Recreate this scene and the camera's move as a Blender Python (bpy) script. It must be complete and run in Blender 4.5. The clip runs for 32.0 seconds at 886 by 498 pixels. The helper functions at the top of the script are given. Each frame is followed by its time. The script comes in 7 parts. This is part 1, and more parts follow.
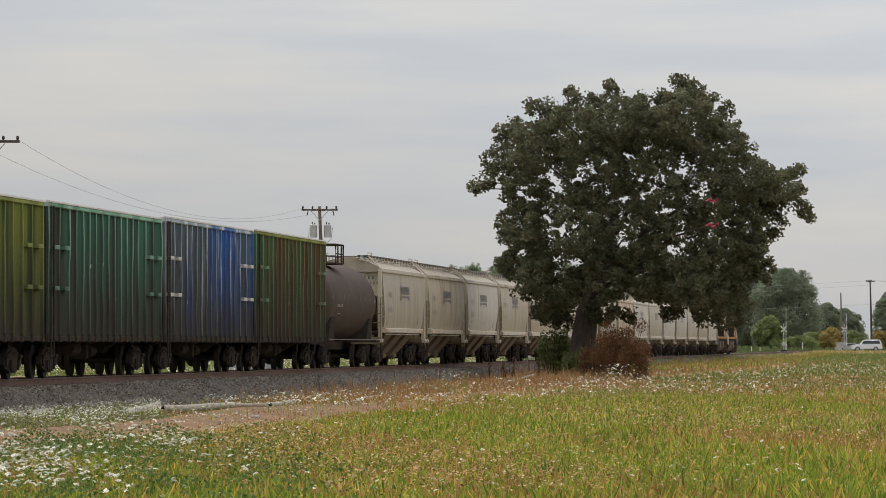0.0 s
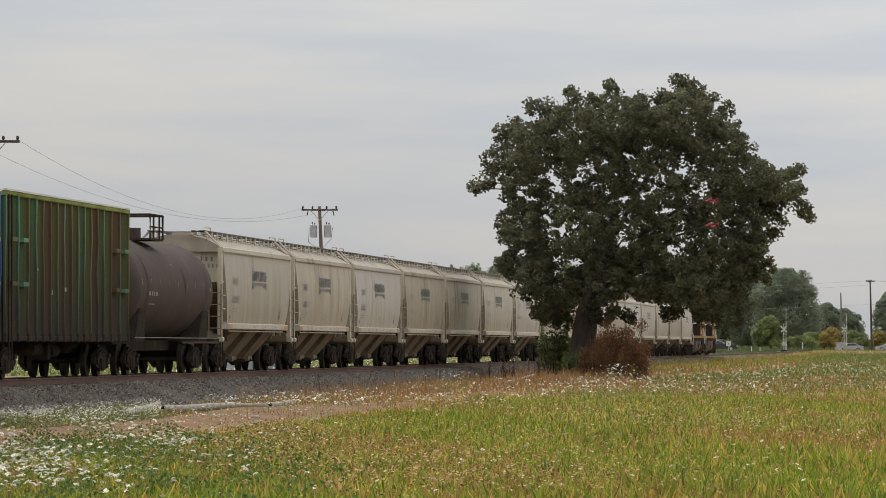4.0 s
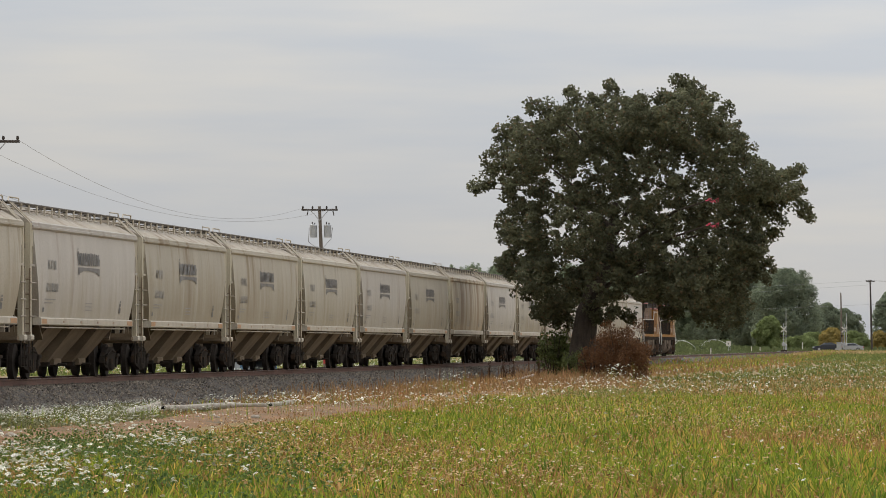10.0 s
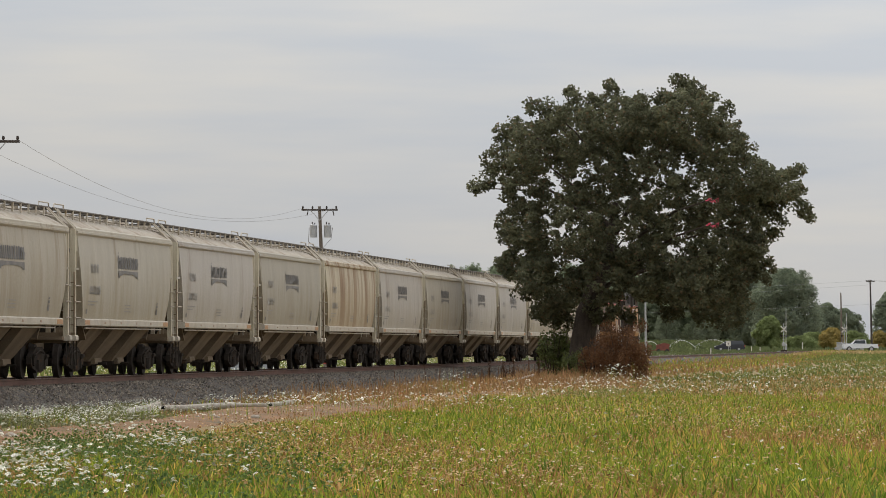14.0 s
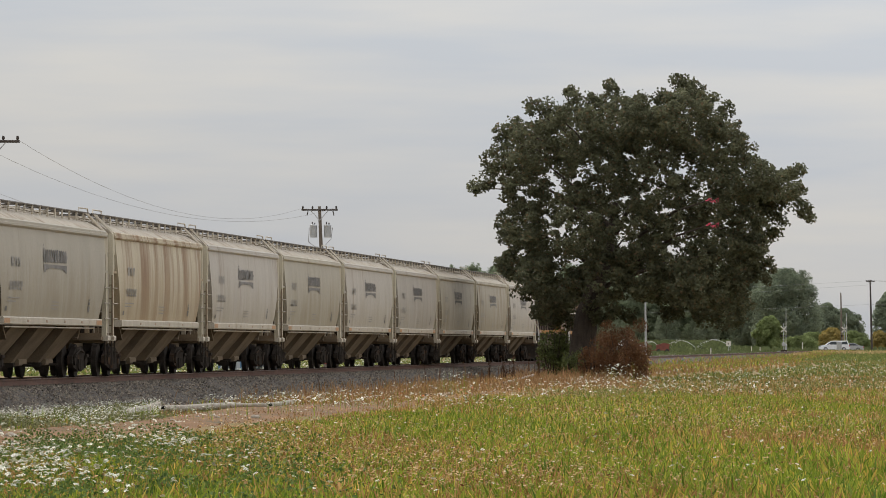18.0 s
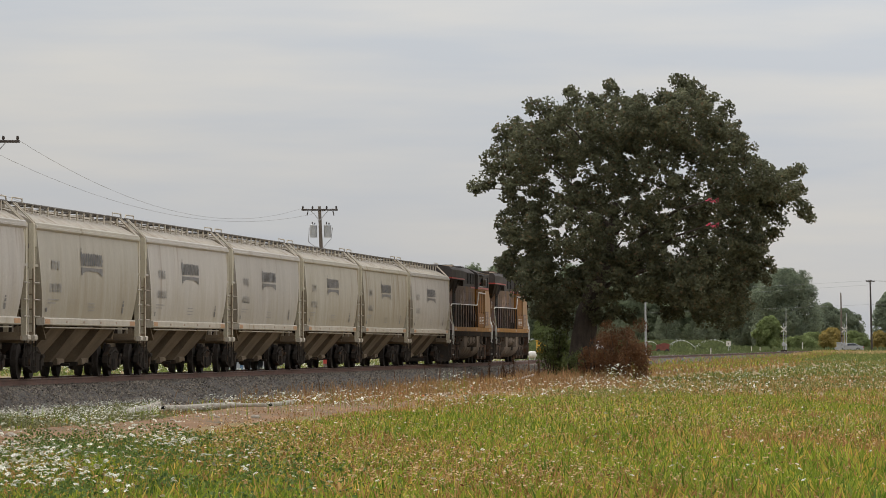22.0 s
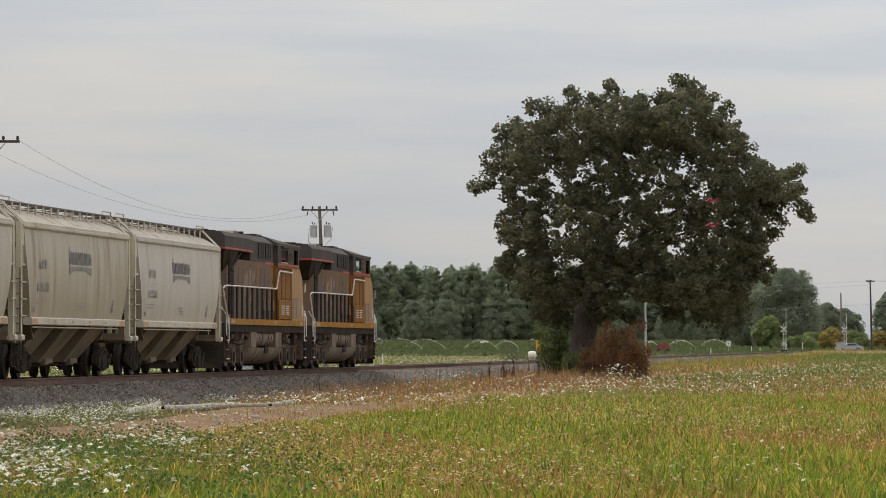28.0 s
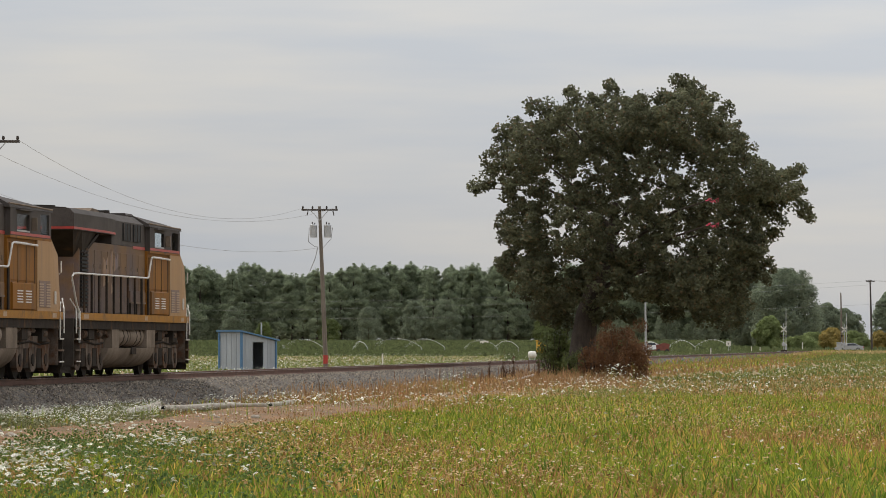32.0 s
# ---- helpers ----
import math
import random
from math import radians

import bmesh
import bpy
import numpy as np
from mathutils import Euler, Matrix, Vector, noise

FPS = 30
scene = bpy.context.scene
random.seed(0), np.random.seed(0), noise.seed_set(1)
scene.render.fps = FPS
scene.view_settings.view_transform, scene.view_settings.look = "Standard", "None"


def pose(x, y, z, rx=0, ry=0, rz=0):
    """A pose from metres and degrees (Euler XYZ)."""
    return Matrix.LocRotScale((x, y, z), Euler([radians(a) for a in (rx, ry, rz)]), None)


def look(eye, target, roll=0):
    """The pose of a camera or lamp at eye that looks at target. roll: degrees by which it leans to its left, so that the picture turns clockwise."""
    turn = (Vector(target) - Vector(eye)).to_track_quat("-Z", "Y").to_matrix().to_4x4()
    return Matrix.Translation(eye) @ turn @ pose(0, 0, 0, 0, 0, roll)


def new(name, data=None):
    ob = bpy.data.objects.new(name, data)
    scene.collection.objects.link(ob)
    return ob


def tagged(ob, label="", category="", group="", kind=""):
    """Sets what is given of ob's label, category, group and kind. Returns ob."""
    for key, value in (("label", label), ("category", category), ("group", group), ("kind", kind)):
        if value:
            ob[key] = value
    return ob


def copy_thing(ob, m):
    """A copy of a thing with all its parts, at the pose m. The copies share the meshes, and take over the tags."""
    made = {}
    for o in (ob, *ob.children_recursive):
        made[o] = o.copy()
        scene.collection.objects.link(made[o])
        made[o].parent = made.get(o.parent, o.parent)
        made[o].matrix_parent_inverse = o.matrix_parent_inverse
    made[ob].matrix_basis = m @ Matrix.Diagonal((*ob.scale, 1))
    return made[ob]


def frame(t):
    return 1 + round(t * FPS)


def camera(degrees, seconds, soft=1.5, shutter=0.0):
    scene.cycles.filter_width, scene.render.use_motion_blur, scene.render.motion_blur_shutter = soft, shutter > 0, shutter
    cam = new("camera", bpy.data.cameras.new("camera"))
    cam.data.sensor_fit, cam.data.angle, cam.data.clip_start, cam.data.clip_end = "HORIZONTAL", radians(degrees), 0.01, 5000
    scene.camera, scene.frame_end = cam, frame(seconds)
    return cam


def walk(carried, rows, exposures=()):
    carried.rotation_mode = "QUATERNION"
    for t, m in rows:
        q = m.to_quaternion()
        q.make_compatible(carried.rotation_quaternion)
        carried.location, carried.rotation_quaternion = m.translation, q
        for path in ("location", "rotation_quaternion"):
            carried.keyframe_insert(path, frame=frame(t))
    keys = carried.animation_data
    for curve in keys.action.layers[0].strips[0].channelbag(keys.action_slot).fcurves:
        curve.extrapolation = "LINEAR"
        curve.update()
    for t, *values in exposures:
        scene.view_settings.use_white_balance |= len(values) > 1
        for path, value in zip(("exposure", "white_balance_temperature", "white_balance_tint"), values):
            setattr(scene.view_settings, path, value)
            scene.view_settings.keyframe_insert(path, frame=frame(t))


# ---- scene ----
# ---------------------------------------------------------------- plan
# The eye stands at the origin, 1.72 m over a flat field, and looks along +y. A straight track
# leaves at 5.8 degrees to that line; s metres along it, q metres across towards the camera.
EYE = 1.72
TURN = radians(5.80)
ACROSS = 25.22
RAIL = 0.85
FAR = 9080.0


def on_track(s, q=0.0, z=0.0):
    """A place s metres along the track and q metres from its centre line on the camera's side."""
    p = ACROSS - q
    return Vector((s * math.sin(TURN) - p * math.cos(TURN), s * math.cos(TURN) + p * math.sin(TURN), z))


def off_track(x, y):
    return x * math.cos(TURN) - y * math.sin(TURN) + ACROSS


def land(x, y):
    """Height of the ground: level at first, then it rises a little to the road and to the woods."""
    z = 0.72 * min(1.0, max(0.0, (y - 560) / 240.0))
    z += 1.9 * min(1.0, max(0.0, (y - 930) / 480.0))
    return z


# ---------------------------------------------------------------- camera
cam = camera(9.87, 32.0, soft=0.75, shutter=0.0)
VIEW = look((0, 0, EYE), (0, 1000, EYE + 18.83))
walk(cam, [(0.0, VIEW), (32.0, VIEW)], exposures=((0.0, 0.0), (32.0, 0.0)))

# ---------------------------------------------------------------- sky and sun
world = bpy.data.worlds.new("overcast_sky")
scene.world = world
world.use_nodes = True
wn, wl = world.node_tree.nodes, world.node_tree.links
wn.clear()
w_out, w_bg = wn.new("ShaderNodeOutputWorld"), wn.new("ShaderNodeBackground")
w_sky = wn.new("ShaderNodeTexSky")
w_sky.sky_type, w_sky.sun_disc = "NISHITA", False
w_sky.sun_elevation, w_sky.sun_rotation = radians(61), radians(-61)
w_sky.air_density, w_sky.dust_density = 1.0, 2.0
w_coord = wn.new("ShaderNodeTexCoord")
w_sep = wn.new("ShaderNodeSeparateXYZ")
wl.new(w_coord.outputs["Generated"], w_sep.inputs[0])
# the cloud sheet is brighter overhead than at the horizon
w_up = wn.new("ShaderNodeMapRange")
w_up.inputs["From Min"].default_value, w_up.inputs["From Max"].default_value = 0.0, 1.0
w_up.inputs["To Min"].default_value, w_up.inputs["To Max"].default_value = 1.0, 2.5
wl.new(w_sep.outputs["Z"], w_up.inputs["Value"])
w_map = wn.new("ShaderNodeMapping")
w_map.inputs["Scale"].default_value = (9.0, 9.0, 75.0)
w_map.inputs["Rotation"].default_value = (0, radians(3.0), 0)
wl.new(w_coord.outputs["Generated"], w_map.inputs[0])
w_noise = wn.new("ShaderNodeTexNoise")
w_noise.inputs["Scale"].default_value, w_noise.inputs["Detail"].default_value = 1.4, 5.0
w_noise.inputs["Roughness"].default_value = 0.5
wl.new(w_map.outputs[0], w_noise.inputs["Vector"])
w_ramp = wn.new("ShaderNodeValToRGB")
w_ramp.color_ramp.elements[0].position, w_ramp.color_ramp.elements[0].color = 0.34, (0.535, 0.56, 0.60, 1)
w_ramp.color_ramp.elements[1].position, w_ramp.color_ramp.elements[1].color = 0.70, (0.65, 0.635, 0.612, 1)
wl.new(w_noise.outputs["Fac"], w_ramp.inputs[0])
w_mul = wn.new("ShaderNodeVectorMath")
w_mul.operation = "SCALE"
wl.new(w_ramp.outputs[0], w_mul.inputs[0])
# it is duller low over the fields and a little clearer to the right of the oak
w_low = wn.new("ShaderNodeMapRange")
w_low.inputs["From Min"].default_value, w_low.inputs["From Max"].default_value = 0.0, 0.075
w_low.inputs["To Min"].default_value, w_low.inputs["To Max"].default_value = 0.86, 1.03
wl.new(w_sep.outputs["Z"], w_low.inputs["Value"])
w_east = wn.new("ShaderNodeMapRange")
w_east.inputs["From Min"].default_value, w_east.inputs["From Max"].default_value = -0.09, 0.09
w_east.inputs["To Min"].default_value, w_east.inputs["To Max"].default_value = 0.96, 1.07
wl.new(w_sep.outputs["X"], w_east.inputs["Value"])
w_one, w_two = wn.new("ShaderNodeMath"), wn.new("ShaderNodeMath")
w_one.operation = w_two.operation = "MULTIPLY"
wl.new(w_low.outputs[0], w_one.inputs[0])
wl.new(w_east.outputs[0], w_one.inputs[1])
wl.new(w_one.outputs[0], w_two.inputs[0])
wl.new(w_up.outputs[0], w_two.inputs[1])
wl.new(w_two.outputs[0], w_mul.inputs["Scale"])
w_dim = wn.new("ShaderNodeVectorMath")
w_dim.operation = "SCALE"
w_dim.inputs["Scale"].default_value = 0.09
wl.new(w_sky.outputs[0], w_dim.inputs[0])
w_mix = wn.new("ShaderNodeMix")
w_mix.data_type = "RGBA"
w_mix.inputs["Factor"].default_value = 0.9
wl.new(w_dim.outputs[0], w_mix.inputs["A"])
wl.new(w_mul.outputs[0], w_mix.inputs["B"])
wl.new(w_mix.outputs["Result"], w_bg.inputs["Color"])
w_bg.inputs["Strength"].default_value = 1.0
wl.new(w_bg.outputs[0], w_out.inputs[0])

sun_data = bpy.data.lights.new("sun", "SUN")
sun_data.energy, sun_data.angle, sun_data.color = 1.7, radians(30), (1.0, 0.94, 0.84)
sun = new("sun", sun_data)
sun.matrix_world = look((-45, 25, 95), (0, 0, 0))
# ---------------------------------------------------------------- materials
def surface(name, colour, second=None, rough=0.7, metal=0.0, scale=3.0, stretch=(1, 1, 1), fine=40.0, bump=0.15,
            spread=0.5, third=None, third_at=0.62, third_scale=0.8, shade=0.0, island=0.0, bump_size=0.02, splash=None, splash_z=(1.2, 3.2), splash_max=0.8, shift=1.0):
    """Two colours mixed by a coarse pattern, a third in patches, a fine grain over all, and relief."""
    m = bpy.data.materials.new(name)
    m.use_nodes = True
    n, l = m.node_tree.nodes, m.node_tree.links
    b = n["Principled BSDF"]
    co = n.new("ShaderNodeTexCoord")
    mp = n.new("ShaderNodeMapping")
    mp.inputs["Scale"].default_value = stretch
    l.new(co.outputs["Object"], mp.inputs[0])
    info = n.new("ShaderNodeObjectInfo")
    jump = n.new("ShaderNodeVectorMath")
    jump.operation = "MULTIPLY_ADD"
    l.new(info.outputs["Random"], jump.inputs[0])
    jump.inputs[1].default_value = (37.0 * shift, 19.0 * shift, 53.0 * shift)
    l.new(mp.outputs[0], jump.inputs[2])
    big = n.new("ShaderNodeTexNoise")
    big.inputs["Scale"].default_value, big.inputs["Detail"].default_value = scale, 5.0
    l.new(jump.outputs[0], big.inputs["Vector"])
    second = second or tuple(c * 0.72 for c in colour)
    ramp = n.new("ShaderNodeValToRGB")
    e = ramp.color_ramp.elements
    e[0].position, e[0].color = 0.5 - spread * 0.35, (*colour, 1)
    e[1].position, e[1].color = 0.5 + spread * 0.35, (*second, 1)
    l.new(big.outputs["Fac"], ramp.inputs[0])
    last = ramp.outputs[0]
    if third:
        patch = n.new("ShaderNodeTexNoise")
        patch.inputs["Scale"].default_value, patch.inputs["Detail"].default_value = third_scale, 6.0
        patch.inputs["Roughness"].default_value = 0.62
        l.new(jump.outputs[0], patch.inputs["Vector"])
        cut = n.new("ShaderNodeMapRange")
        cut.inputs["From Min"].default_value, cut.inputs["From Max"].default_value = third_at - 0.07, third_at + 0.07
        l.new(patch.outputs["Fac"], cut.inputs["Value"])
        mix = n.new("ShaderNodeMix")
        mix.data_type = "RGBA"
        l.new(cut.outputs[0], mix.inputs["Factor"])
        l.new(last, mix.inputs["A"])
        mix.inputs["B"].default_value = (*third, 1)
        last = mix.outputs["Result"]
    if splash:
        # ragged splashes of thrown-up road dirt, thinning out with height
        sep = n.new("ShaderNodeSeparateXYZ")
        l.new(co.outputs["Object"], sep.inputs[0])
        rag = n.new("ShaderNodeTexNoise")
        rag.inputs["Scale"].default_value, rag.inputs["Detail"].default_value = 1.1, 7.0
        rag.inputs["Roughness"].default_value = 0.62
        l.new(jump.outputs[0], rag.inputs["Vector"])
        lift = n.new("ShaderNodeMath")
        lift.operation = "MULTIPLY_ADD"
        l.new(rag.outputs["Fac"], lift.inputs[0])
        lift.inputs[1].default_value = -5.0
        l.new(sep.outputs["Z"], lift.inputs[2])
        fade = n.new("ShaderNodeMapRange")
        fade.inputs["From Min"].default_value, fade.inputs["From Max"].default_value = splash_z[0] - 2.5, splash_z[1] - 2.5
        fade.inputs["To Min"].default_value, fade.inputs["To Max"].default_value = splash_max, 0.0
        l.new(lift.outputs[0], fade.inputs["Value"])
        mud = n.new("ShaderNodeMix")
        mud.data_type = "RGBA"
        l.new(fade.outputs[0], mud.inputs["Factor"])
        l.new(last, mud.inputs["A"])
        mud.inputs["B"].default_value = (*splash, 1)
        last = mud.outputs["Result"]
    grain = n.new("ShaderNodeTexNoise")
    grain.inputs["Scale"].default_value, grain.inputs["Detail"].default_value = fine, 3.0
    l.new(co.outputs["Object"], grain.inputs["Vector"])
    tone = n.new("ShaderNodeMapRange")
    tone.inputs["From Min"].default_value, tone.inputs["From Max"].default_value = 0.3, 0.7
    tone.inputs["To Min"].default_value, tone.inputs["To Max"].default_value = 0.86, 1.12
    l.new(grain.outputs["Fac"], tone.inputs["Value"])
    mul = n.new("ShaderNodeVectorMath")
    mul.operation = "SCALE"
    l.new(last, mul.inputs[0])
    l.new(tone.outputs[0], mul.inputs["Scale"])
    last = mul.outputs[0]
    if island or shade:
        vary = n.new("ShaderNodeMapRange")
        amount = island or shade
        vary.inputs["To Min"].default_value, vary.inputs["To Max"].default_value = 1 - amount, 1 + amount
        if island:
            geo = n.new("ShaderNodeNewGeometry")
            l.new(geo.outputs["Random Per Island"], vary.inputs["Value"])
        else:
            l.new(info.outputs["Random"], vary.inputs["Value"])
        mul2 = n.new("ShaderNodeVectorMath")
        mul2.operation = "SCALE"
        l.new(last, mul2.inputs[0])
        l.new(vary.outputs[0], mul2.inputs["Scale"])
        last = mul2.outputs[0]
    l.new(last, b.inputs["Base Color"])
    b.inputs["Roughness"].default_value, b.inputs["Metallic"].default_value = rough, metal
    if bump:
        bp = n.new("ShaderNodeBump")
        bp.inputs["Strength"].default_value, bp.inputs["Distance"].default_value = bump, bump_size
        l.new(grain.outputs["Fac"], bp.inputs["Height"])
        l.new(bp.outputs[0], b.inputs["Normal"])
    return m


def foliage(name, dark, light, dry=None, rough=0.6, through_light=0.25):
    """Leaves and blades: colour varies leaf by leaf, and a little light passes through."""
    m = bpy.data.materials.new(name)
    m.use_nodes = True
    n, l = m.node_tree.nodes, m.node_tree.links
    b = n["Principled BSDF"]
    geo = n.new("ShaderNodeNewGeometry")
    ramp = n.new("ShaderNodeValToRGB")
    e = ramp.color_ramp.elements
    e[0].position, e[0].color = 0.0, (*dark, 1)
    e[1].position, e[1].color = 0.85 if dry else 1.0, (*light, 1)
    if dry:
        x = e.new(1.0)
        x.color = (*dry, 1)
    l.new(geo.outputs["Random Per Island"], ramp.inputs[0])
    co = n.new("ShaderNodeTexCoord")
    big = n.new("ShaderNodeTexNoise")
    big.inputs["Scale"].default_value, big.inputs["Detail"].default_value = 0.55, 3.0
    l.new(co.outputs["Object"], big.inputs["Vector"])
    tone = n.new("ShaderNodeMapRange")
    tone.inputs["From Min"].default_value, tone.inputs["From Max"].default_value = 0.3, 0.7
    tone.inputs["To Min"].default_value, tone.inputs["To Max"].default_value = 0.7, 1.3
    l.new(big.outputs["Fac"], tone.inputs["Value"])
    mul = n.new("ShaderNodeVectorMath")
    mul.operation = "SCALE"
    l.new(ramp.outputs[0], mul.inputs[0])
    l.new(tone.outputs[0], mul.inputs["Scale"])
    l.new(mul.outputs[0], b.inputs["Base Color"])
    b.inputs["Roughness"].default_value = rough
    b.inputs["Specular IOR Level"].default_value = 0.25
    tr = n.new("ShaderNodeBsdfTranslucent")
    l.new(mul.outputs[0], tr.inputs["Color"])
    mix = n.new("ShaderNodeMixShader")
    mix.inputs[0].default_value = through_light
    l.new(b.outputs[0], mix.inputs[1])
    l.new(tr.outputs[0], mix.inputs[2])
    l.new(mix.outputs[0], n["Material Output"].inputs[0])
    return m


def window_glass(name):
    m = bpy.data.materials.new(name)
    m.use_nodes = True
    b = m.node_tree.nodes["Principled BSDF"]
    b.inputs["Base Color"].default_value = (0.02, 0.025, 0.03, 1)
    b.inputs["Roughness"].default_value = 0.06
    return m


def clear_glass(name):
    m = bpy.data.materials.new(name)
    m.use_nodes = True
    n, l = m.node_tree.nodes, m.node_tree.links
    tr, gl, mix = n.new("ShaderNodeBsdfTransparent"), n.new("ShaderNodeBsdfGlossy"), n.new("ShaderNodeMixShader")
    tr.inputs["Color"].default_value = (0.95, 0.97, 0.97, 1)
    gl.inputs["Roughness"].default_value = 0.05
    mix.inputs[0].default_value = 0.07
    l.new(tr.outputs[0], mix.inputs[1])
    l.new(gl.outputs[0], mix.inputs[2])
    l.new(mix.outputs[0], n["Material Output"].inputs[0])
    return m


M = {"clear": clear_glass("clear_cab_glass")}
STREAK = (2.2, 2.2, 0.22)
M["hopper"] = surface("pale_grey_paint", (0.472, 0.434, 0.362), (0.40, 0.362, 0.298), 0.6, 0, 0.9, (1.5, 1.5, 0.25), 30, 0.06, 0.8,
                      (0.27, 0.215, 0.145), 0.66, 0.7, shade=0.13, splash=(0.315, 0.26, 0.17), splash_z=(1.5, 3.3), splash_max=0.8)
M["hopper_grey"] = surface("chalky_grey_paint", (0.475, 0.44, 0.395), (0.395, 0.36, 0.32), 0.6, 0, 0.9, (1.5, 1.5, 0.25), 30, 0.06, 0.8,
                           (0.30, 0.24, 0.19), 0.64, 0.7, shade=0.10, splash=(0.33, 0.28, 0.20), splash_z=(1.3, 2.9), splash_max=0.7)
M["hopper_stained"] = surface("stained_grey_paint", (0.455, 0.414, 0.34), (0.37, 0.33, 0.265), 0.65, 0, 0.8, (1.5, 1.5, 0.22), 30, 0.06, 0.9,
                              (0.25, 0.19, 0.12), 0.60, 0.6, shade=0.10, splash=(0.30, 0.245, 0.16), splash_z=(1.6, 3.5), splash_max=0.8)
M["hopper_roof"] = surface("dusty_roof_paint", (0.40, 0.36, 0.30), (0.29, 0.245, 0.19), 0.8, 0, 2.0, (1, 1, 1), 30, 0.1, 0.8,
                           (0.20, 0.15, 0.10), 0.60, 1.2)
M["hopper_white"] = surface("chalky_cream_paint", (0.56, 0.50, 0.38), (0.49, 0.425, 0.315), 0.6, 0, 0.5, (1.3, 1.3, 0.10), 30, 0.06, 0.6,
                            (0.25, 0.15, 0.08), 0.52, 0.7, splash=(0.34, 0.25, 0.14), splash_z=(1.5, 3.3), splash_max=0.7)
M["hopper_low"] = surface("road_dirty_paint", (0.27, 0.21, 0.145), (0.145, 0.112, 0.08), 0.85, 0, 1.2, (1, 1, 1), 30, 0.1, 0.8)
M["walkway"] = surface("galvanised_grating", (0.15, 0.135, 0.12), (0.095, 0.085, 0.075), 0.7, 0.2, 2.0)
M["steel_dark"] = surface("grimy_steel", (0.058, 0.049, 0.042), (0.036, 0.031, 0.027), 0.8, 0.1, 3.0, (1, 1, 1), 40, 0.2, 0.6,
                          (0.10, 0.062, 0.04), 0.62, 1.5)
M["wheel"] = surface("worn_wheel_steel", (0.062, 0.053, 0.047), (0.04, 0.034, 0.03), 0.6, 0.3, 4.0)
M["decal"] = surface("charcoal_lettering", (0.13, 0.125, 0.125), (0.22, 0.205, 0.19), 0.7, 0, 2.0)
M["orange"] = surface("orange_reflector", (0.46, 0.23, 0.085), (0.38, 0.21, 0.10), 0.5)
M["sill_pale"] = surface("pale_sill_paint", (0.52, 0.465, 0.38), (0.42, 0.37, 0.295), 0.6, 0, 2.0, (1, 1, 1), 30, 0.05, 0.6, (0.36, 0.29, 0.2), 0.62, 1.5)
M["sill_tape"] = surface("faded_sill_tape", (0.36, 0.25, 0.17), (0.30, 0.20, 0.13), 0.6)
M["ladder_pale"] = surface("dusty_ladder_paint", (0.40, 0.36, 0.30), (0.27, 0.235, 0.19), 0.7)
M["faint_ink"] = surface("faded_lettering", (0.24, 0.23, 0.215), (0.34, 0.32, 0.29), 0.7, 0, 2.0)
M["pale_strip"] = surface("dusty_pale_strip", (0.30, 0.26, 0.22), (0.20, 0.17, 0.145), 0.7)
M["hopper_end"] = surface("cream_end_paint", (0.52, 0.47, 0.36), (0.42, 0.37, 0.27), 0.65, 0, 1.0, STREAK, 30, 0.06, 0.8, (0.28, 0.215, 0.14), 0.66, 0.9)
M["tank"] = surface("black_tank_paint", (0.082, 0.060, 0.050), (0.055, 0.041, 0.035), 0.7, 0, 1.2, (1, 1, 1), 25, 0.05, 0.7,
                    (0.075, 0.05, 0.038), 0.6, 0.8)
M["marking"] = surface("faded_white_marking", (0.5, 0.48, 0.45), (0.36, 0.34, 0.32), 0.7)
# dark grime that also stands in for shade between the ribs
GRIME_SHADE = (0.048, 0.041, 0.034)
# the gondolas' coats run on over panels and ribs; rib coats carry painted light
M["green_car"] = surface("flaking_green_paint", (0.060, 0.145, 0.105), (0.042, 0.075, 0.058), 0.75, 0, 0.5, (1.2, 1.2, 0.12), 30, 0.1, 0.5,
                         (0.048, 0.042, 0.036), 0.58, 0.5, splash=GRIME_SHADE, splash_z=(1.4, 4.6), splash_max=0.9, shift=0)
M["green_rib"] = surface("scuffed_lit_green_rib", (0.32, 0.54, 0.41), (0.13, 0.26, 0.19), 0.7, 0, 0.5, (1.2, 1.2, 0.12), 30, 0.1, 0.5,
                         (0.38, 0.46, 0.40), 0.60, 1.4, splash=GRIME_SHADE, splash_z=(1.5, 4.8), splash_max=0.92, shift=0)
M["olive_car"] = surface("flaking_olive_paint", (0.155, 0.185, 0.046), (0.085, 0.088, 0.036), 0.75, 0, 0.5, (1.2, 1.2, 0.12), 30, 0.1, 0.5,
                         (0.028, 0.055, 0.03), 0.55, 0.5, splash=GRIME_SHADE, splash_z=(1.2, 4.4), splash_max=0.95, shift=0)
M["olive_rib"] = surface("scuffed_lit_olive_rib", (0.27, 0.31, 0.115), (0.16, 0.18, 0.065), 0.7, 0, 0.5, (1.2, 1.2, 0.12), 30, 0.1, splash=GRIME_SHADE, splash_z=(1.2, 4.0), splash_max=0.9, shift=0)
M["blue_car"] = surface("scuffed_blue_paint", (0.035, 0.105, 0.33), (0.085, 0.108, 0.13), 0.7, 0, 0.42, (0.9, 0.9, 0.20), 30, 0.1, 0.16,
                        (0.30, 0.34, 0.37), 0.62, 0.9, splash=GRIME_SHADE, splash_z=(1.5, 4.8), splash_max=0.92, shift=0)
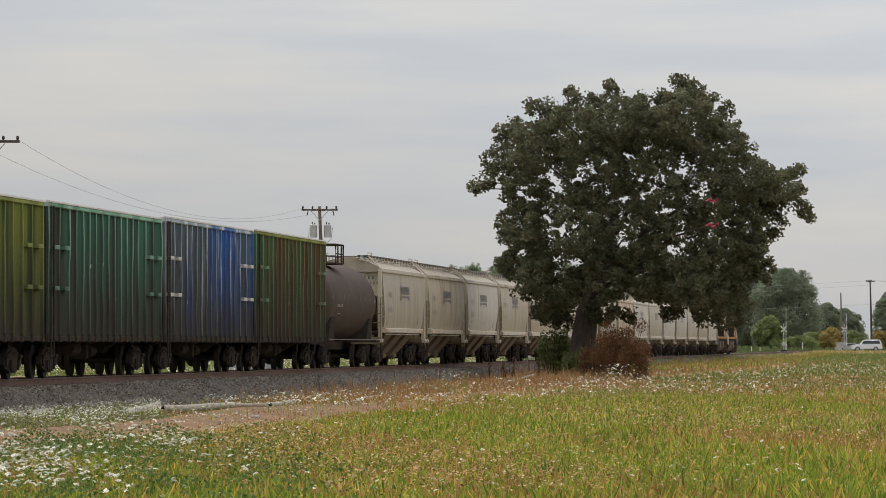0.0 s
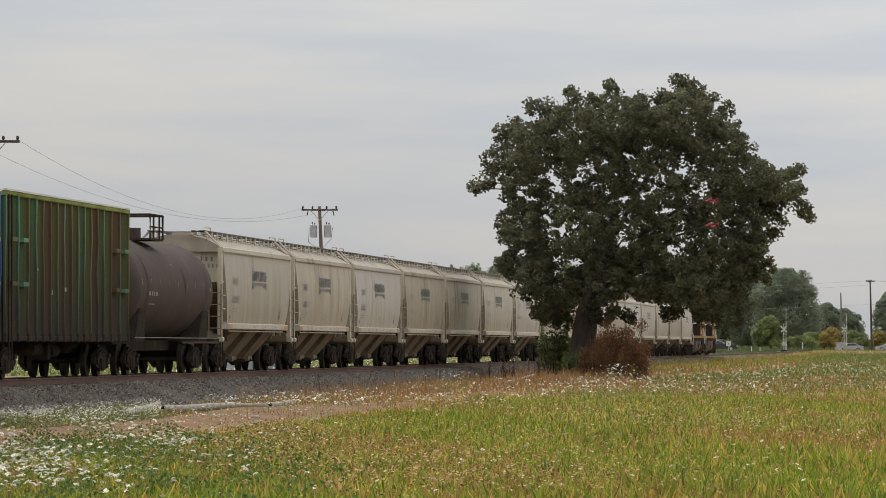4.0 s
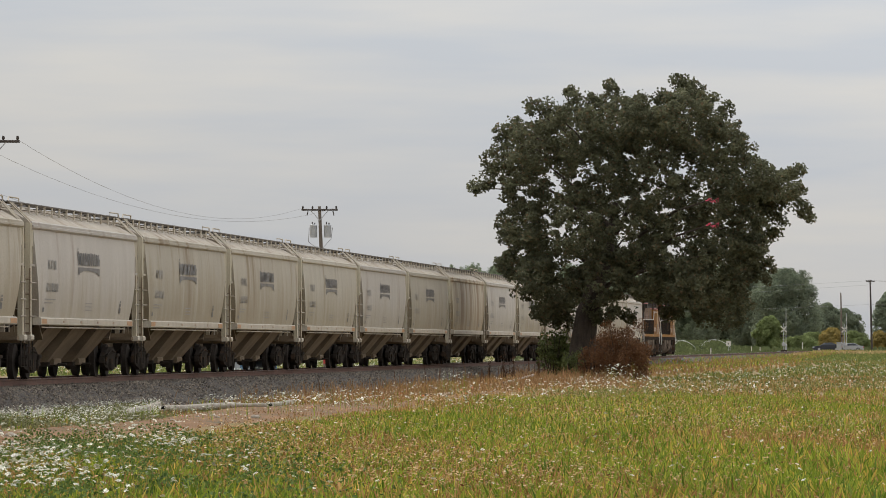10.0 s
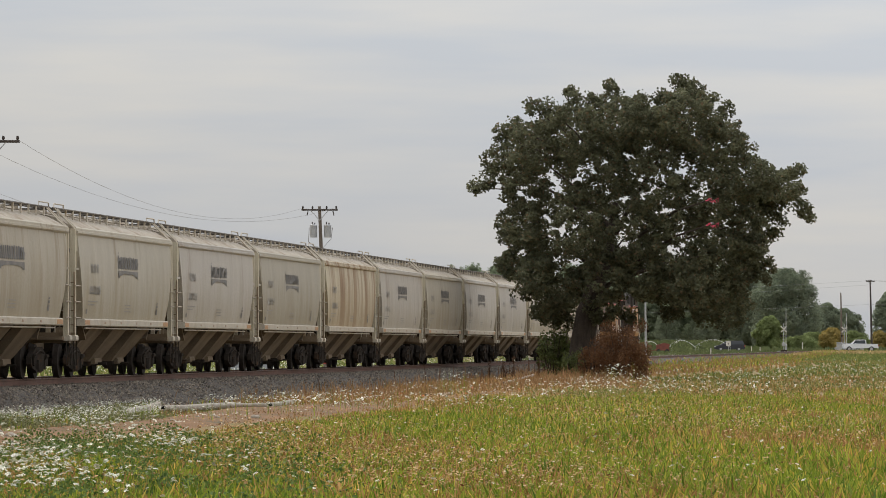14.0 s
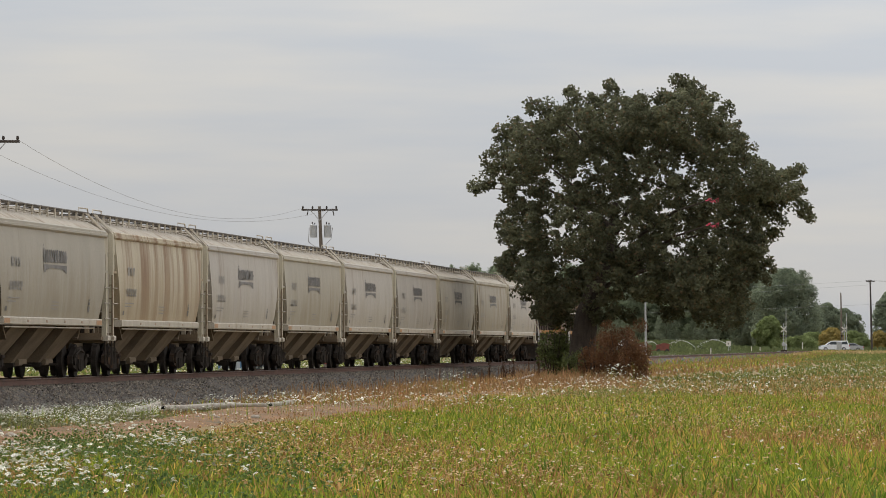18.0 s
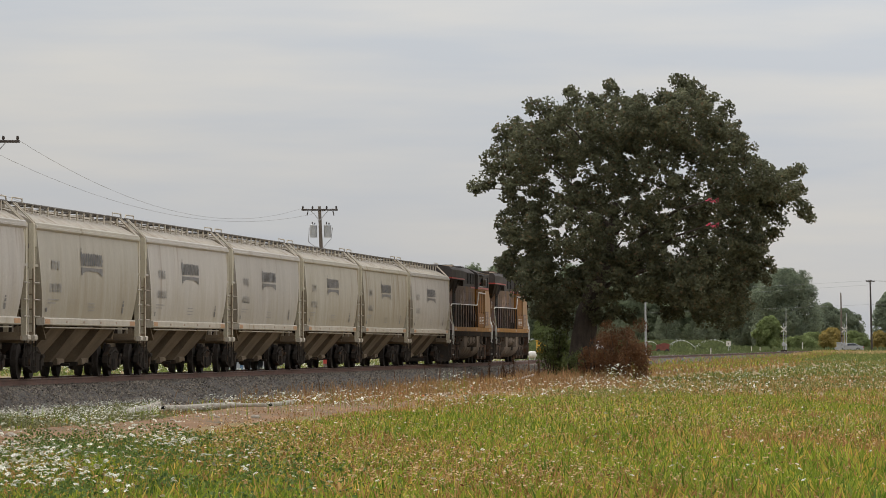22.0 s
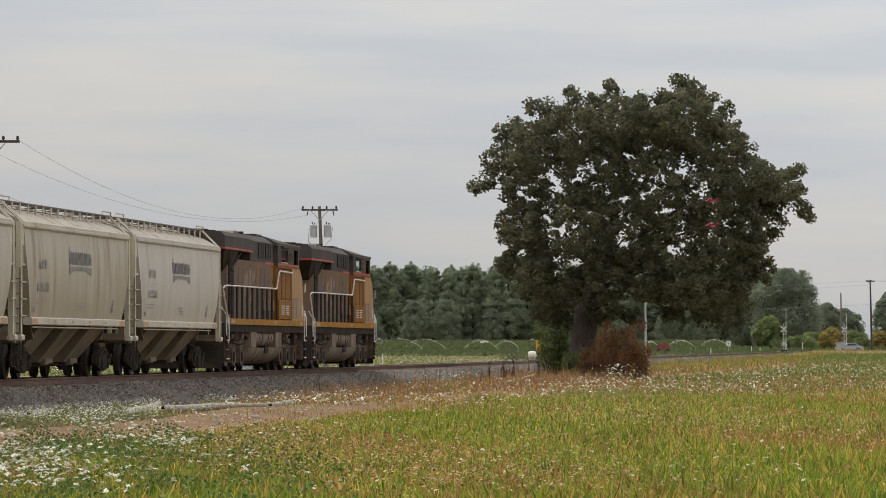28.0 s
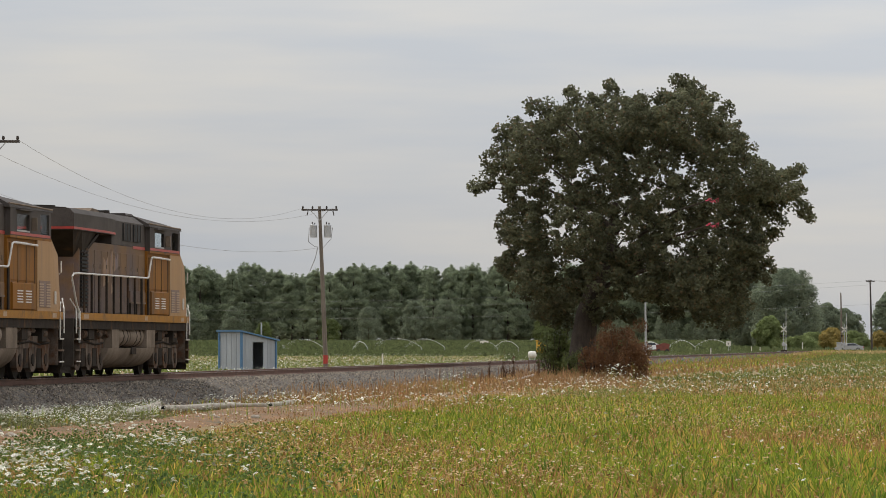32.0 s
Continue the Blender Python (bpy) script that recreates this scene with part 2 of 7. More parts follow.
M["blue_rib"] = surface("chalky_lit_blue_rib", (0.09, 0.17, 0.40), (0.30, 0.37, 0.43), 0.7, 0, 0.42, (0.9, 0.9, 0.20), 30, 0.1, 0.16,
                        (0.62, 0.65, 0.66), 0.57, 1.2, splash=GRIME_SHADE, splash_z=(1.3, 4.6), splash_max=0.9, shift=0)
M["rust_car"] = surface("rust_streaked_green_paint", (0.088, 0.060, 0.038), (0.078, 0.088, 0.040), 0.85, 0, 0.42, (1.3, 1.3, 0.10), 30, 0.12, 0.25,
                        (0.036, 0.135, 0.085), 0.60, 0.45, splash=GRIME_SHADE, splash_z=(1.3, 4.4), splash_max=0.88, shift=0)
M["rust_rib"] = surface("rusty_lit_rib", (0.20, 0.15, 0.085), (0.20, 0.21, 0.10), 0.85, 0, 0.42, (1.3, 1.3, 0.10), 30, 0.12, 0.25,
                        (0.16, 0.38, 0.27), 0.58, 0.45, splash=GRIME_SHADE, splash_z=(1.2, 4.6), splash_max=0.85, shift=0)
M["sill_yellow"] = surface("ochre_sill_paint", (0.36, 0.165, 0.022), (0.25, 0.12, 0.028), 0.55, 0, 2.0, (1, 1, 1), 30, 0.05, 0.7, (0.15, 0.085, 0.04), 0.6, 1.2)
M["yellow"] = surface("weathered_yellow_paint", (0.27, 0.115, 0.020), (0.19, 0.085, 0.022), 0.6, 0, 1.5, STREAK, 30, 0.05, 0.8,
                      (0.12, 0.072, 0.042), 0.60, 0.8)
M["hood_yellow"] = surface("sooty_yellow_paint", (0.180, 0.106, 0.055), (0.128, 0.092, 0.070), 0.65, 0, 0.4, (1.0, 1.0, 0.7), 30, 0.05, 0.5,
                           (0.118, 0.090, 0.085), 0.54, 0.3, shift=0.0)
M["loco_grey"] = surface("sooty_grey_paint", (0.09, 0.078, 0.071), (0.052, 0.045, 0.042), 0.65, 0, 1.5, (1, 1, 1), 30, 0.08, 0.8)
M["loco_tank"] = surface("dusty_grey_tank", (0.25, 0.20, 0.16), (0.15, 0.12, 0.095), 0.75, 0, 1.4, (1, 1, 1), 30, 0.08)
M["faded"] = surface("faded_violet_grey_paint", (0.215, 0.125, 0.065), (0.17, 0.12, 0.115), 0.7, 0, 3.0)
M["truck_dust"] = surface("dusty_truck_casting", (0.17, 0.135, 0.11), (0.07, 0.055, 0.045), 0.85, 0, 2.5, (1, 1, 1), 30, 0.2, 0.4, (0.10, 0.055, 0.035), 0.55, 2.0)
# paler copy of the cab yellow, holding the light on the nose
M["nose_yellow"] = surface("lit_pale_yellow_paint", (0.36, 0.20, 0.075), (0.27, 0.145, 0.05), 0.6, 0, 1.4, STREAK, 30, 0.05, 0.7,
                          (0.20, 0.13, 0.08), 0.62, 0.9)
M["faded_violet"] = surface("bleached_violet_paint", (0.155, 0.105, 0.105), (0.125, 0.095, 0.095), 0.7, 0, 3.0, STREAK, 30, 0.05, 0.5, (0.22, 0.13, 0.07), 0.5, 1.4)
M["red"] = surface("red_stripe_paint", (0.40, 0.03, 0.02), (0.28, 0.035, 0.025), 0.5)
M["rail_white"] = surface("white_handrail_paint", (0.68, 0.66, 0.62), (0.5, 0.47, 0.43), 0.5)
M["glass"] = window_glass("dark_glass")
M["rust"] = surface("rusty_rail_steel", (0.155, 0.075, 0.048), (0.095, 0.048, 0.033), 0.8, 0.1, 2.0, (1, 1, 1), 40, 0.15)
M["rail_top"] = surface("polished_rail_head", (0.45, 0.43, 0.41), (0.33, 0.31, 0.30), 0.3, 0.9, 2.0)
M["tie"] = surface("creosoted_timber", (0.075, 0.058, 0.045), (0.045, 0.036, 0.03), 0.9, 0, 2.0, (1, 6, 6), 30, 0.3)
M["ballast"] = surface("grey_ballast", (0.10, 0.086, 0.072), (0.058, 0.050, 0.043), 0.95, 0, 9.0, (1, 1, 1), 22, 0.9, 0.5,
                       (0.20, 0.185, 0.17), 0.68, 11.0, bump_size=0.05)
M["stone"] = surface("crushed_stone", (0.16, 0.132, 0.104), (0.10, 0.083, 0.065), 0.9, 0, 4.0, island=0.65)
M["wood"] = surface("weathered_pole_timber", (0.185, 0.155, 0.125), (0.115, 0.095, 0.08), 0.9, 0, 2.0, (8, 8, 0.5), 30, 0.3)
M["wood_dark"] = surface("dark_crossarm_timber", (0.065, 0.053, 0.045), (0.04, 0.033, 0.03), 0.9, 0, 2.0)
M["zinc"] = surface("galvanised_metal", (0.42, 0.43, 0.44), (0.32, 0.33, 0.34), 0.5, 0.3, 3.0)
M["wire"] = surface("grey_wire", (0.34, 0.34, 0.345), (0.28, 0.28, 0.285), 0.7, 0.2, 1.0, bump=0)
M["shed"] = surface("pale_blue_grey_sheet", (0.33, 0.36, 0.39), (0.27, 0.295, 0.32), 0.6, 0.1, 1.5, STREAK)
M["shed_blue"] = surface("blue_trim_paint", (0.07, 0.17, 0.30), (0.05, 0.13, 0.24), 0.5)
M["black"] = surface("unlit_interior", (0.012, 0.012, 0.013), (0.008, 0.008, 0.008), 0.9, bump=0)
M["bark"] = surface("furrowed_bark", (0.075, 0.058, 0.045), (0.042, 0.033, 0.027), 0.95, 0, 3.0, (3, 3, 0.6), 14, 0.9, bump_size=0.06)
M["asphalt"] = surface("grey_asphalt", (0.085, 0.083, 0.08), (0.06, 0.058, 0.057), 0.9, 0, 0.6, fine=25)
M["rubber"] = surface("black_rubber", (0.02, 0.02, 0.02), (0.03, 0.028, 0.027), 0.8)
M["chrome"] = surface("silver_wheel", (0.45, 0.45, 0.46), (0.35, 0.35, 0.36), 0.35, 0.7)
M["car_white"] = surface("white_car_paint", (0.78, 0.78, 0.77), (0.72, 0.72, 0.71), 0.25, bump=0)
M["car_silver"] = surface("silver_car_paint", (0.42, 0.43, 0.44), (0.37, 0.38, 0.39), 0.3, 0.3, bump=0)
M["car_dark"] = surface("dark_car_paint", (0.035, 0.037, 0.045), (0.028, 0.03, 0.036), 0.22, bump=0)
M["car_grey"] = surface("slate_car_paint", (0.17, 0.18, 0.20), (0.14, 0.15, 0.165), 0.25, 0.2, bump=0)
M["pipe"] = surface("sun_bleached_pipe", (0.37, 0.335, 0.28), (0.25, 0.215, 0.17), 0.85, 0, 3.0, (1, 1, 1), 25, 0.2)
M["signal_yellow"] = surface("yellow_signal_housing", (0.62, 0.36, 0.03), (0.52, 0.30, 0.03), 0.5)
M["machine_red"] = surface("faded_red_paint", (0.20, 0.05, 0.032), (0.13, 0.036, 0.027), 0.6)
M["pink"] = surface("pink_plastic_ribbon", (0.75, 0.07, 0.14), (0.6, 0.06, 0.11), 0.4)
M["water"] = surface("water_spray", (0.82, 0.85, 0.87), (0.75, 0.78, 0.8), 0.2, bump=0)
for key in ("steel_dark", "wheel", "green_car", "green_rib", "olive_car", "olive_rib", "blue_car", "blue_rib", "rust_car", "rust_rib", "loco_grey", "loco_tank", "truck_dust", "hood_yellow", "hopper_low", "tank", "yellow", "sill_yellow"):
    M[key].node_tree.nodes["Principled BSDF"].inputs["Specular IOR Level"].default_value = 0.12 if key == "tank" else 0.06 if key in ("yellow", "sill_yellow", "hood_yellow", "loco_grey", "hopper_low") else 0.0   # dull, dusty coats
M["leaf_oak"] = foliage("oak_leaves", (0.094, 0.098, 0.062), (0.164, 0.170, 0.098), (0.19, 0.135, 0.08), 0.75, 0.45)
M["leaf_bush"] = foliage("dry_reddish_leaves", (0.105, 0.050, 0.024), (0.20, 0.095, 0.043), (0.25, 0.15, 0.072))
M["leaf_shrub"] = foliage("shrub_leaves", (0.085, 0.11, 0.035), (0.18, 0.21, 0.075))
# distance haze is put into the far leaves as a pale, greyish colour
M["leaf_far"] = foliage("hazed_distant_leaves", (0.245, 0.288, 0.20), (0.32, 0.365, 0.235), None, 0.9, 0.6)
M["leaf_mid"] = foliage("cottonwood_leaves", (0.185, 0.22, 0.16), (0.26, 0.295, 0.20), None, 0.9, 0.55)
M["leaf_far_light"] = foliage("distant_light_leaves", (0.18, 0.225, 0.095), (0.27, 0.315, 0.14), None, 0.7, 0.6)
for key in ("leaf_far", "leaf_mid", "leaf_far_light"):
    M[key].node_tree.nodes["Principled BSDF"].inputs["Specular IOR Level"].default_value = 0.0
M["leaf_gold"] = foliage("yellowing_leaves", (0.25, 0.20, 0.06), (0.42, 0.32, 0.10), None, 0.7, 0.4)
M["grass"] = foliage("green_grass", (0.068, 0.135, 0.013), (0.325, 0.395, 0.042), (0.68, 0.44, 0.095), 0.5, 0.35)
M["herb"] = foliage("dark_herb_leaves", (0.050, 0.095, 0.020), (0.15, 0.215, 0.055), None, 0.6, 0.3)
M["straw"] = foliage("bleached_straw", (0.36, 0.25, 0.12), (0.58, 0.44, 0.23), None, 0.8, 0.3)
M["meadow"] = foliage("meadow_weeds", (0.095, 0.13, 0.036), (0.225, 0.27, 0.075), (0.38, 0.28, 0.11), 0.7, 0.3)
M["weed"] = foliage("grey_green_weeds", (0.13, 0.14, 0.06), (0.24, 0.245, 0.12), (0.30, 0.24, 0.13), 0.7, 0.3)
M["grass_dry"] = foliage("dry_grass", (0.22, 0.112, 0.033), (0.50, 0.295, 0.115), (0.22, 0.22, 0.04), 0.8, 0.25)
M["grass_far"] = foliage("crop_green", (0.075, 0.10, 0.040), (0.135, 0.162, 0.068), None, 0.7, 0.25)
M["grass_red"] = foliage("reddish_dry_grass", (0.23, 0.12, 0.055), (0.40, 0.24, 0.118), (0.17, 0.16, 0.05), 0.8, 0.25)
M["umbel"] = foliage("white_flower_heads", (0.40, 0.42, 0.31), (0.80, 0.79, 0.72), None, 0.8, 0.2)
M["seed"] = foliage("brown_seed_heads", (0.19, 0.10, 0.038), (0.44, 0.29, 0.13), (0.58, 0.50, 0.36), 0.8, 0.1)
M["dock"] = foliage("dark_brown_stems", (0.055, 0.03, 0.018), (0.11, 0.06, 0.032), None, 0.9, 0.1)
M["poppy"] = foliage("orange_red_petals", (0.72, 0.10, 0.035), (0.85, 0.20, 0.06), None, 0.6, 0.3)
# ---------------------------------------------------------------- shape tools
class Shape:
    """Collects the faces of one mesh."""

    def __init__(self):
        self.v, self.f = [], []

    def add(self, verts, faces):
        k = len(self.v)
        self.v += [tuple(p) for p in verts]
        self.f += [tuple(i + k for i in f) for f in faces]
        return self

    def box(self, x0, x1, y0, y1, z0, z1, c=0.0):
        """A block; c bevels its long edges along x."""
        if c <= 0:
            return self.add([(x, y, z) for x in (x0, x1) for y in (y0, y1) for z in (z0, z1)],
                            [(0, 1, 3, 2), (4, 6, 7, 5), (0, 4, 5, 1), (2, 3, 7, 6), (0, 2, 6, 4), (1, 5, 7, 3)])
        return self.prism([(y0 + c, z0), (y1 - c, z0), (y1, z0 + c), (y1, z1 - c), (y1 - c, z1), (y0 + c, z1), (y0, z1 - c), (y0, z0 + c)], x0, x1)

    def prism(self, profile, x0, x1, caps=True):
        """An outline in y and z, drawn along x."""
        k = len(profile)
        vs = [(x, y, z) for x in (x0, x1) for y, z in profile]
        fs = [(i, (i + 1) % k, (i + 1) % k + k, i + k) for i in range(k)]
        if caps:
            fs += [tuple(range(k))[::-1], tuple(range(k, 2 * k))]
        return self.add(vs, fs)

    def side(self, outline, y0, y1):
        """An outline in x and z, drawn along y."""
        k = len(outline)
        vs = [(x, y, z) for y in (y0, y1) for x, z in outline]
        return self.add(vs, [(i, (i + 1) % k, (i + 1) % k + k, i + k) for i in range(k)]
                        + [tuple(range(k)), tuple(range(k, 2 * k))[::-1]])

    def loft(self, rings, caps=True):
        k = len(rings[0])
        vs = [p for r in rings for p in r]
        fs = [(a * k + i, a * k + (i + 1) % k, (a + 1) * k + (i + 1) % k, (a + 1) * k + i) for a in range(len(rings) - 1) for i in range(k)]
        if caps:
            fs += [tuple(range(k))[::-1], tuple(range((len(rings) - 1) * k, len(rings) * k))]
        return self.add(vs, fs)

    def tube(self, points, radius, n=6):
        """A round bar along a line of points; radius is a number or one for each point."""
        pts = [Vector(p) for p in points]
        rad = radius if isinstance(radius, (list, tuple)) else [radius] * len(pts)
        rings = []
        for i, p in enumerate(pts):
            d = (pts[min(i + 1, len(pts) - 1)] - pts[max(i - 1, 0)]).normalized()
            a = d.orthogonal() if abs(d.z) > 0.9 else d.cross(Vector((0, 0, 1)))
            a.normalize()
            b = d.cross(a)
            rings.append([p + (a * math.cos(6.2832 * j / n) + b * math.sin(6.2832 * j / n)) * rad[i] for j in range(n)])
        return self.loft(rings)

    def disc(self, x, y0, y1, z, r, n=20):
        """A wheel-like drum whose axis lies along y."""
        return self.loft([[(x + r * math.cos(6.2832 * j / n), y, z + r * math.sin(6.2832 * j / n)) for j in range(n)] for y in (y0, y1)])

    def mesh(self, name, material, smooth=0):
        me = bpy.data.meshes.new(name)
        me.from_pydata(self.v, [], self.f)
        bm = bmesh.new()
        bm.from_mesh(me)
        bmesh.ops.recalc_face_normals(bm, faces=bm.faces)
        bm.to_mesh(me)
        bm.free()
        me.materials.append(material)
        if smooth:
            me.polygons.foreach_set("use_smooth", [True] * len(me.polygons))
            me.set_sharp_from_angle(angle=radians(smooth))
        return me


def part(name, shape, material, parent, label="", smooth=0):
    """Links a shape as one mesh object under a thing or under a part."""
    me = shape if isinstance(shape, bpy.types.Mesh) else shape.mesh(name, material, smooth)
    ob = new(name, me)
    ob.parent = parent
    if label:
        ob["label"] = label
    return ob


def pieces(name, shapes, material, parent, label="", smooth=0):
    """Every shape as a part of its own."""
    return [part(name, s, material, parent, label, smooth) for s in shapes]


def thing(name, label, category, group="", m=None):
    ob = new(name)
    ob.empty_display_size = 0.2
    if m is not None:
        ob.matrix_world = m
    return tagged(ob, label, category, group)


def bulk(name, verts, faces, material):
    """A mesh from arrays in which every face has the same number of corners."""
    verts, faces = np.asarray(verts, dtype=np.float32), np.asarray(faces, dtype=np.int32)
    me = bpy.data.meshes.new(name)
    k = faces.shape[1]
    me.vertices.add(len(verts))
    me.vertices.foreach_set("co", verts.ravel())
    me.loops.add(faces.size)
    me.loops.foreach_set("vertex_index", faces.ravel())
    me.polygons.add(len(faces))
    me.polygons.foreach_set("loop_start", np.arange(0, faces.size, k, dtype=np.int32))
    me.update(calc_edges=True)
    me.materials.append(material)
    return me


def leaf_mesh(name, centres, size, material, rng, flat=0.0, outward=None):
    """A small folded leaf of two triangles' pairs at each centre, turned at random."""
    n = len(centres)
    a = rng.normal(size=(n, 3))
    a /= np.linalg.norm(a, axis=1)[:, None]
    b = np.cross(a, rng.normal(size=(n, 3)))
    b /= np.linalg.norm(b, axis=1)[:, None]
    if outward is not None:
        # the blades turn towards the open side of the crown
        up = outward / np.maximum(np.linalg.norm(outward, axis=1)[:, None], 1e-6) + np.array([0, 0, 0.45]) + rng.normal(size=(n, 3)) * 0.3
        up /= np.linalg.norm(up, axis=1)[:, None]
        a = np.cross(up, rng.normal(size=(n, 3)))
        a /= np.linalg.norm(a, axis=1)[:, None]
        b = np.cross(up, a)
    if flat:
        a[:, 2] *= 1 - flat
        b[:, 2] *= 1 - flat
    s = size * rng.uniform(0.6, 1.35, n)[:, None]
    c = np.asarray(centres)
    nrm = np.cross(a, b) * s * 0.25
    v = np.stack([c - a * s * 0.5, c + b * s * 0.36 + nrm, c + a * s * 0.5, c - b * s * 0.36 + nrm], axis=1).reshape(-1, 3)
    k = np.arange(n)[:, None] * 4
    f = np.concatenate([k + np.array([[0, 1, 2]]), k + np.array([[0, 2, 3]])], axis=0)
    return bulk(name, v, f, material)


def in_ball(rng, n, inner=0.0):
    d = rng.normal(size=(n, 3))
    d /= np.linalg.norm(d, axis=1)[:, None]
    return d * (rng.uniform(inner ** 3, 1, n) ** (1 / 3))[:, None]
# ---------------------------------------------------------------- ground, track and road
def ground_material():
    m = surface("field_soil", (0.22, 0.15, 0.07), (0.15, 0.135, 0.04), 0.95, 0, 0.25, (1, 1, 1), 9, 0.6, 0.5,
                (0.29, 0.19, 0.09), 0.56, 0.12, bump_size=0.08)
    return m


def build_ground():
    xs = sorted({-3000, -1500, -700, -350, 350, 700, 1500, 3000} | set(range(-200, 201, 8)))
    ys = sorted({-1500, -600, -250, -100, 0} | set(range(40, 420, 6)) | set(range(420, 1000, 20)) | {1050, 1150, 1250, 1350, 1450, 1700, 2200, 3000, 4200})
    v = [(x, y, land(x, y) + (0.05 * noise.noise(Vector((x * 0.11, y * 0.11, 0))) if 40 < y < 420 else 0.0)) for y in ys for x in xs]
    k = len(xs)
    f = [(j * k + i, j * k + i + 1, (j + 1) * k + i + 1, (j + 1) * k + i) for j in range(len(ys) - 1) for i in range(k - 1)]
    ob = new("ground", Shape().add(v, f).mesh("ground", ground_material(), 60))
    tagged(ob, "flat field of soil, dry grass and weeds beside a railway", "ground", kind="structure")


TRACK_M = Matrix.Translation(on_track(0, 0, RAIL)) @ Matrix.Rotation(math.pi / 2 - TURN, 4, "Z")
# in the track's space x runs along it, -y is the camera's side and z = 0 is the rail head


def rail_profile(y, w=0.074):
    return [(y - 0.075, -0.172), (y + 0.075, -0.172), (y + 0.075, -0.158), (y + 0.012, -0.135), (y + 0.012, -0.045),
            (y + w / 2, -0.035), (y + w / 2, -0.006), (y + w / 2 - 0.008, -0.002), (y - w / 2 + 0.008, -0.002), (y - w / 2, -0.006), (y - w / 2, -0.035),
            (y - 0.012, -0.045), (y - 0.012, -0.135), (y - 0.075, -0.158)]


def build_track():
    tr = thing("railway_track", "straight rusty railway track on grey crushed stone", "railway", m=TRACK_M)
    tr["kind"] = "structure"
    for y in (-0.755, 0.755):
        r = part("rail", Shape().prism(rail_profile(y), 40, 1500), M["rust"], tr, "rust-brown steel rail")
        part("rail_head", Shape().box(40, 1500, y - 0.026, y + 0.026, -0.002, 0.0005), M["rail_top"], r, "polished running surface")
    bed = [(-3.7, -0.90), (-3.0, -0.72), (-2.2, -0.37), (-1.75, -0.235), (-1.3, -0.215), (1.3, -0.215), (1.75, -0.235), (2.2, -0.37), (3.0, -0.72), (3.7, -0.90)]
    rings = []
    x, rng = 40.0, random.Random(3)
    while x < 1500:
        rings.append([(x, y + rng.uniform(-0.08, 0.08), z + rng.uniform(-0.03, 0.03)) for y, z in bed])
        x += 1.5 if x < 330 else 12
    s = Shape()
    k = len(bed)
    s.add([p for r in rings for p in r], [(a * k + i, a * k + i + 1, (a + 1) * k + i + 1, (a + 1) * k + i) for a in range(len(rings) - 1) for i in range(k - 1)])
    part("ballast_bed", s, M["ballast"], tr, "bed of grey crushed stone", 50)
    # loose stones on the shoulder that faces the camera
    g = np.random.default_rng(5)
    n = 46000
    px = 100 + 260 * g.uniform(0, 1, n) ** 1.5
    py = -g.uniform(0.9, 3.6, n)
    pz = np.interp(-py, [0, 1.3, 1.75, 2.2, 3.0, 3.7], [-0.215, -0.215, -0.235, -0.37, -0.72, -0.90])
    size = g.uniform(0.016, 0.055, n)
    c = np.stack([px, py, pz + size * 0.3], axis=1)
    dirs = np.array([(1, 0, 0), (-1, 0, 0), (0, 1, 0), (0, -1, 0), (0, 0, 1)], dtype=float)
    d = dirs[None] * g.uniform(0.5, 1.3, (n, 5, 1)) + g.normal(size=(n, 5, 3)) * 0.22
    v = (c[:, None] + d * size[:, None, None]).reshape(-1, 3)
    kk = np.arange(n)[:, None] * 5
    f = np.concatenate([kk + np.array([t]) for t in ((0, 2, 4), (2, 1, 4), (1, 3, 4), (3, 0, 4))], axis=0)
    ob = part("loose_stones", bulk("loose_stones", v, f, M["stone"]), None, tr, "crushed stones of mixed greys")
    ob["kind"] = "stuff"
    tie = Shape().prism([(-1.3, -0.36), (1.3, -0.36), (1.3, -0.195), (1.285, -0.185), (-1.285, -0.185), (-1.3, -0.195)], -0.115, 0.115).mesh("tie", M["tie"])
    for i in range(260):
        t = new("tie", tie)
        t.parent = tr
        t.location.x = 112 + 0.55 * i
    return tr


ROAD_Y = 842.0


def build_road():
    s = Shape()
    s.add([(-400, ROAD_Y - 4.2, 0.60), (400, ROAD_Y - 4.2, 0.60), (400, ROAD_Y - 3.4, 0.80), (-400, ROAD_Y - 3.4, 0.80),
           (-400, ROAD_Y + 3.4, 0.80), (400, ROAD_Y + 3.4, 0.80), (400, ROAD_Y + 4.2, 0.60), (-400, ROAD_Y + 4.2, 0.60)],
          [(0, 1, 2, 3), (3, 2, 5, 4), (4, 5, 6, 7)])
    ob = new("road", s.mesh("road", M["asphalt"]))
    tagged(ob, "grey asphalt country road crossing the railway", "road", kind="structure")


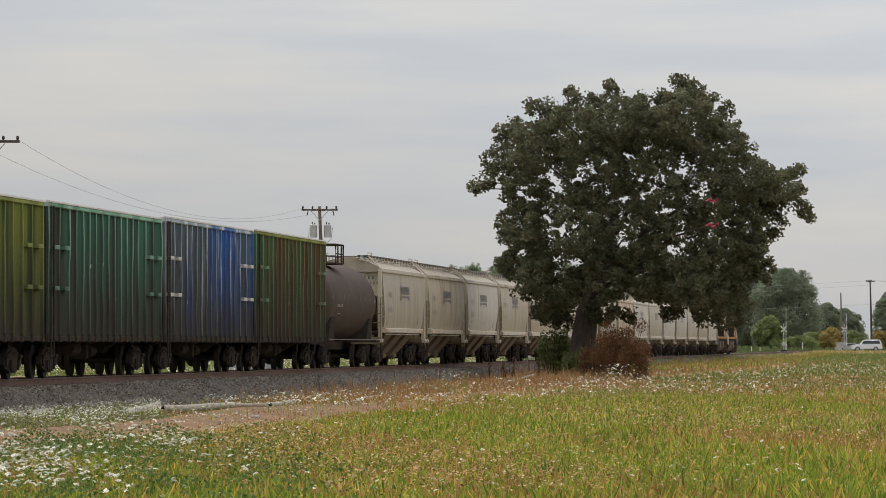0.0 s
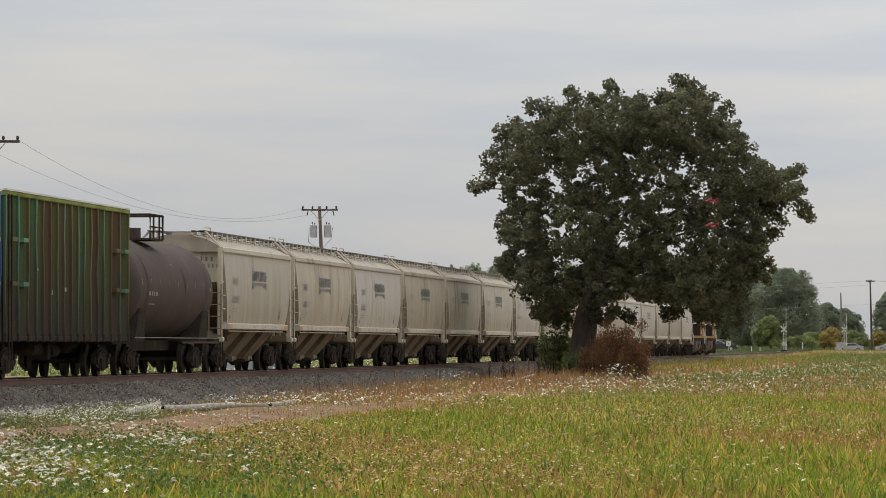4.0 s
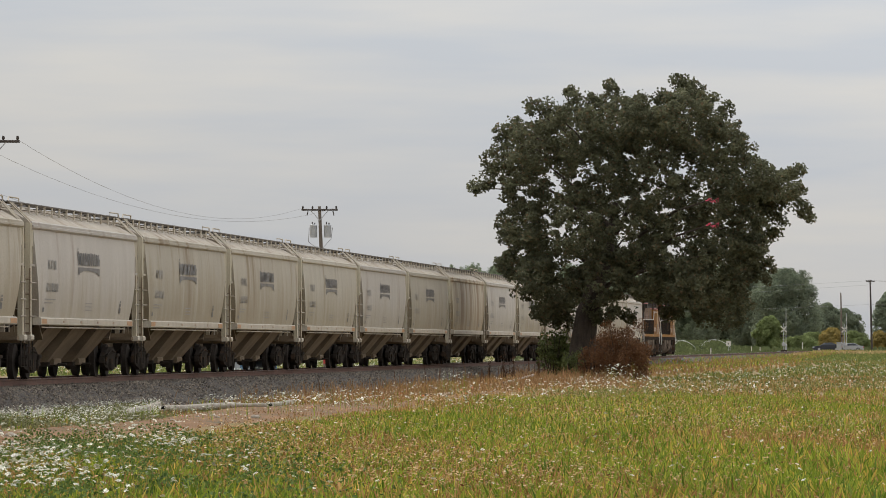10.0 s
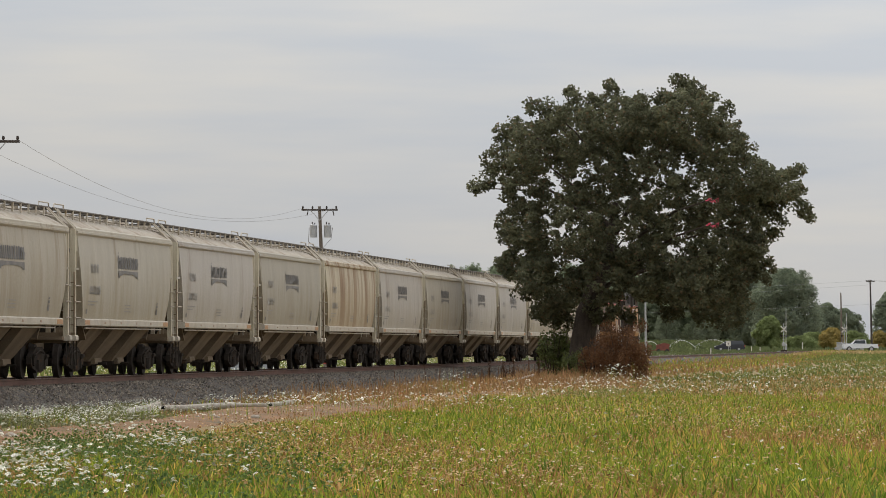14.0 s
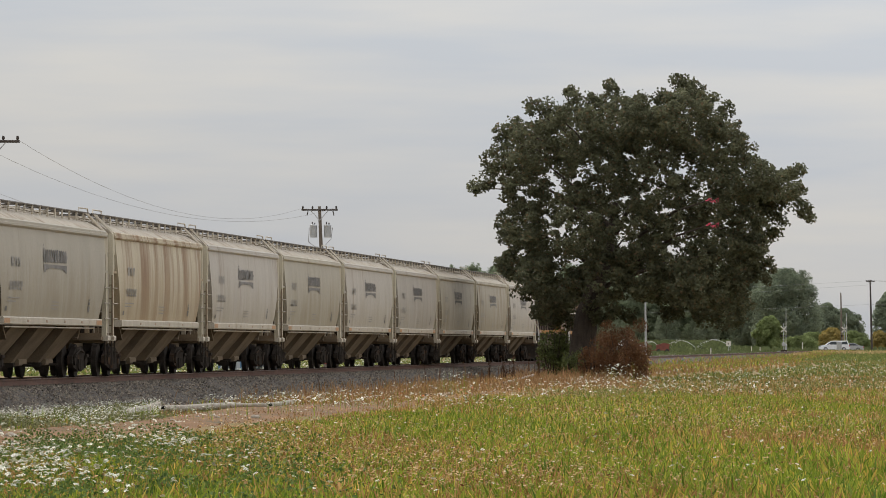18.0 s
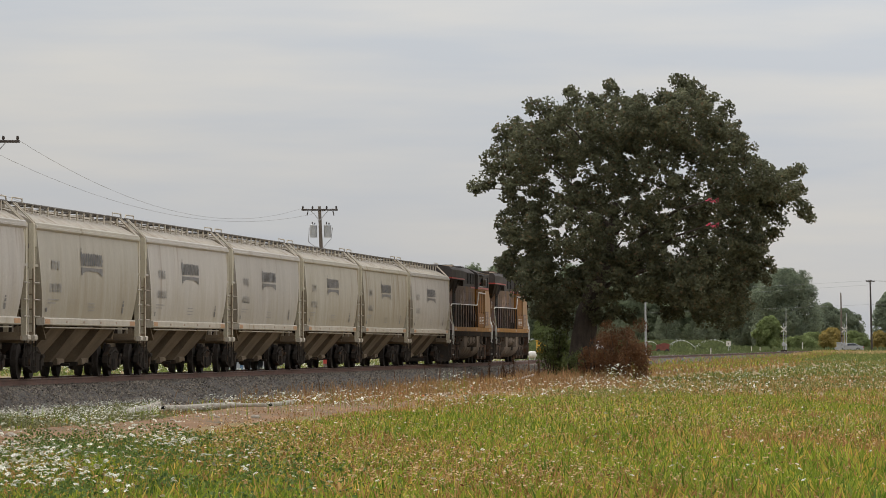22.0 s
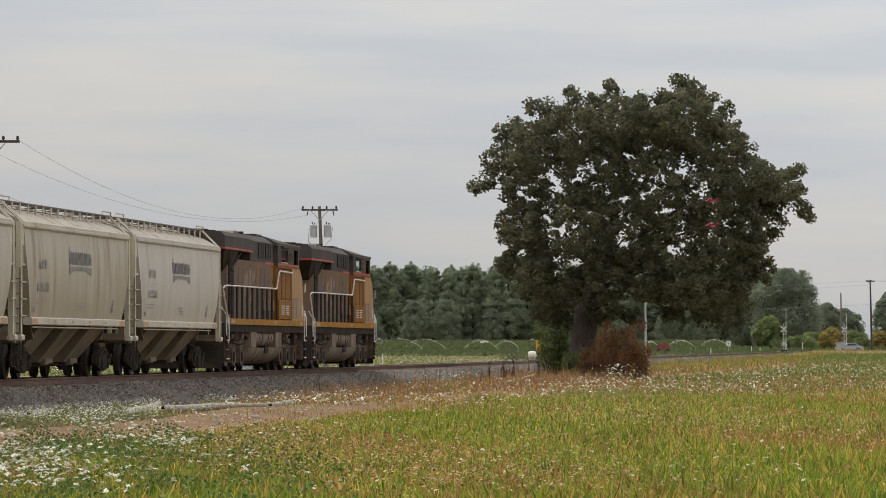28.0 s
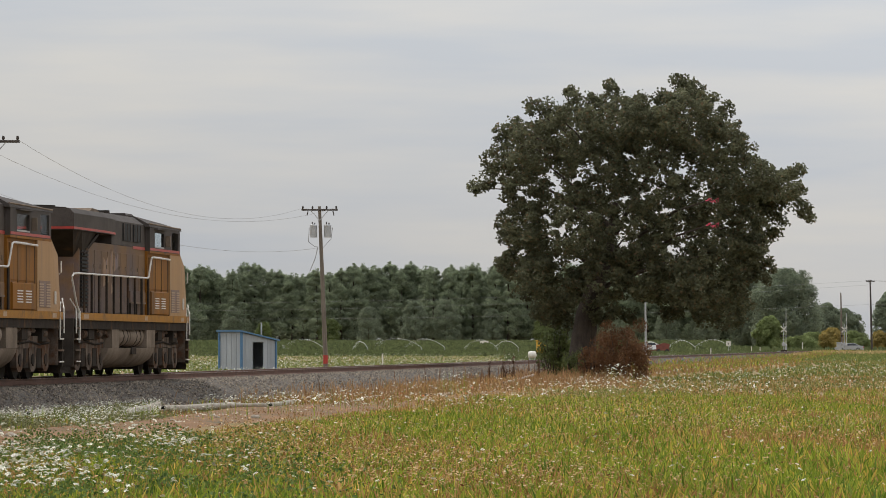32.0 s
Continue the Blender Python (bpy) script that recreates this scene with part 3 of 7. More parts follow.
def build_path():
    """The bare dirt track that runs beside the ballast."""
    rng = random.Random(8)
    s = Shape()
    rows = []
    for i in range(80):
        x = 70 + i * 1.6
        w = 1.5 + 1.0 * max(0.0, 1 - abs(x - 136) / 20) - 1.1 * max(0, (x - 140) / 50)
        c = 8.3 + 0.4 * math.sin(x * 0.05) - 0.9 * max(0.0, 1 - abs(x - 138) / 22)
        rows.append([(x, -(c - w + rng.uniform(-.5, .5)), -0.10 - RAIL), (x, -(c - w * .75), 0.065 - RAIL), (x, -(c + w * .6), 0.065 - RAIL), (x, -(c + w + rng.uniform(-.5, .5)), -0.10 - RAIL)])
    for a in range(79):
        s.add(rows[a] + rows[a + 1], [(i, i + 1, i + 5, i + 4) for i in range(3)])
    ob = new("dirt_path", s.mesh("dirt_path", surface("pale_dry_dirt", (0.23, 0.122, 0.054), (0.135, 0.071, 0.032), 0.95, 0, 0.8, (1, 1, 1), 10, 0.6, 0.7,
                                                     (0.10, 0.075, 0.04), 0.58, 0.9, bump_size=0.05), 60))
    ob.matrix_world = TRACK_M
    tagged(ob, "bare brown dirt track along the railway", "path", kind="structure")


build_ground()
build_track()
build_road()
build_path()
# ---------------------------------------------------------------- rolling stock
# In a car's space x = 0 is its near coupling face, x grows away from the camera, z = 0 is the rail head.
def wheelset(x, parent, r=0.457):
    s = Shape()
    for y in (-0.82, 0.70):
        s.disc(0, y, y + 0.12, 0, r, 20)
        yi = y + 0.12 if y < 0 else y - 0.03
        s.disc(0, yi, yi + 0.03, 0, r + 0.026, 20)
    s.tube([(0, -0.95, 0), (0, 0.95, 0)], 0.085, 8)
    ob = part("wheelset", s, M["wheel"], parent, "worn steel wheels on an axle", 40)
    ob.location = (x, 0, r)
    return ob


def freight_truck(x, parent):
    """A two-axle truck: cast side frames, bolster, springs and two wheelsets."""
    tk = part("truck", Shape().box(-0.22, 0.22, -1.05, 1.05, 0.42, 0.72, 0.05), M["steel_dark"], parent, "grimy cast steel truck")
    tk.location.x = x
    for y in (-1.08, 0.94):
        s = Shape()
        s.side([(-1.12, 0.38), (-0.98, 0.28), (-0.5, 0.22), (-0.36, 0.16), (0.36, 0.16), (0.5, 0.22), (0.98, 0.28), (1.12, 0.38), (1.12, 0.58),
                (0.95, 0.64), (0.45, 0.84), (-0.45, 0.84), (-0.95, 0.64), (-1.12, 0.58)], y, y + 0.14)
        part("side_frame", s, M["steel_dark"], tk)
        o = -0.03 if y < 0 else 0.17
        pieces("spring", [Shape().tube([(k, y + o, 0.2), (k, y + o, 0.5)], 0.06, 8) for k in (-0.16, 0.0, 0.16)], M["steel_dark"], tk)
        o = -0.05 if y < 0 else 0.12
        pieces("bearing_cap", [Shape().disc(k, y + o, y + o + 0.07, 0.457, 0.13, 10) for k in (-0.89, 0.89)], M["steel_dark"], tk)
        o = -0.07 if y < 0 else 0.13
        part("brake_rod", Shape().tube([(-1.0, y + o, 0.62), (-0.3, y + o, 0.74), (0.35, y + o, 0.68)], 0.03, 5).box(-0.52, -0.42, y + o - 0.02, y + o + 0.04, 0.24, 0.5).box(0.42, 0.52, y + o - 0.02, y + o + 0.04, 0.24, 0.5), M["steel_dark"], tk)
        pieces("adapter", [Shape().box(k - 0.17, k + 0.17, y + o - 0.01, y + o + 0.05, 0.54, 0.64, 0.02) for k in (-0.89, 0.89)], M["steel_dark"], tk)
    for k in (-0.89, 0.89):
        wheelset(k, tk)
    return tk


def coupler(x, way, parent):
    s = Shape().box(min(x, x + way * 0.75), max(x, x + way * 0.75), -0.11, 0.11, 0.74, 0.98, 0.02)
    s.box(min(x, x + way * 0.22), max(x, x + way * 0.22), -0.19, 0.19, 0.70, 1.02, 0.04)
    part("coupler", s, M["steel_dark"], parent)


def ladder(x, y, z0, z1, wide, parent, material, along="y"):
    s = Shape()
    d = Vector((0, wide, 0)) if along == "y" else Vector((wide, 0, 0))
    p = Vector((x, y, 0))
    for q in (p, p + d):
        s.tube([q + Vector((0, 0, z0)), q + Vector((0, 0, z1))], 0.022, 5)
    z = z0 + 0.1
    while z < z1:
        s.tube([p + Vector((0, 0, z)), p + d + Vector((0, 0, z))], 0.016, 5)
        z += 0.38
    part("ladder", s, material, parent)


def settle(h, old, fresh):
    """Moves heights of a car's body from an old scale to a fresh one."""
    for me in {o.data for o in h.children_recursive if o.type == "MESH"}:
        for v in me.vertices:
            v.co.z = float(np.interp(v.co.z, (-1.0, *old, 9.0), (-1.0, *fresh, 9.0 + fresh[-1] - old[-1])))


PITCH = 17.95
SIDE_Z = (1.58, 1.85, 2.2, 2.6, 3.0, 3.4, 3.7, 3.86, 3.98)
SIDE_Y = (1.44, 1.475, 1.505, 1.52, 1.515, 1.495, 1.465, 1.45, 1.45)


def side_y(z):
    """Half width of a hopper's bowed side at a height."""
    return float(np.interp(z, SIDE_Z, SIDE_Y))


def draw_in(z):
    """How far the ends of the side sheet are cut back, more towards the sill."""
    return float(np.interp(z, (1.58, 1.9, 2.3, 2.8, 3.3), (0.86, 0.66, 0.42, 0.16, 0.0)))


def build_hopper(name, label, skin, logo=True, clean=True):
    L = PITCH
    h = thing(name, label, "freight car", "covered hopper cars of the train")
    roof = M["hopper_roof"]
    a, b = 0.95, L - 0.95
    cols = 70
    body = None
    for sgn in (-1, 1):
        sides = Shape()
        n = len(SIDE_Z)
        vs = []
        for i in range(cols):
            for z in SIDE_Z:
                d = draw_in(z)
                x = a + d + (b - a - 2 * d) * i / (cols - 1)
                edge = 0.0 if i in (0, cols - 1) else 1.0
                seam = edge * 0.010 * (0.55 - abs(math.sin(math.pi * (x - a) / 1.22)) ** 0.5) * min(1.0, max(0.0, (z - 1.6) / 0.4)) * min(1.0, max(0.0, (3.95 - z) / 0.25))
                vs.append((x, sgn * (side_y(z) + seam), z))
        sides.add(vs, [(i * n + j, (i + 1) * n + j, (i + 1) * n + j + 1, i * n + j + 1) for i in range(cols - 1) for j in range(n - 1)])
        # the sheet is folded inwards along its cut-back ends
        for i in (0, cols - 1):
            edge_line = vs[i * n:(i + 1) * n]
            inner = [(x, y - sgn * 0.30, z) for x, y, z in edge_line]
            sides.add(edge_line + inner, [(j, j + 1, n + j + 1, n + j) for j in range(n - 1)])
        ob = part("side_sheet", sides, skin, h, "", 35)
        body = body or ob
    part("roof", Shape().prism([(-1.40, 4.04), (-1.36, 4.08), (-0.95, 4.30), (-0.42, 4.44), (0.42, 4.44), (0.95, 4.30), (1.36, 4.08), (1.40, 4.04), (1.40, 3.9), (-1.40, 3.9)], a - 0.25, b + 0.25), roof, h, "dusty sloping roof", 30)
    for sgn in (-1, 1):
        def span(u, v):
            return min(sgn * u, sgn * v), max(sgn * u, sgn * v)
        y0, y1 = span(1.38, 1.50)
        part("eave_rail", Shape().prism([(sgn * 1.38, 3.86), (sgn * 1.47, 3.86), (sgn * 1.51, 3.90), (sgn * 1.51, 3.955), (sgn * 1.475, 3.965), (sgn * 1.475, 4.03), (sgn * 1.45, 4.06), (sgn * 1.38, 4.06)], a - 0.30, b + 0.30), skin, h, "rolled eave rail")
        y0, y1 = span(1.30, 1.53)
        sill = part("side_sill", Shape().box(a + 0.72, b - 0.72, y0, y1, 1.40, 1.60, 0.025), M["sill_pale"], h, "pale side sill")
        y0, y1 = span(1.53, 1.535)
        small = [Shape().box(x, x + 0.20, y0, y1, 1.47, 1.53) for x in (4.9, 7.6, 10.3, 12.9)]
        pieces("reflector", small, M["sill_tape"], sill, "small faded reflective patch")
        if clean:
            pieces("reflector", [Shape().box(a + 0.80, a + 1.55, y0, y1, 1.44, 1.56), Shape().box(b - 1.65, b - 0.80, y0, y1, 1.44, 1.56)], M["orange"], sill, "orange reflective patch")
        y0, y1 = span(1.40, 1.44)
        part("train_line_pipe", Shape().tube([(a + 1.3, sgn * 1.43, 1.345), (b - 1.5, sgn * 1.43, 1.345)], 0.022, 6), M["sill_pale"], h, "thin pale pipe under the sill")
    # ends: closed above, open below over the slope sheet
    for x, w in ((a, -1), (b, 1)):
        def along(u, v):
            return min(x + w * u, x + w * v), max(x + w * u, x + w * v)
        e = Shape().prism([(-1.44, 2.92), (1.44, 2.92), (1.44, 3.98), (1.36, 4.06), (0.95, 4.28), (0.42, 4.42), (-0.42, 4.42), (-0.95, 4.28), (-1.36, 4.06), (-1.44, 3.98)], x - 0.02, x + 0.02)
        part("end_plate", e, M["hopper_end"], h)
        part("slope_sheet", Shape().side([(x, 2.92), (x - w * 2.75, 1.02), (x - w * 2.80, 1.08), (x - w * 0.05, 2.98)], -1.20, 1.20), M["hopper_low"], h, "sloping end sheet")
        x0, x1 = along(0.30, 0.52)
        pieces("corner_post", [Shape().box(x0, x1, y, y + 0.13, 1.02, 4.02, 0.02) for y in (-1.47, 1.34)], M["hopper_end"], h)
        x0, x1 = along(0.03, 0.31)
        pieces("corner_gusset", [Shape().box(x0, x1, y, y + 0.05, 3.42, 4.02) for y in (-1.455, 1.405)], M["hopper_end"], h)
        x0, x1 = along(-0.1, 0.50)
        pieces("end_rung", [Shape().box(x0, x1, -1.475, -1.44, 2.90, 2.96), Shape().box(x0, x1, 1.44, 1.475, 2.90, 2.96)], skin, h)
        x0, x1 = along(0.0, 0.10)
        pieces("end_stay", [Shape().box(x0, x1, y, y + 0.12, 1.2, 4.2) for y in (-0.72, 0.60)], skin, h)
        x0, x1 = along(0.0, 0.62)
        x2, x3 = along(0.46, 0.62)
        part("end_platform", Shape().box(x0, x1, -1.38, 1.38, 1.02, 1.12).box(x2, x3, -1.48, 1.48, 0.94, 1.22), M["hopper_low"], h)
        x0, x1 = along(0.26, 0.66)
        part("step_bracket", Shape().box(x0, x1, -1.53, -1.345, 1.00, 1.15, 0.03), M["sill_pale"], h, "pale scuffed step bracket")
        ladder(x + w * 0.60, -1.47, 0.95, 2.85, 0.40, h, M["ladder_pale"] if w > 0 else M["hopper_low"])
        pieces("grab_iron", [Shape().tube([(x + w * 0.62, -1.50, z), (x - w * 0.15, -1.50, z)], 0.018, 5) for z in (1.62, 2.05, 2.48)], M["ladder_pale"], h)
        part("sill_step", Shape().tube([(x + w * 0.62, -1.46, 1.0), (x + w * 0.62, -1.46, 0.34), (x + w * 0.15, -1.46, 0.34), (x + w * 0.15, -1.46, 1.0)], 0.018, 5), M["steel_dark"], h)
        coupler(0 if w < 0 else L, -w, h)
    # bays
    for i in range(3):
        c = L / 2 + (i - 1) * 3.9
        s = Shape()
        s.loft([[(c - 1.20, -1.36, 1.42), (c + 1.20, -1.36, 1.42), (c + 1.20, 1.36, 1.42), (c - 1.20, 1.36, 1.42)],
                [(c - 0.95, -0.52, 0.42), (c + 0.95, -0.52, 0.42), (c + 0.95, 0.52, 0.42), (c - 0.95, 0.52, 0.42)]])
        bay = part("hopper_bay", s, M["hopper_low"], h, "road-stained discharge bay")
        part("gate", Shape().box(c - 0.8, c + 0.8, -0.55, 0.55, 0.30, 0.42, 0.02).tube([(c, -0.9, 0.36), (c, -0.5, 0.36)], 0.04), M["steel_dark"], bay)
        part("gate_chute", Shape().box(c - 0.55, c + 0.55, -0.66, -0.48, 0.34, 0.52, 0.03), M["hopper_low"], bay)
    # dark sheets between the bays, set back under the sill, standing for shade
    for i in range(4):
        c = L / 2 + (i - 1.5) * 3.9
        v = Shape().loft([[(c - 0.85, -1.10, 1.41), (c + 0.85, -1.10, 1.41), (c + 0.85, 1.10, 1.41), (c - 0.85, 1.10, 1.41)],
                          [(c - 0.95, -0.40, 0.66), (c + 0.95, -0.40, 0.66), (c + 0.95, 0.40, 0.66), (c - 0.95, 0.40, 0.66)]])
        part("saddle_sheet", v, M["steel_dark"], h, "dark sheet standing in for underbody shade")
    part("centre_sill", Shape().box(0.7, L - 0.7, -0.32, 0.32, 0.78, 1.12), M["hopper_low"], h)
    # running board with its posts
    walk_b = Shape()
    for y in (-0.86, -0.62, 0.50, 0.74):
        walk_b.box(a - 0.7, b + 0.7, y, y + 0.12, 4.545, 4.575)
    for i in range(6):
        x = a - 0.5 + i * (b - a + 1.0) / 5
        walk_b.box(x, x + 0.06, -0.86, 0.86, 4.515, 4.545)
    part("running_board", walk_b, M["walkway"], h, "grey grated running board")
    for y in (-0.90, 0.90):
        st = Shape().tube([(a - 0.7, y, 4.565), (b + 0.7, y, 4.565)], 0.024, 5)
        part("roof_rail", st, M["walkway"], h)
        posts = [Shape().box(x - 0.045, x + 0.045, y - 0.02, y + 0.02, 4.28, 4.555) for x in (a + 0.15 + i * (b - a - 0.3) / 14 for i in range(15))]
        pieces("rail_post", posts, M["sill_pale"], h)
    hatch = Shape()
    hatch.box(a + 0.6, b - 0.6, -0.34, 0.34, 4.43, 4.53, 0.05)
    for i in range(8):
        x = a + 1.2 + i * (b - a - 2.4) / 7
        hatch.box(x - 0.05, x + 0.05, -0.40, 0.40, 4.46, 4.56)
    part("roof_hatch", hatch, roof, h)
    for x, w in ((a, -1), (b, 1)):
        for y in (-0.90, 0.90):
            grab = Shape()
            grab.tube([(x - w * 0.9, y, 4.56), (x - w * 0.9, y, 4.68), (x + w * 0.5, y, 4.68), (x + w * 0.6, y, 4.56)], 0.02, 5)
            grab.tube([(x + w * 0.15, y, 4.56), (x + w * 0.12, y * 1.60, 4.02)], 0.024, 5)
            grab.tube([(x + w * 0.45, y, 4.56), (x + w * 0.40, y * 1.60, 4.02)], 0.024, 5)
            part("roof_grab_iron", grab, M["sill_pale"], h)

    # lettering on the camera's side, as plain bars
    def mark(x0, x1, z0, z1, d=None, ink="decal"):
        alone = d is None
        d = d or Shape()
        zs = [z0, (z0 + z1) / 2, z1]
        ys = [-side_y(z) - 0.014 for z in zs]
        for i in range(2):
            d.add([(x0, ys[i], zs[i]), (x1, ys[i], zs[i]), (x1, ys[i + 1], zs[i + 1]), (x0, ys[i + 1], zs[i + 1])], [(0, 1, 2, 3)])
        if alone:
            part("letter_bar", d, M[ink], body)
    if logo:
        rng = random.Random(9)
        x = 7.25
        while x < 10.6:
            wide = rng.uniform(0.16, 0.24)
            k = (x - 7.25) / 3.4
            mark(x, x + wide, 3.03 + 0.02 * k, 3.36 + (0.05 if x < 7.4 else 0.0) + 0.03 * math.sin(3.1 * k) * rng.uniform(0.2, 1.0))
            if rng.random() < 0.6:
                z = rng.choice((3.06, 3.16, 3.26))
                mark(x + wide, x + wide + 0.10, z, z + 0.08)
            x += wide + 0.10
        mark(7.3, 7.42, 3.45, 3.50)
        arch_shape = Shape()
        for i in range(14):
            u = (i + 0.5) / 14
            rise = 0.15 * (1 - (2 * u - 1) ** 4)
            mark(7.25 + 3.42 * i / 14, 7.25 + 3.42 * (i + 1) / 14, 2.74 + rise, 2.98, arch_shape)
        part("emblem_arch", arch_shape, M["decal"], body, "dark grey arch emblem")
    for i in range(3):
        x = 2.75 + i * 0.46
        mark(x, x + 0.09, 2.86, 3.10, ink="faint_ink"), mark(x + 0.2, x + 0.28, 2.86, 3.10, ink="faint_ink"), mark(x + 0.09, x + 0.2, 3.04, 3.10, ink="faint_ink")
    for i in range(5):
        x = 2.55 + i * 0.36
        mark(x, x + 0.08, 2.28, 2.50, ink="faint_ink"), mark(x, x + 0.24, 2.28, 2.33, ink="faint_ink"), mark(x + 0.17, x + 0.24, 2.36, 2.50, ink="faint_ink")
    for i in range(3):
        mark(8.5, 9.6, 1.82 + i * 0.09, 1.845 + i * 0.09, ink="faint_ink")
    mark(2.3, 3.9, 2.06, 2.09, ink="faint_ink"), mark(2.3, 3.5, 1.97, 2.0, ink="faint_ink")
    mark(14.15, 14.42, 1.78, 1.94), mark(14.20, 14.45, 1.97, 2.05), mark(14.22, 14.42, 2.08, 2.13)
    mark(2.1, 2.32, 1.74, 1.86)
    pieces("letter_bar", [Shape().box(a - 0.028, a - 0.022, -0.60 - i * 0.17, -0.53 - i * 0.17, 3.60, 3.74) for i in range(4)]
           + [Shape().box(a - 0.028, a - 0.022, -0.58 - i * 0.14, -0.53 - i * 0.14, 3.38, 3.50) for i in range(6)], M["decal"], body)
    part("brake_housing", Shape().box(a - 0.45, a - 0.15, 0.1, 0.5, 1.9, 2.4, 0.05), M["hopper_low"], h)
    part("brake_wheel", Shape().disc(a - 0.5, 0.2, 0.26, 2.3, 0.25, 12), M["hopper_low"], h)
    part("air_reservoir", Shape().tube([(a + 0.9, -0.8, 1.2), (a + 1.8, -0.8, 1.2)], 0.18, 10), M["hopper_low"], h)
    for x in (2.75, L - 2.75):
        freight_truck(x, h)
    return h


def build_gondola(name, label, skin, rib_skin, seed, rise=0.0):
    """A high-sided gondola with pressed ribs."""
    L = 19.7
    h = thing(name, label, "freight car", "high-sided gondola cars of the train")
    a, b = 0.35, L - 0.35
    body = part("side_wall", Shape().box(a, b, -1.42, -1.36, 1.05, 4.60), skin, h)
    part("side_wall", Shape().box(a, b, 1.36, 1.42, 1.05, 4.60), skin, h)
    for x in (a, b - 0.06):
        part("end_wall", Shape().box(x, x + 0.06, -1.36, 1.36, 1.05, 4.60), skin, h)
    part("floor", Shape().box(a, b, -1.36, 1.36, 1.05, 1.15), M["steel_dark"], h)
    # a white strip puts the highlight on the top edge
    part("top_edge", Shape().box(a - 0.03, b + 0.03, -1.505, -1.42, 4.695, 4.74), M["rail_white"], h, "white top edge painted for its highlight")
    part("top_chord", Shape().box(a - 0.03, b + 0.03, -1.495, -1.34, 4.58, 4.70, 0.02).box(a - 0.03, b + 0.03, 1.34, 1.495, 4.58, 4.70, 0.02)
         .box(a - 0.03, a + 0.1, -1.34, 1.34, 4.58, 4.70).box(b - 0.1, b + 0.03, -1.34, 1.34, 4.58, 4.70), M["olive_rib"] if seed == 4 else rib_skin, h, "scuffed top chord, lightened for its highlight")
    part("bottom_sill", Shape().box(a, b, -1.45, -1.36, 0.98, 1.12, 0.02).box(a, b, 1.36, 1.45, 0.98, 1.12, 0.02), M["steel_dark"], h)
    # the hoppers' dark sheets again, shade put into colour; no bays here
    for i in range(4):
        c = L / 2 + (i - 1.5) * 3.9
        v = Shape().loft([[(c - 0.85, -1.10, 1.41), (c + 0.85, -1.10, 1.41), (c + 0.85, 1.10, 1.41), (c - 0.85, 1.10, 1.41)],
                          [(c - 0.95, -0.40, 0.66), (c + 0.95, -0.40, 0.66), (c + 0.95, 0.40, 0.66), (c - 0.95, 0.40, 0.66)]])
        part("saddle_sheet", v, M["steel_dark"], h, "dark sheet standing in for underbody shade")
    part("centre_sill", Shape().box(0.7, L - 0.7, -0.35, 0.35, 0.7, 1.04), M["steel_dark"], h)
    xs = [a + 0.05, a + 1.75, a + 3.2] + [a + 4.3 + i * 1.04 for i in range(11)] + [b - 3.0, b - 1.6, b - 0.05]
    dents = random.Random(seed * 7)
    heights = (0.96, 1.02, 1.9, 2.8, 3.7, 4.59)
    for x in xs:
        for y in (-1.42, 1.42):
            o = -1 if y < 0 else 1
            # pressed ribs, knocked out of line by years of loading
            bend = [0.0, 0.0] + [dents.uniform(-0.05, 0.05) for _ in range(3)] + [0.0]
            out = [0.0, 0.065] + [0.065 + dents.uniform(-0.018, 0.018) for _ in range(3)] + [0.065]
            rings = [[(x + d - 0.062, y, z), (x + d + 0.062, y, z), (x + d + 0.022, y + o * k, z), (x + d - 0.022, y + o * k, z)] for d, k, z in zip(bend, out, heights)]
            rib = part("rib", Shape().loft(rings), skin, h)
            # worn rib edge, its colour lightened for the light it catches
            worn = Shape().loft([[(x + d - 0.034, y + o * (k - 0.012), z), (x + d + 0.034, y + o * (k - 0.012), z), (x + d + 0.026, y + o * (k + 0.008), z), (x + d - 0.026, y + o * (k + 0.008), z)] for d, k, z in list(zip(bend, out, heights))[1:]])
            part("worn_edge", worn, rib_skin, rib, "scraped rib edge, lightened for the light on it")
        part("rib_foot", Shape().side([(x - 0.11, 0.97), (x + 0.11, 0.97), (x + 0.05, 1.18), (x - 0.05, 1.18)], -1.50, -1.42), M["steel_dark"], h)
    for x in (a - 0.02, b + 0.02):
        for yy in (-1.3, -0.5, 0.5, 1.3):
            part("end_rib", Shape().box(x - 0.06, x + 0.06, yy - 0.06, yy + 0.06, 1.1, 4.59), skin, h)
    for x in (a + 0.9, a + 2.4, b - 2.3, b - 0.8):
        for z in (2.35, 3.45):
            part("tie_down_bracket", Shape().box(x - 0.36, x + 0.36, -1.56, -1.42, z, z + 0.11, 0.01), M["marking"] if seed == 2 else rib_skin, h)
    ladder(a + 0.1, -1.54, 0.5, 4.6, 0.4, h, M["steel_dark"], "x")
    for x, w in ((0, 1), (L, -1)):
        coupler(x, w, h)
    # brake gear hung below the floor
    part("air_reservoir", Shape().tube([(7.0, -0.8, 0.78), (8.2, -0.8, 0.78)], 0.2, 10), M["steel_dark"], h)
    part("brake_cylinder", Shape().tube([(10.6, -0.7, 0.72), (11.5, -0.7, 0.72)], 0.17, 10), M["steel_dark"], h)
    part("brake_valve", Shape().box(9.2, 9.6, -0.95, -0.5, 0.5, 0.95, 0.03), M["steel_dark"], h)
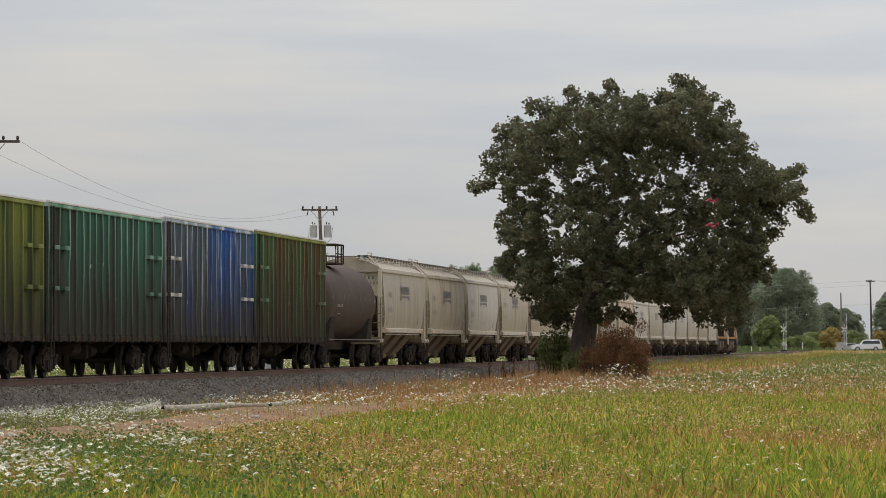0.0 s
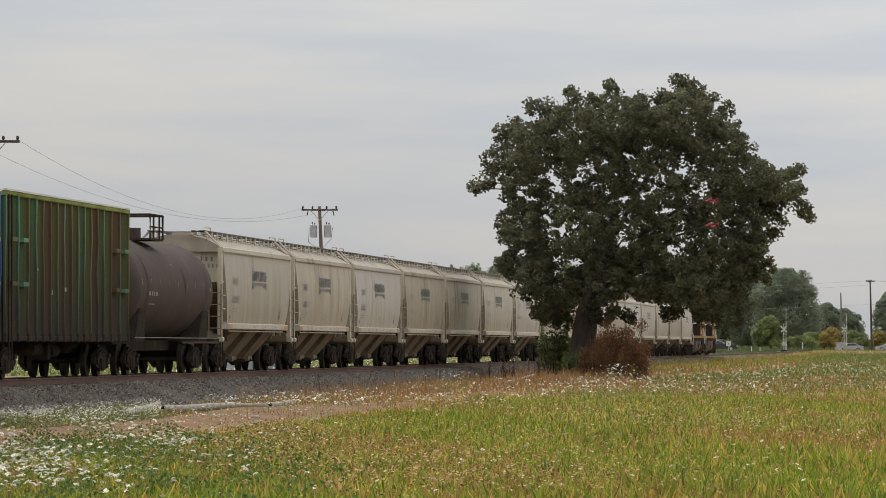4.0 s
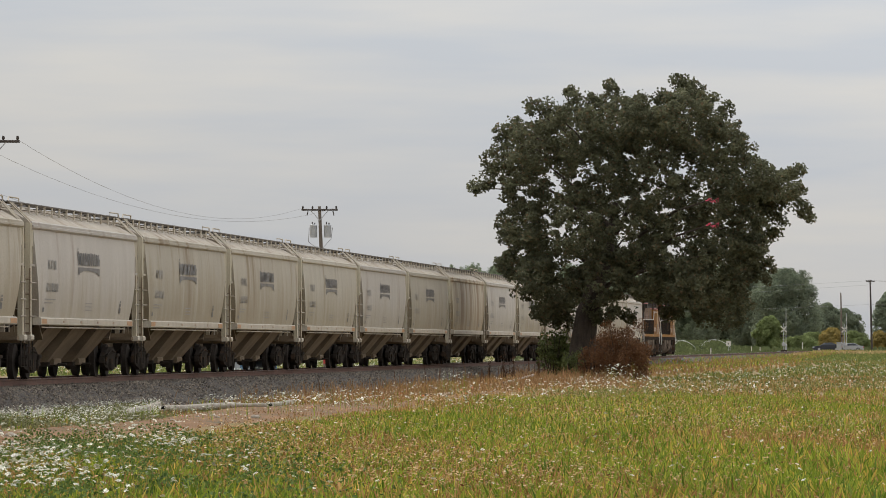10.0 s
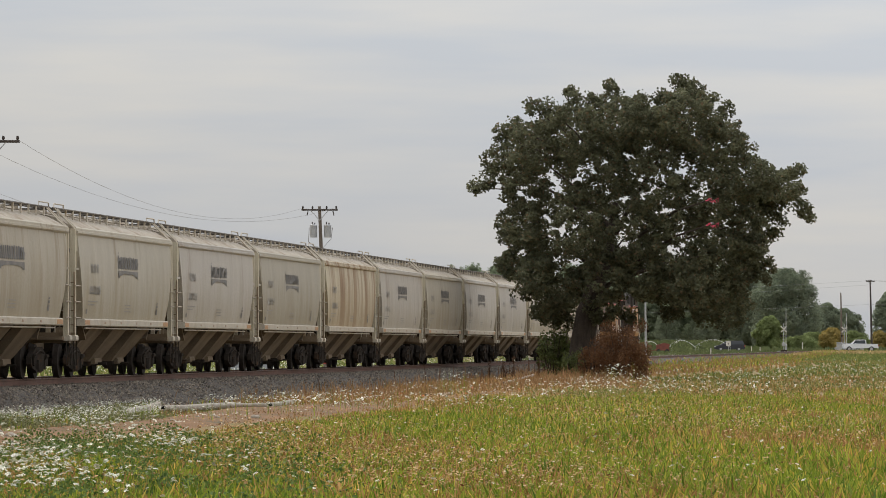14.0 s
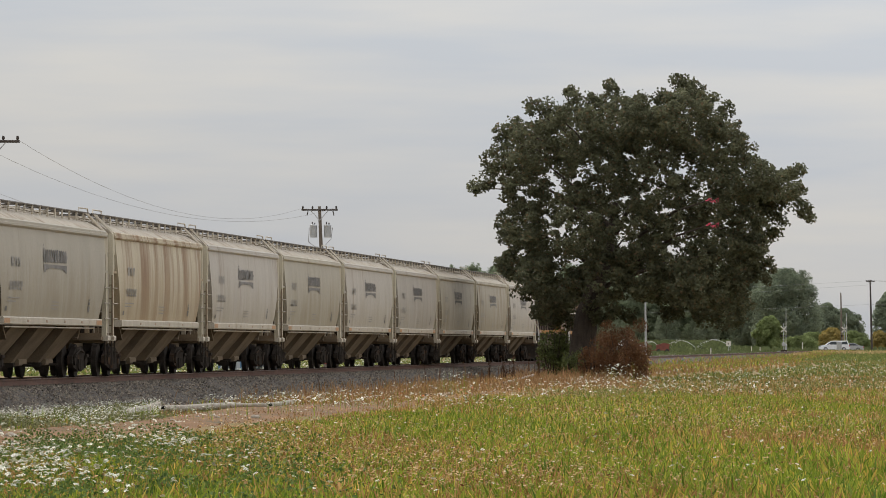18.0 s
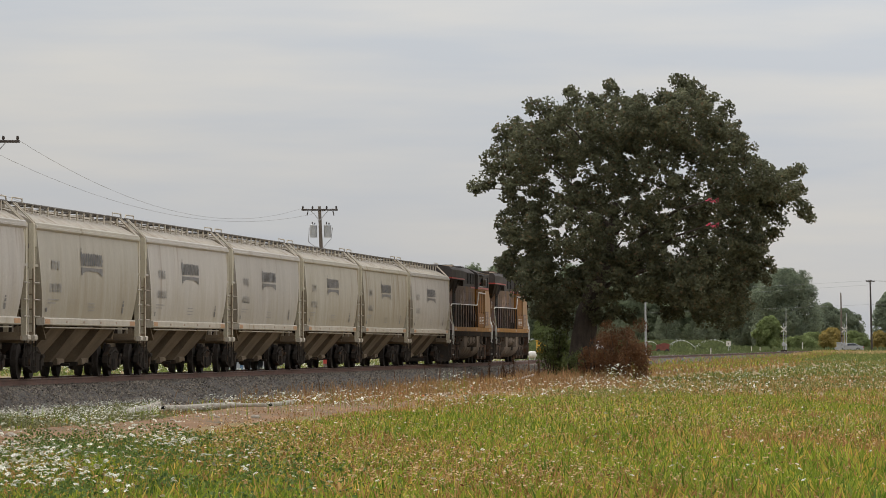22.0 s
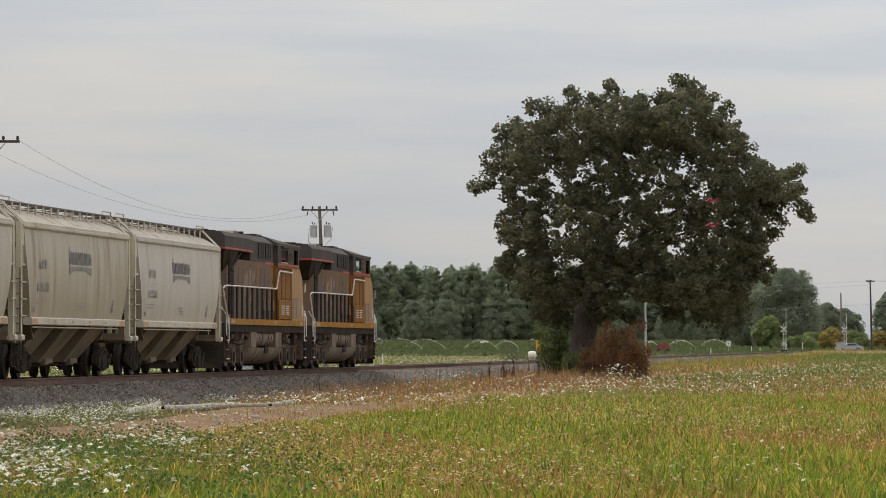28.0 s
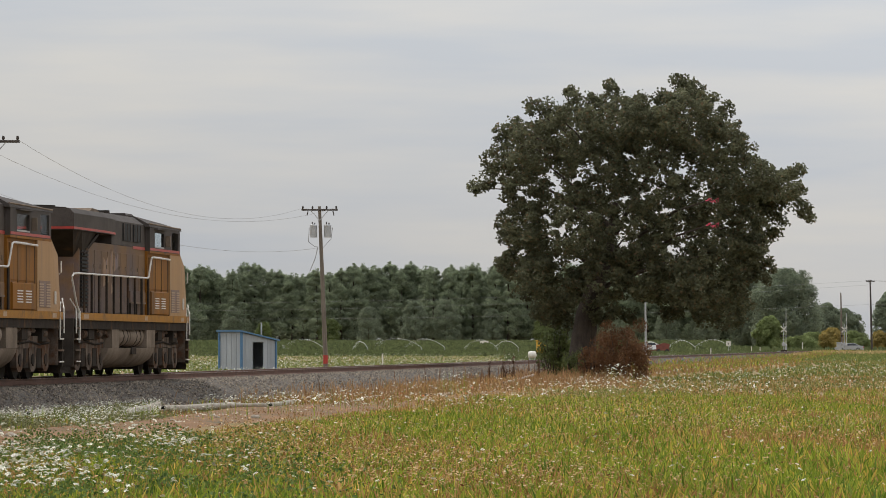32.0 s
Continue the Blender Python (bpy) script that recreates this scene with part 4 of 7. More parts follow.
    pieces("cross_bearer", [Shape().loft([[(x, -1.4, 1.0), (x + 0.3, -1.4, 1.0), (x + 0.3, 1.4, 1.0), (x, 1.4, 1.0)], [(x + 0.05, -0.5, 0.6), (x + 0.25, -0.5, 0.6), (x + 0.25, 0.5, 0.6), (x + 0.05, 0.5, 0.6)]]) for x in (6.2, 12.2)], M["steel_dark"], h)
    rng = random.Random(seed)
    for i in range(3):
        x = xs[3 + int(rng.uniform(0, 11))] + 0.4
        z = rng.uniform(2.0, 3.9)
        part("stencil", Shape().box(x - 0.10, x + 0.10, -1.428, -1.421, z, z + 0.10), M["marking"], h, "small faded white stencil")
    settle(h, (1.2, 4.7), (1.2, 4.7 + rise))
    for x in (2.6, L - 2.6):
        freight_truck(x, h)
    return h


def build_tank():
    L = 17.6
    h = thing("tank_car", "dark brown-black tank car with top platform", "tank car")
    c, r, n = 2.58, 1.50, 40
    rings = []
    for x, k in ((0.75, 0.02), (0.80, 0.42), (0.95, 0.72), (1.2, 0.90), (1.55, 0.985), (1.8, 1.0), (L / 2, 1.0), (L - 1.8, 1.0), (L - 1.55, 0.985), (L - 1.2, 0.90), (L - 0.95, 0.72), (L - 0.80, 0.42), (L - 0.75, 0.02)):
        rings.append([(x, r * k * math.cos(6.2832 * j / n), c + r * k * math.sin(6.2832 * j / n)) for j in range(n)])
    shell = part("tank_shell", Shape().loft(rings), M["tank"], h, "", 50)
    for x in (3.0, L / 2 + 1.4, L - 3.0):
        bands = Shape().loft([[(x + dx, (r + 0.014) * math.cos(6.2832 * j / n), c + (r + 0.014) * math.sin(6.2832 * j / n)) for j in range(n)] for dx in (-0.05, 0.05)], False)
        part("shell_band", bands, M["tank"], shell)
    for x in (2.6, L - 2.6):
        part("saddle", Shape().loft([[(x - 0.9, -1.3, 1.0), (x + 0.9, -1.3, 1.0), (x + 0.9, 1.3, 1.0), (x - 0.9, 1.3, 1.0)],
                                     [(x - 0.6, -1.4, 1.95), (x + 0.6, -1.4, 1.95), (x + 0.6, 1.4, 1.95), (x - 0.6, 1.4, 1.95)]]), M["steel_dark"], h)
    part("centre_sill", Shape().box(0.6, L - 0.6, -0.35, 0.35, 0.72, 1.05), M["steel_dark"], h)
    part("deck_rail", Shape().tube([(0.5, -1.5, 1.1), (L - 0.5, -1.5, 1.1)], 0.018, 6).tube([(0.5, 1.5, 1.1), (L - 0.5, 1.5, 1.1)], 0.018, 6), M["walkway"], h, "dull grey handrail along the deck")
    for x0, x1 in ((0.3, 1.5), (L - 1.5, L - 0.3)):
        part("end_platform", Shape().box(x0, x1, -1.5, 1.5, 1.0, 1.1), M["steel_dark"], h)
    m = L / 2 - 1.8
    part("dome_housing", Shape().tube([(m, 0, 4.0), (m, 0, 4.4)], 0.62, 18), M["tank"], h, "", 40)
    part("top_platform", Shape().box(m - 1.2, m + 1.2, -1.1, -0.5, 4.02, 4.08).box(m - 1.2, m + 1.2, 0.5, 1.1, 4.02, 4.08), M["steel_dark"], h)
    g = Shape()
    for y in (-1.1, 1.1):
        g.tube([(m - 1.2, y, 4.05), (m - 1.2, y, 4.78), (m + 1.2, y, 4.78), (m + 1.2, y, 4.05)], 0.035, 6)
        g.tube([(m - 1.2, y, 4.42), (m + 1.2, y, 4.42)], 0.025, 5)
        for k in (-0.55, 0.55):
            g.tube([(m + k, y, 4.05), (m + k, y, 4.78)], 0.03, 5)
    for x in (m - 1.2, m + 1.2):
        g.tube([(x, -1.1, 4.78), (x, 1.1, 4.78)], 0.035, 6)
    part("safety_railing", g, M["steel_dark"], h, "black tubular railing")
    for i in range(9):
        bars = Shape()
        x = 1.9 + i * (L - 3.8) / 8
        ys = [-(r + 0.006) * math.cos(v) for v in (0.04, 0.10, 0.16)]
        zs = [c + (r + 0.006) * math.sin(v) for v in (0.04, 0.10, 0.16)]
        for k in range(2):
            bars.add([(x - 0.02, ys[k], zs[k]), (x + 0.02, ys[k], zs[k]), (x + 0.02, ys[k + 1], zs[k + 1]), (x - 0.02, ys[k + 1], zs[k + 1])], [(0, 1, 2, 3)])
        part("reflector", bars, M["pale_strip"], shell, "pale reflective strip")
    for x0, x1, v0, v1 in ((3.2, 3.5, -0.16, -0.08), (3.7, 3.9, -0.16, -0.08), (4.1, 4.3, -0.16, -0.08), (4.5, 4.8, -0.16, -0.08), (3.6, 4.6, -0.34, -0.32), (8.2, 8.7, 0.5, 0.515), (15.2, 15.4, 0.0, 0.08)):
        mk = Shape().add([(x, -(r + 0.006) * math.cos(v), c + (r + 0.006) * math.sin(v)) for x, v in ((x0, v0), (x1, v0), (x1, v1), (x0, v1))], [(0, 1, 2, 3)])
        part("letter_bar", mk, M["pale_strip"], shell, "small pale lettering")
    for x, w in ((0, 1), (L, -1)):
        coupler(x, w, h)
    for x in (2.5, L - 2.5):
        freight_truck(x, h)
    return h


LOCO = 22.1


def loco_truck(x, parent):
    """A three-axle truck: deep cast side frames with windows, axle boxes, coil springs and brake cylinders."""
    tk = part("truck", Shape().box(-2.2, 2.2, -0.9, 0.9, 0.55, 0.85, 0.06), M["steel_dark"], parent, "three-axle truck")
    tk.location.x = x
    for y in (-1.28, 1.12):
        o = -0.02 if y < 0 else 0.16
        s = Shape()
        s.side([(-2.45, 0.80), (2.45, 0.80), (2.45, 1.02), (1.6, 1.12), (-1.6, 1.12), (-2.45, 1.02)], y, y + 0.16)
        for k in (-1.85, 0.0, 1.85):
            s.side([(k - 0.55, 0.82), (k - 0.42, 0.30), (k - 0.22, 0.22), (k - 0.22, 0.82)], y, y + 0.16)
            s.side([(k + 0.22, 0.82), (k + 0.22, 0.22), (k + 0.42, 0.30), (k + 0.55, 0.82)], y, y + 0.16)
            s.box(k - 0.24, k + 0.24, y, y + 0.16, 0.20, 0.40)
            s.box(k - 0.24, k + 0.24, y, y + 0.16, 0.62, 0.82)
        part("side_frame", s, M["truck_dust"], tk, "dusty cast side frame")
        pieces("axle_box", [Shape().disc(k, y + o, y + o + 0.05, 0.50, 0.17, 12) for k in (-1.85, 0.0, 1.85)], M["steel_dark"], tk, "", 40)
        pieces("spring", [Shape().tube([(k, y + 0.08, 0.30), (k, y + 0.08, 0.80)], 0.10, 8) for k in (-1.05, -0.8, 0.8, 1.05)], M["steel_dark"], tk)
        pieces("brake_cylinder", [Shape().tube([(k, y - 0.02, 1.18), (k + 0.5, y - 0.02, 1.18)], 0.13, 10) for k in (-1.5, 0.9)], M["truck_dust"], tk, "", 40)
        part("brake_rod", Shape().tube([(-2.2, y + o, 0.92), (-0.6, y + o, 0.98), (0.8, y + o, 0.90), (2.2, y + o, 0.95)], 0.03, 5), M["steel_dark"], tk)
    for k in (-1.85, 0.0, 1.85):
        wheelset(k, tk, 0.53)
    return tk


def build_loco():
    L = LOCO
    h = thing("locomotive", "weathered yellow and grey diesel locomotive with white handrails", "locomotive", "locomotives of the train")
    grey = M["loco_grey"]
    # deck and sill
    part("deck", Shape().box(0.45, 20.75, -1.50, 1.50, 1.32, 1.60), M["steel_dark"], h)
    part("side_sill", Shape().box(1.2, 20.45, -1.545, -1.50, 1.56, 1.76).box(1.2, 20.45, 1.50, 1.545, 1.56, 1.76), M["sill_yellow"], h, "yellow side sill")
    pieces("sill_patch", [Shape().box(x, x + w, -1.549, -1.545, 1.60, 1.72) for x, w in ((1.6, 0.8), (12.0, 0.5), (18.9, 0.6))], M["sill_tape"], h, "scuffed pale patch")
    # long hood
    hw = 1.36
    hood = part("hood", Shape().box(1.9, 13.1, -hw, hw, 1.60, 3.72, 0.02), M["hood_yellow"], h)
    part("hood_end", Shape().box(1.86, 1.9, -hw, hw, 1.60, 3.6), M["faded"], h, "sooty violet-grey hood end")
    pieces("end_door", [Shape().box(1.81, 1.86, y, y + 0.44, 1.8, 3.1, 0.01) for y in (-1.22, -0.66, 0.2, 0.76)], M["faded"], h)
    part("hood_top", Shape().prism([(-hw, 3.72), (hw, 3.72), (hw, 4.40), (1.05, 4.62), (-1.05, 4.62), (-hw, 4.40)], 7.2, 13.1), grey, h, "sooty grey hood top", 20)
    for i in range(9):
        x = 3.25 + i * 1.07
        pieces("hood_door", [Shape().box(x, x + 1.01, -hw - 0.018, -hw, 1.78, 3.50, 0.008), Shape().box(x, x + 1.01, hw, hw + 0.018, 1.78, 3.50, 0.008)], M["hood_yellow"], hood)
        pieces("door_latch", [Shape().box(x + 0.80, x + 0.86, -hw - 0.04, -hw - 0.018, z, z + 0.12) for z in (2.1, 3.0)], M["loco_tank"], hood)
    lv = Shape()
    for k in range(16):
        lv.box(2.05, 3.10, -hw - 0.05, -hw, 1.95 + k * 0.105, 2.01 + k * 0.105)
    part("louvre", lv, M["black"], hood, "black louvred panel")
    part("louvre_back", Shape().box(2.02, 3.14, -hw - 0.012, -hw, 1.9, 3.66), M["steel_dark"], hood)
    # radiator: a thin overhanging wing that tapers into the hood ahead of it
    lower, upper = 3.98, 4.42
    ring = lambda x, w, lo, z: [(x, -w, lo), (x, -w, z), (x, -w + 0.14, z + 0.14), (x, w - 0.14, z + 0.14), (x, w, z), (x, w, lo)]
    wing = Shape().loft([ring(0.12, 1.53, lower, upper), ring(5.3, 1.53, lower, upper), ring(7.7, 1.39, lower, upper)])
    rad = part("radiator", wing, grey, h, "overhanging grey radiator wings", 20)
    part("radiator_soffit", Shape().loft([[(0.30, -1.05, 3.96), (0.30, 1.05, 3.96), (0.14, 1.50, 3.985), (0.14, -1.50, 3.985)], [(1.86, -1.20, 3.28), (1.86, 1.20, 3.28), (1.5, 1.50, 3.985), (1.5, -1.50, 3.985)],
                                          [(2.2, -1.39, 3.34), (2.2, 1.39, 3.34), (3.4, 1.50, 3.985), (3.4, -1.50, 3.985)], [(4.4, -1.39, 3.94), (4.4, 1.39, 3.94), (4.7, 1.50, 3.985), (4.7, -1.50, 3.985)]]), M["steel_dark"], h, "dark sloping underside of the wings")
    part("soffit_rib", Shape().tube([(2.25, -1.42, 3.36), (4.5, -1.44, 3.95)], 0.045, 5).tube([(2.25, 1.42, 3.36), (4.5, 1.44, 3.95)], 0.035, 5), M["steel_dark"], h)
    band = Shape().box(0.12, 5.3, -1.536, -1.53, 4.00, 4.06)
    band.add([(5.3, -1.536, 4.00), (5.3, -1.536, 4.06), (7.7, -1.396, 4.06), (7.7, -1.396, 4.00)], [(0, 1, 2, 3)])
    band.box(0.108, 0.12, -1.53, 1.53, 4.00, 4.06)
    part("red_band", band, M["red"], rad, "thin red band")
    pieces("radiator_fan", [Shape().tube([(1.3 + k * 1.75, 0, 4.55), (1.3 + k * 1.75, 0, 4.66)], 0.80, 18) for k in range(3)], M["steel_dark"], rad, "", 40)
    pieces("fan_guard", [Shape().box(0.6 + k * 1.75, 2.0 + k * 1.75, -0.06, 0.06, 4.66, 4.70) for k in range(3)], M["steel_dark"], rad)
    # pale colour on this hatch stands in for reflected sky
    part("roof_slope", Shape().side([(5.6, 4.52), (6.4, 4.72), (7.1, 4.70), (8.3, 4.56)], -0.95, 0.95), M["loco_tank"], h, "roof hatch in a pale colour for its sky reflection")
    part("roof_hatch", Shape().prism([(-0.9, 4.60), (0.9, 4.60), (0.66, 4.68), (-0.66, 4.68)], 8.4, 10.4).box(10.9, 11.6, -0.4, 0.4, 4.60, 4.74).box(12.1, 12.9, -0.55, 0.55, 4.60, 4.66), grey, h)
    part("exhaust_stack", Shape().box(11.0, 11.5, -0.28, 0.28, 4.74, 4.80), M["black"], h)
    # intake grilles high on the hood, framed, with bars
    for x in (9.1, 10.9):
        for y0, y1, y2 in ((-hw - 0.03, -hw, -hw - 0.045), (hw, hw + 0.03, hw + 0.03)):
            g = part("intake_grille", Shape().box(x, x + 1.3, y0, y1, 3.86, 4.36), M["black"], h, "black intake grille")
            pieces("grille_bar", [Shape().box(x + 0.05 + k * 0.58, x + 0.11 + k * 0.58, y2, y2 + 0.016, 3.88, 4.36) for k in range(3)], grey, g)
    # equipment box on the walkway
    eq = part("equipment_cabinet", Shape().box(9.9, 12.6, -1.46, -hw, 2.10, 2.44, 0.02), M["hood_yellow"], h, "ochre box beside the walkway")
    part("cabinet_edge", Shape().box(9.9, 12.6, -1.475, -1.46, 2.08, 2.12), M["loco_tank"], eq)
    part("equipment_cabinet", Shape().box(9.9, 12.6, hw, 1.46, 2.10, 2.44, 0.02), M["hood_yellow"], h)
    pieces("walkway_stay", [Shape().box(x, x + 0.06, -1.44, -hw, 1.60, 2.12) for x in (10.1, 11.2, 12.3)], M["steel_dark"], h)
    # cab: recessed doorway side, then the front block, windows all round
    cab = part("cab", Shape().box(13.1, 16.9, -1.44, 1.44, 1.60, 3.64, 0.02), M["yellow"], h, "weathered yellow cab")
    part("front_block", Shape().loft([[(16.9, -1.51, 1.60), (16.9, 1.51, 1.60), (16.9, 1.51, 3.64), (16.9, -1.51, 3.64)], [(18.9, -1.51, 1.60), (18.9, 1.51, 1.60), (18.9, 1.51, 3.64), (18.9, -1.51, 3.64)],
                                      [(20.45, -1.49, 1.60), (20.45, 1.49, 1.60), (20.25, 1.44, 3.26), (20.25, -1.44, 3.26)]]), M["nose_yellow"], h, "yellow nose, paler than the cab for the light on it")
    part("nose_cap", Shape().box(20.30, 20.46, -0.55, 0.55, 1.7, 3.1, 0.04), M["nose_yellow"], h)
    part("cab_sill_band", Shape().box(13.1, 18.9, -1.515, -1.44, 3.58, 3.64).box(13.1, 18.9, 1.44, 1.515, 3.58, 3.64), M["yellow"], cab)
    part("red_band", Shape().box(13.1, 18.7, -1.524, -1.515, 3.66, 3.73).box(10.9, 13.1, -hw - 0.012, -hw - 0.004, 3.66, 3.74), M["red"], cab, "red stripe")
    for y0, y1 in ((-1.515, -1.43), (1.43, 1.515)):
        for x0, x1 in ((13.1, 14.0), (15.75, 17.3), (18.55, 18.85)):
            part("pillar", Shape().box(x0, x1, y0, y1, 3.64, 4.34), grey, cab)
        for x0, x1, z0, z1 in ((14.0, 15.75, 3.64, 3.78), (14.0, 15.75, 4.20, 4.34), (17.3, 18.55, 3.64, 3.72), (17.3, 18.55, 4.26, 4.34)):
            part("window_surround", Shape().box(x0, x1, y0, y1, z0, z1), grey, cab)
    for x0, x1, z0, z1 in ((14.0, 15.75, 3.78, 4.20), (17.3, 18.55, 3.72, 4.26)):
        for y in (-1.49, 1.478):
            wf = part("window_sill", Shape().box(x0, x1, y - 0.03, y + 0.05, z0 - 0.03, z0 + 0.012), M["zinc"], cab)
            part("pane", Shape().box(x0, x1, y, y + 0.012, z0 + 0.012, z1), M["clear"], wf, "clear cab glass")
    part("cab_roof", Shape().loft([[(12.95, -1.53, 4.34), (12.95, 1.53, 4.34), (12.95, 1.50, 4.42), (12.95, 1.05, 4.66), (12.95, -1.05, 4.66), (12.95, -1.50, 4.42)],
                                   [(19.1, -1.53, 4.34), (19.1, 1.53, 4.34), (19.1, 1.50, 4.40), (18.9, 1.00, 4.56), (18.9, -1.00, 4.56), (19.1, -1.50, 4.40)]]), grey, cab, "grey cab roof", 20)
    part("roof_edge", Shape().tube([(13.0, -1.50, 4.44), (19.1, -1.50, 4.41)], 0.022, 5), M["loco_tank"], cab, "pale line along the roof edge")
    pieces("bulkhead", [Shape().box(13.1, 13.2, -1.43, -0.62, 3.64, 4.34), Shape().box(13.1, 13.2, 0.62, 1.43, 3.64, 4.34)], grey, cab)
    pieces("windscreen_post", [Shape().box(18.72, 18.85, y - 0.07, y + 0.07, 3.62, 4.36) for y in (-1.36, -0.45, 0.45, 1.36)], grey, cab)
    part("windscreen", Shape().box(18.78, 18.795, -1.30, 1.30, 3.66, 4.34), M["clear"], cab, "clear windscreen")
    part("sun_visor", Shape().box(13.9, 15.9, -1.62, -1.515, 4.28, 4.32), grey, cab)
    part("wing_mirror", Shape().box(16.0, 16.08, -1.66, -1.52, 3.80, 4.14, 0.02), M["loco_tank"], cab)
    part("number_bar", Shape().box(14.2, 15.8, -1.452, -1.444, 3.40, 3.50), M["rail_white"], cab, "pale road number as a bar")
    # panels, louvres and irons on the cab's side and nose
    pieces("side_door", [Shape().box(x, x + 1.0, -1.462, -1.44, 2.52, 3.46, 0.008) for x in (13.35, 14.5, 15.65)], M["yellow"], cab)
    pieces("door_edge", [Shape().box(x, x + 0.04, -1.47, -1.44, 1.78, 3.46) for x in (13.28, 14.42, 15.58, 16.74)], M["hood_yellow"], cab)
    part("locker", Shape().box(13.5, 16.7, -1.505, -1.44, 1.78, 2.46, 0.02), M["yellow"], cab, "yellow side lockers")
    for x0 in (14.1, 15.3):
        pieces("vent_slat", [Shape().box(x0, x0 + 0.75, -1.520, -1.505, 1.96 + k * 0.07, 1.99 + k * 0.07) for k in range(5)], M["rail_white"], cab, "pale louvre slat")
    for x0 in (17.1, 18.1):
        pieces("vent_slat", [Shape().box(x0, x0 + 0.62, -1.535, -1.51, 1.88 + k * 0.07, 1.915 + k * 0.07) for k in range(9)], M["sill_tape"], h, "pale louvre slat")
    part("nose_stain", Shape().box(17.1, 18.7, -1.524, -1.511, 1.86, 2.55, 0.004), M["faded"], h, "grey panel with louvres")
    pieces("grab_iron", [Shape().tube([(x, -1.55, 1.95), (x, -1.55, 2.3)], 0.03, 5) for x in (19.3,)] + [Shape().tube([(20.1, -1.51, 2.75), (20.1, -1.56, 2.8), (20.1, -1.56, 3.1)], 0.02, 5)], M["rail_white"], h)
    emblem = Shape()
    for x0, z0, x1, z1 in ((5.6, 2.5, 6.6, 3.4), (6.8, 2.75, 7.4, 3.62), (7.5, 2.95, 8.2, 3.5), (6.9, 2.3, 7.6, 2.7)):
        emblem.side([(x0, z0), (x1, z0 + 0.15), (x1 - 0.1, z1), ((x0 + x1) / 2, z1 - 0.2), (x0 + 0.1, z1 - 0.05)], -hw - 0.026, -hw - 0.019)
    part("emblem", emblem, M["faded_violet"], hood, "faded grey-violet wing emblem")
    # fuel tank with a pocket for two air reservoirs
    tank_lo = [(-0.80, 0.24), (0.80, 0.24), (1.12, 0.32), (1.36, 0.50), (1.47, 0.70), (1.49, 0.80), (-1.49, 0.80), (-1.47, 0.70), (-1.36, 0.50), (-1.12, 0.32)]
    part("fuel_tank", Shape().prism(tank_lo, 5.9, 14.1), M["loco_tank"], h, "dusty grey fuel tank", 45)
    pieces("tank_bulkhead", [Shape().box(x0, x1, -1.50, 1.50, 0.78, 1.36, 0.03) for x0, x1 in ((6.5, 7.7), (12.6, 14.15))], M["loco_tank"], h, "upright tank end")
    part("tank_back", Shape().box(7.7, 12.6, -0.80, 0.80, 0.78, 1.34), M["steel_dark"], h)
    drums = []
    for x0, x1 in ((7.75, 10.1), (10.2, 12.55)):
        r = 0.31
        drums.append(Shape().tube([(x0, -1.16, 1.14), (x0 + 0.08, -1.16, 1.14), (x0 + 0.3, -1.16, 1.14), (x1 - 0.3, -1.16, 1.14), (x1 - 0.08, -1.16, 1.14), (x1, -1.16, 1.14)], [r * 0.45, r * 0.85, r, r, r * 0.85, r * 0.45], 16))
    pieces("air_reservoir", drums, M["loco_tank"], h, "dusty drum-shaped air reservoir", 40)
    pieces("tank_strap", [Shape().tube([(x, -1.16, 1.14), (x + 0.08, -1.16, 1.14)], 0.322, 14) for x in (8.7, 9.4, 11.0, 11.7)], M["steel_dark"], h)
    part("tank_filler", Shape().box(9.8, 10.6, -1.52, -1.48, 0.62, 0.82, 0.01), M["steel_dark"], h, "dark filler recess")
    pieces("side_pipe", [Shape().tube([(4.6, -1.36, 1.28), (6.2, -1.36, 1.24), (6.6, -1.36, 1.1)], 0.05, 6), Shape().tube([(14.2, -1.36, 1.22), (15.2, -1.36, 1.30), (17.5, -1.30, 1.26)], 0.06, 6)], M["truck_dust"], h)
    pieces("side_box", [Shape().box(3.0, 3.9, -1.44, -0.9, 1.02, 1.34, 0.03), Shape().box(15.1, 15.9, -1.44, -0.9, 1.0, 1.34, 0.03), Shape().box(18.2, 19.0, -1.40, -0.9, 0.95, 1.34, 0.03)], M["steel_dark"], h)
    # step wells, pilots, ploughs
    for x, w in ((0.45, -1), (20.75, 1)):
        def along(u, v):
            return min(x - w * u, x - w * v), max(x - w * u, x - w * v)
        x0, x1 = along(0.0, -0.12)
        part("pilot", Shape().box(x0, x1, -1.48, 1.48, 0.32, 1.60), M["steel_dark"], h)
        part("plough", Shape().loft([[(x + w * 0.1, -1.40, 0.14), (x + w * 0.5, 0, 0.14), (x + w * 0.1, 1.40, 0.14)], [(x + w * 0.1, -1.40, 0.68), (x + w * 0.3, 0, 0.68), (x + w * 0.1, 1.40, 0.68)]]), M["steel_dark"], h)
        x0, x1 = along(0.75, 0.80)
        part("step_plate", Shape().box(x0, x1, -1.50, -1.1, 0.36, 1.58), M["truck_dust"], h, "dusty step well plate")
        x0, x1 = along(0.0, 0.78)
        for k in range(4):
            z = 0.42 + k * 0.3
            pieces("step", [Shape().box(x0, x1, -1.53, -1.15, z, z + 0.05), Shape().box(x0, x1, 1.15, 1.53, z, z + 0.05)], M["truck_dust"], h)
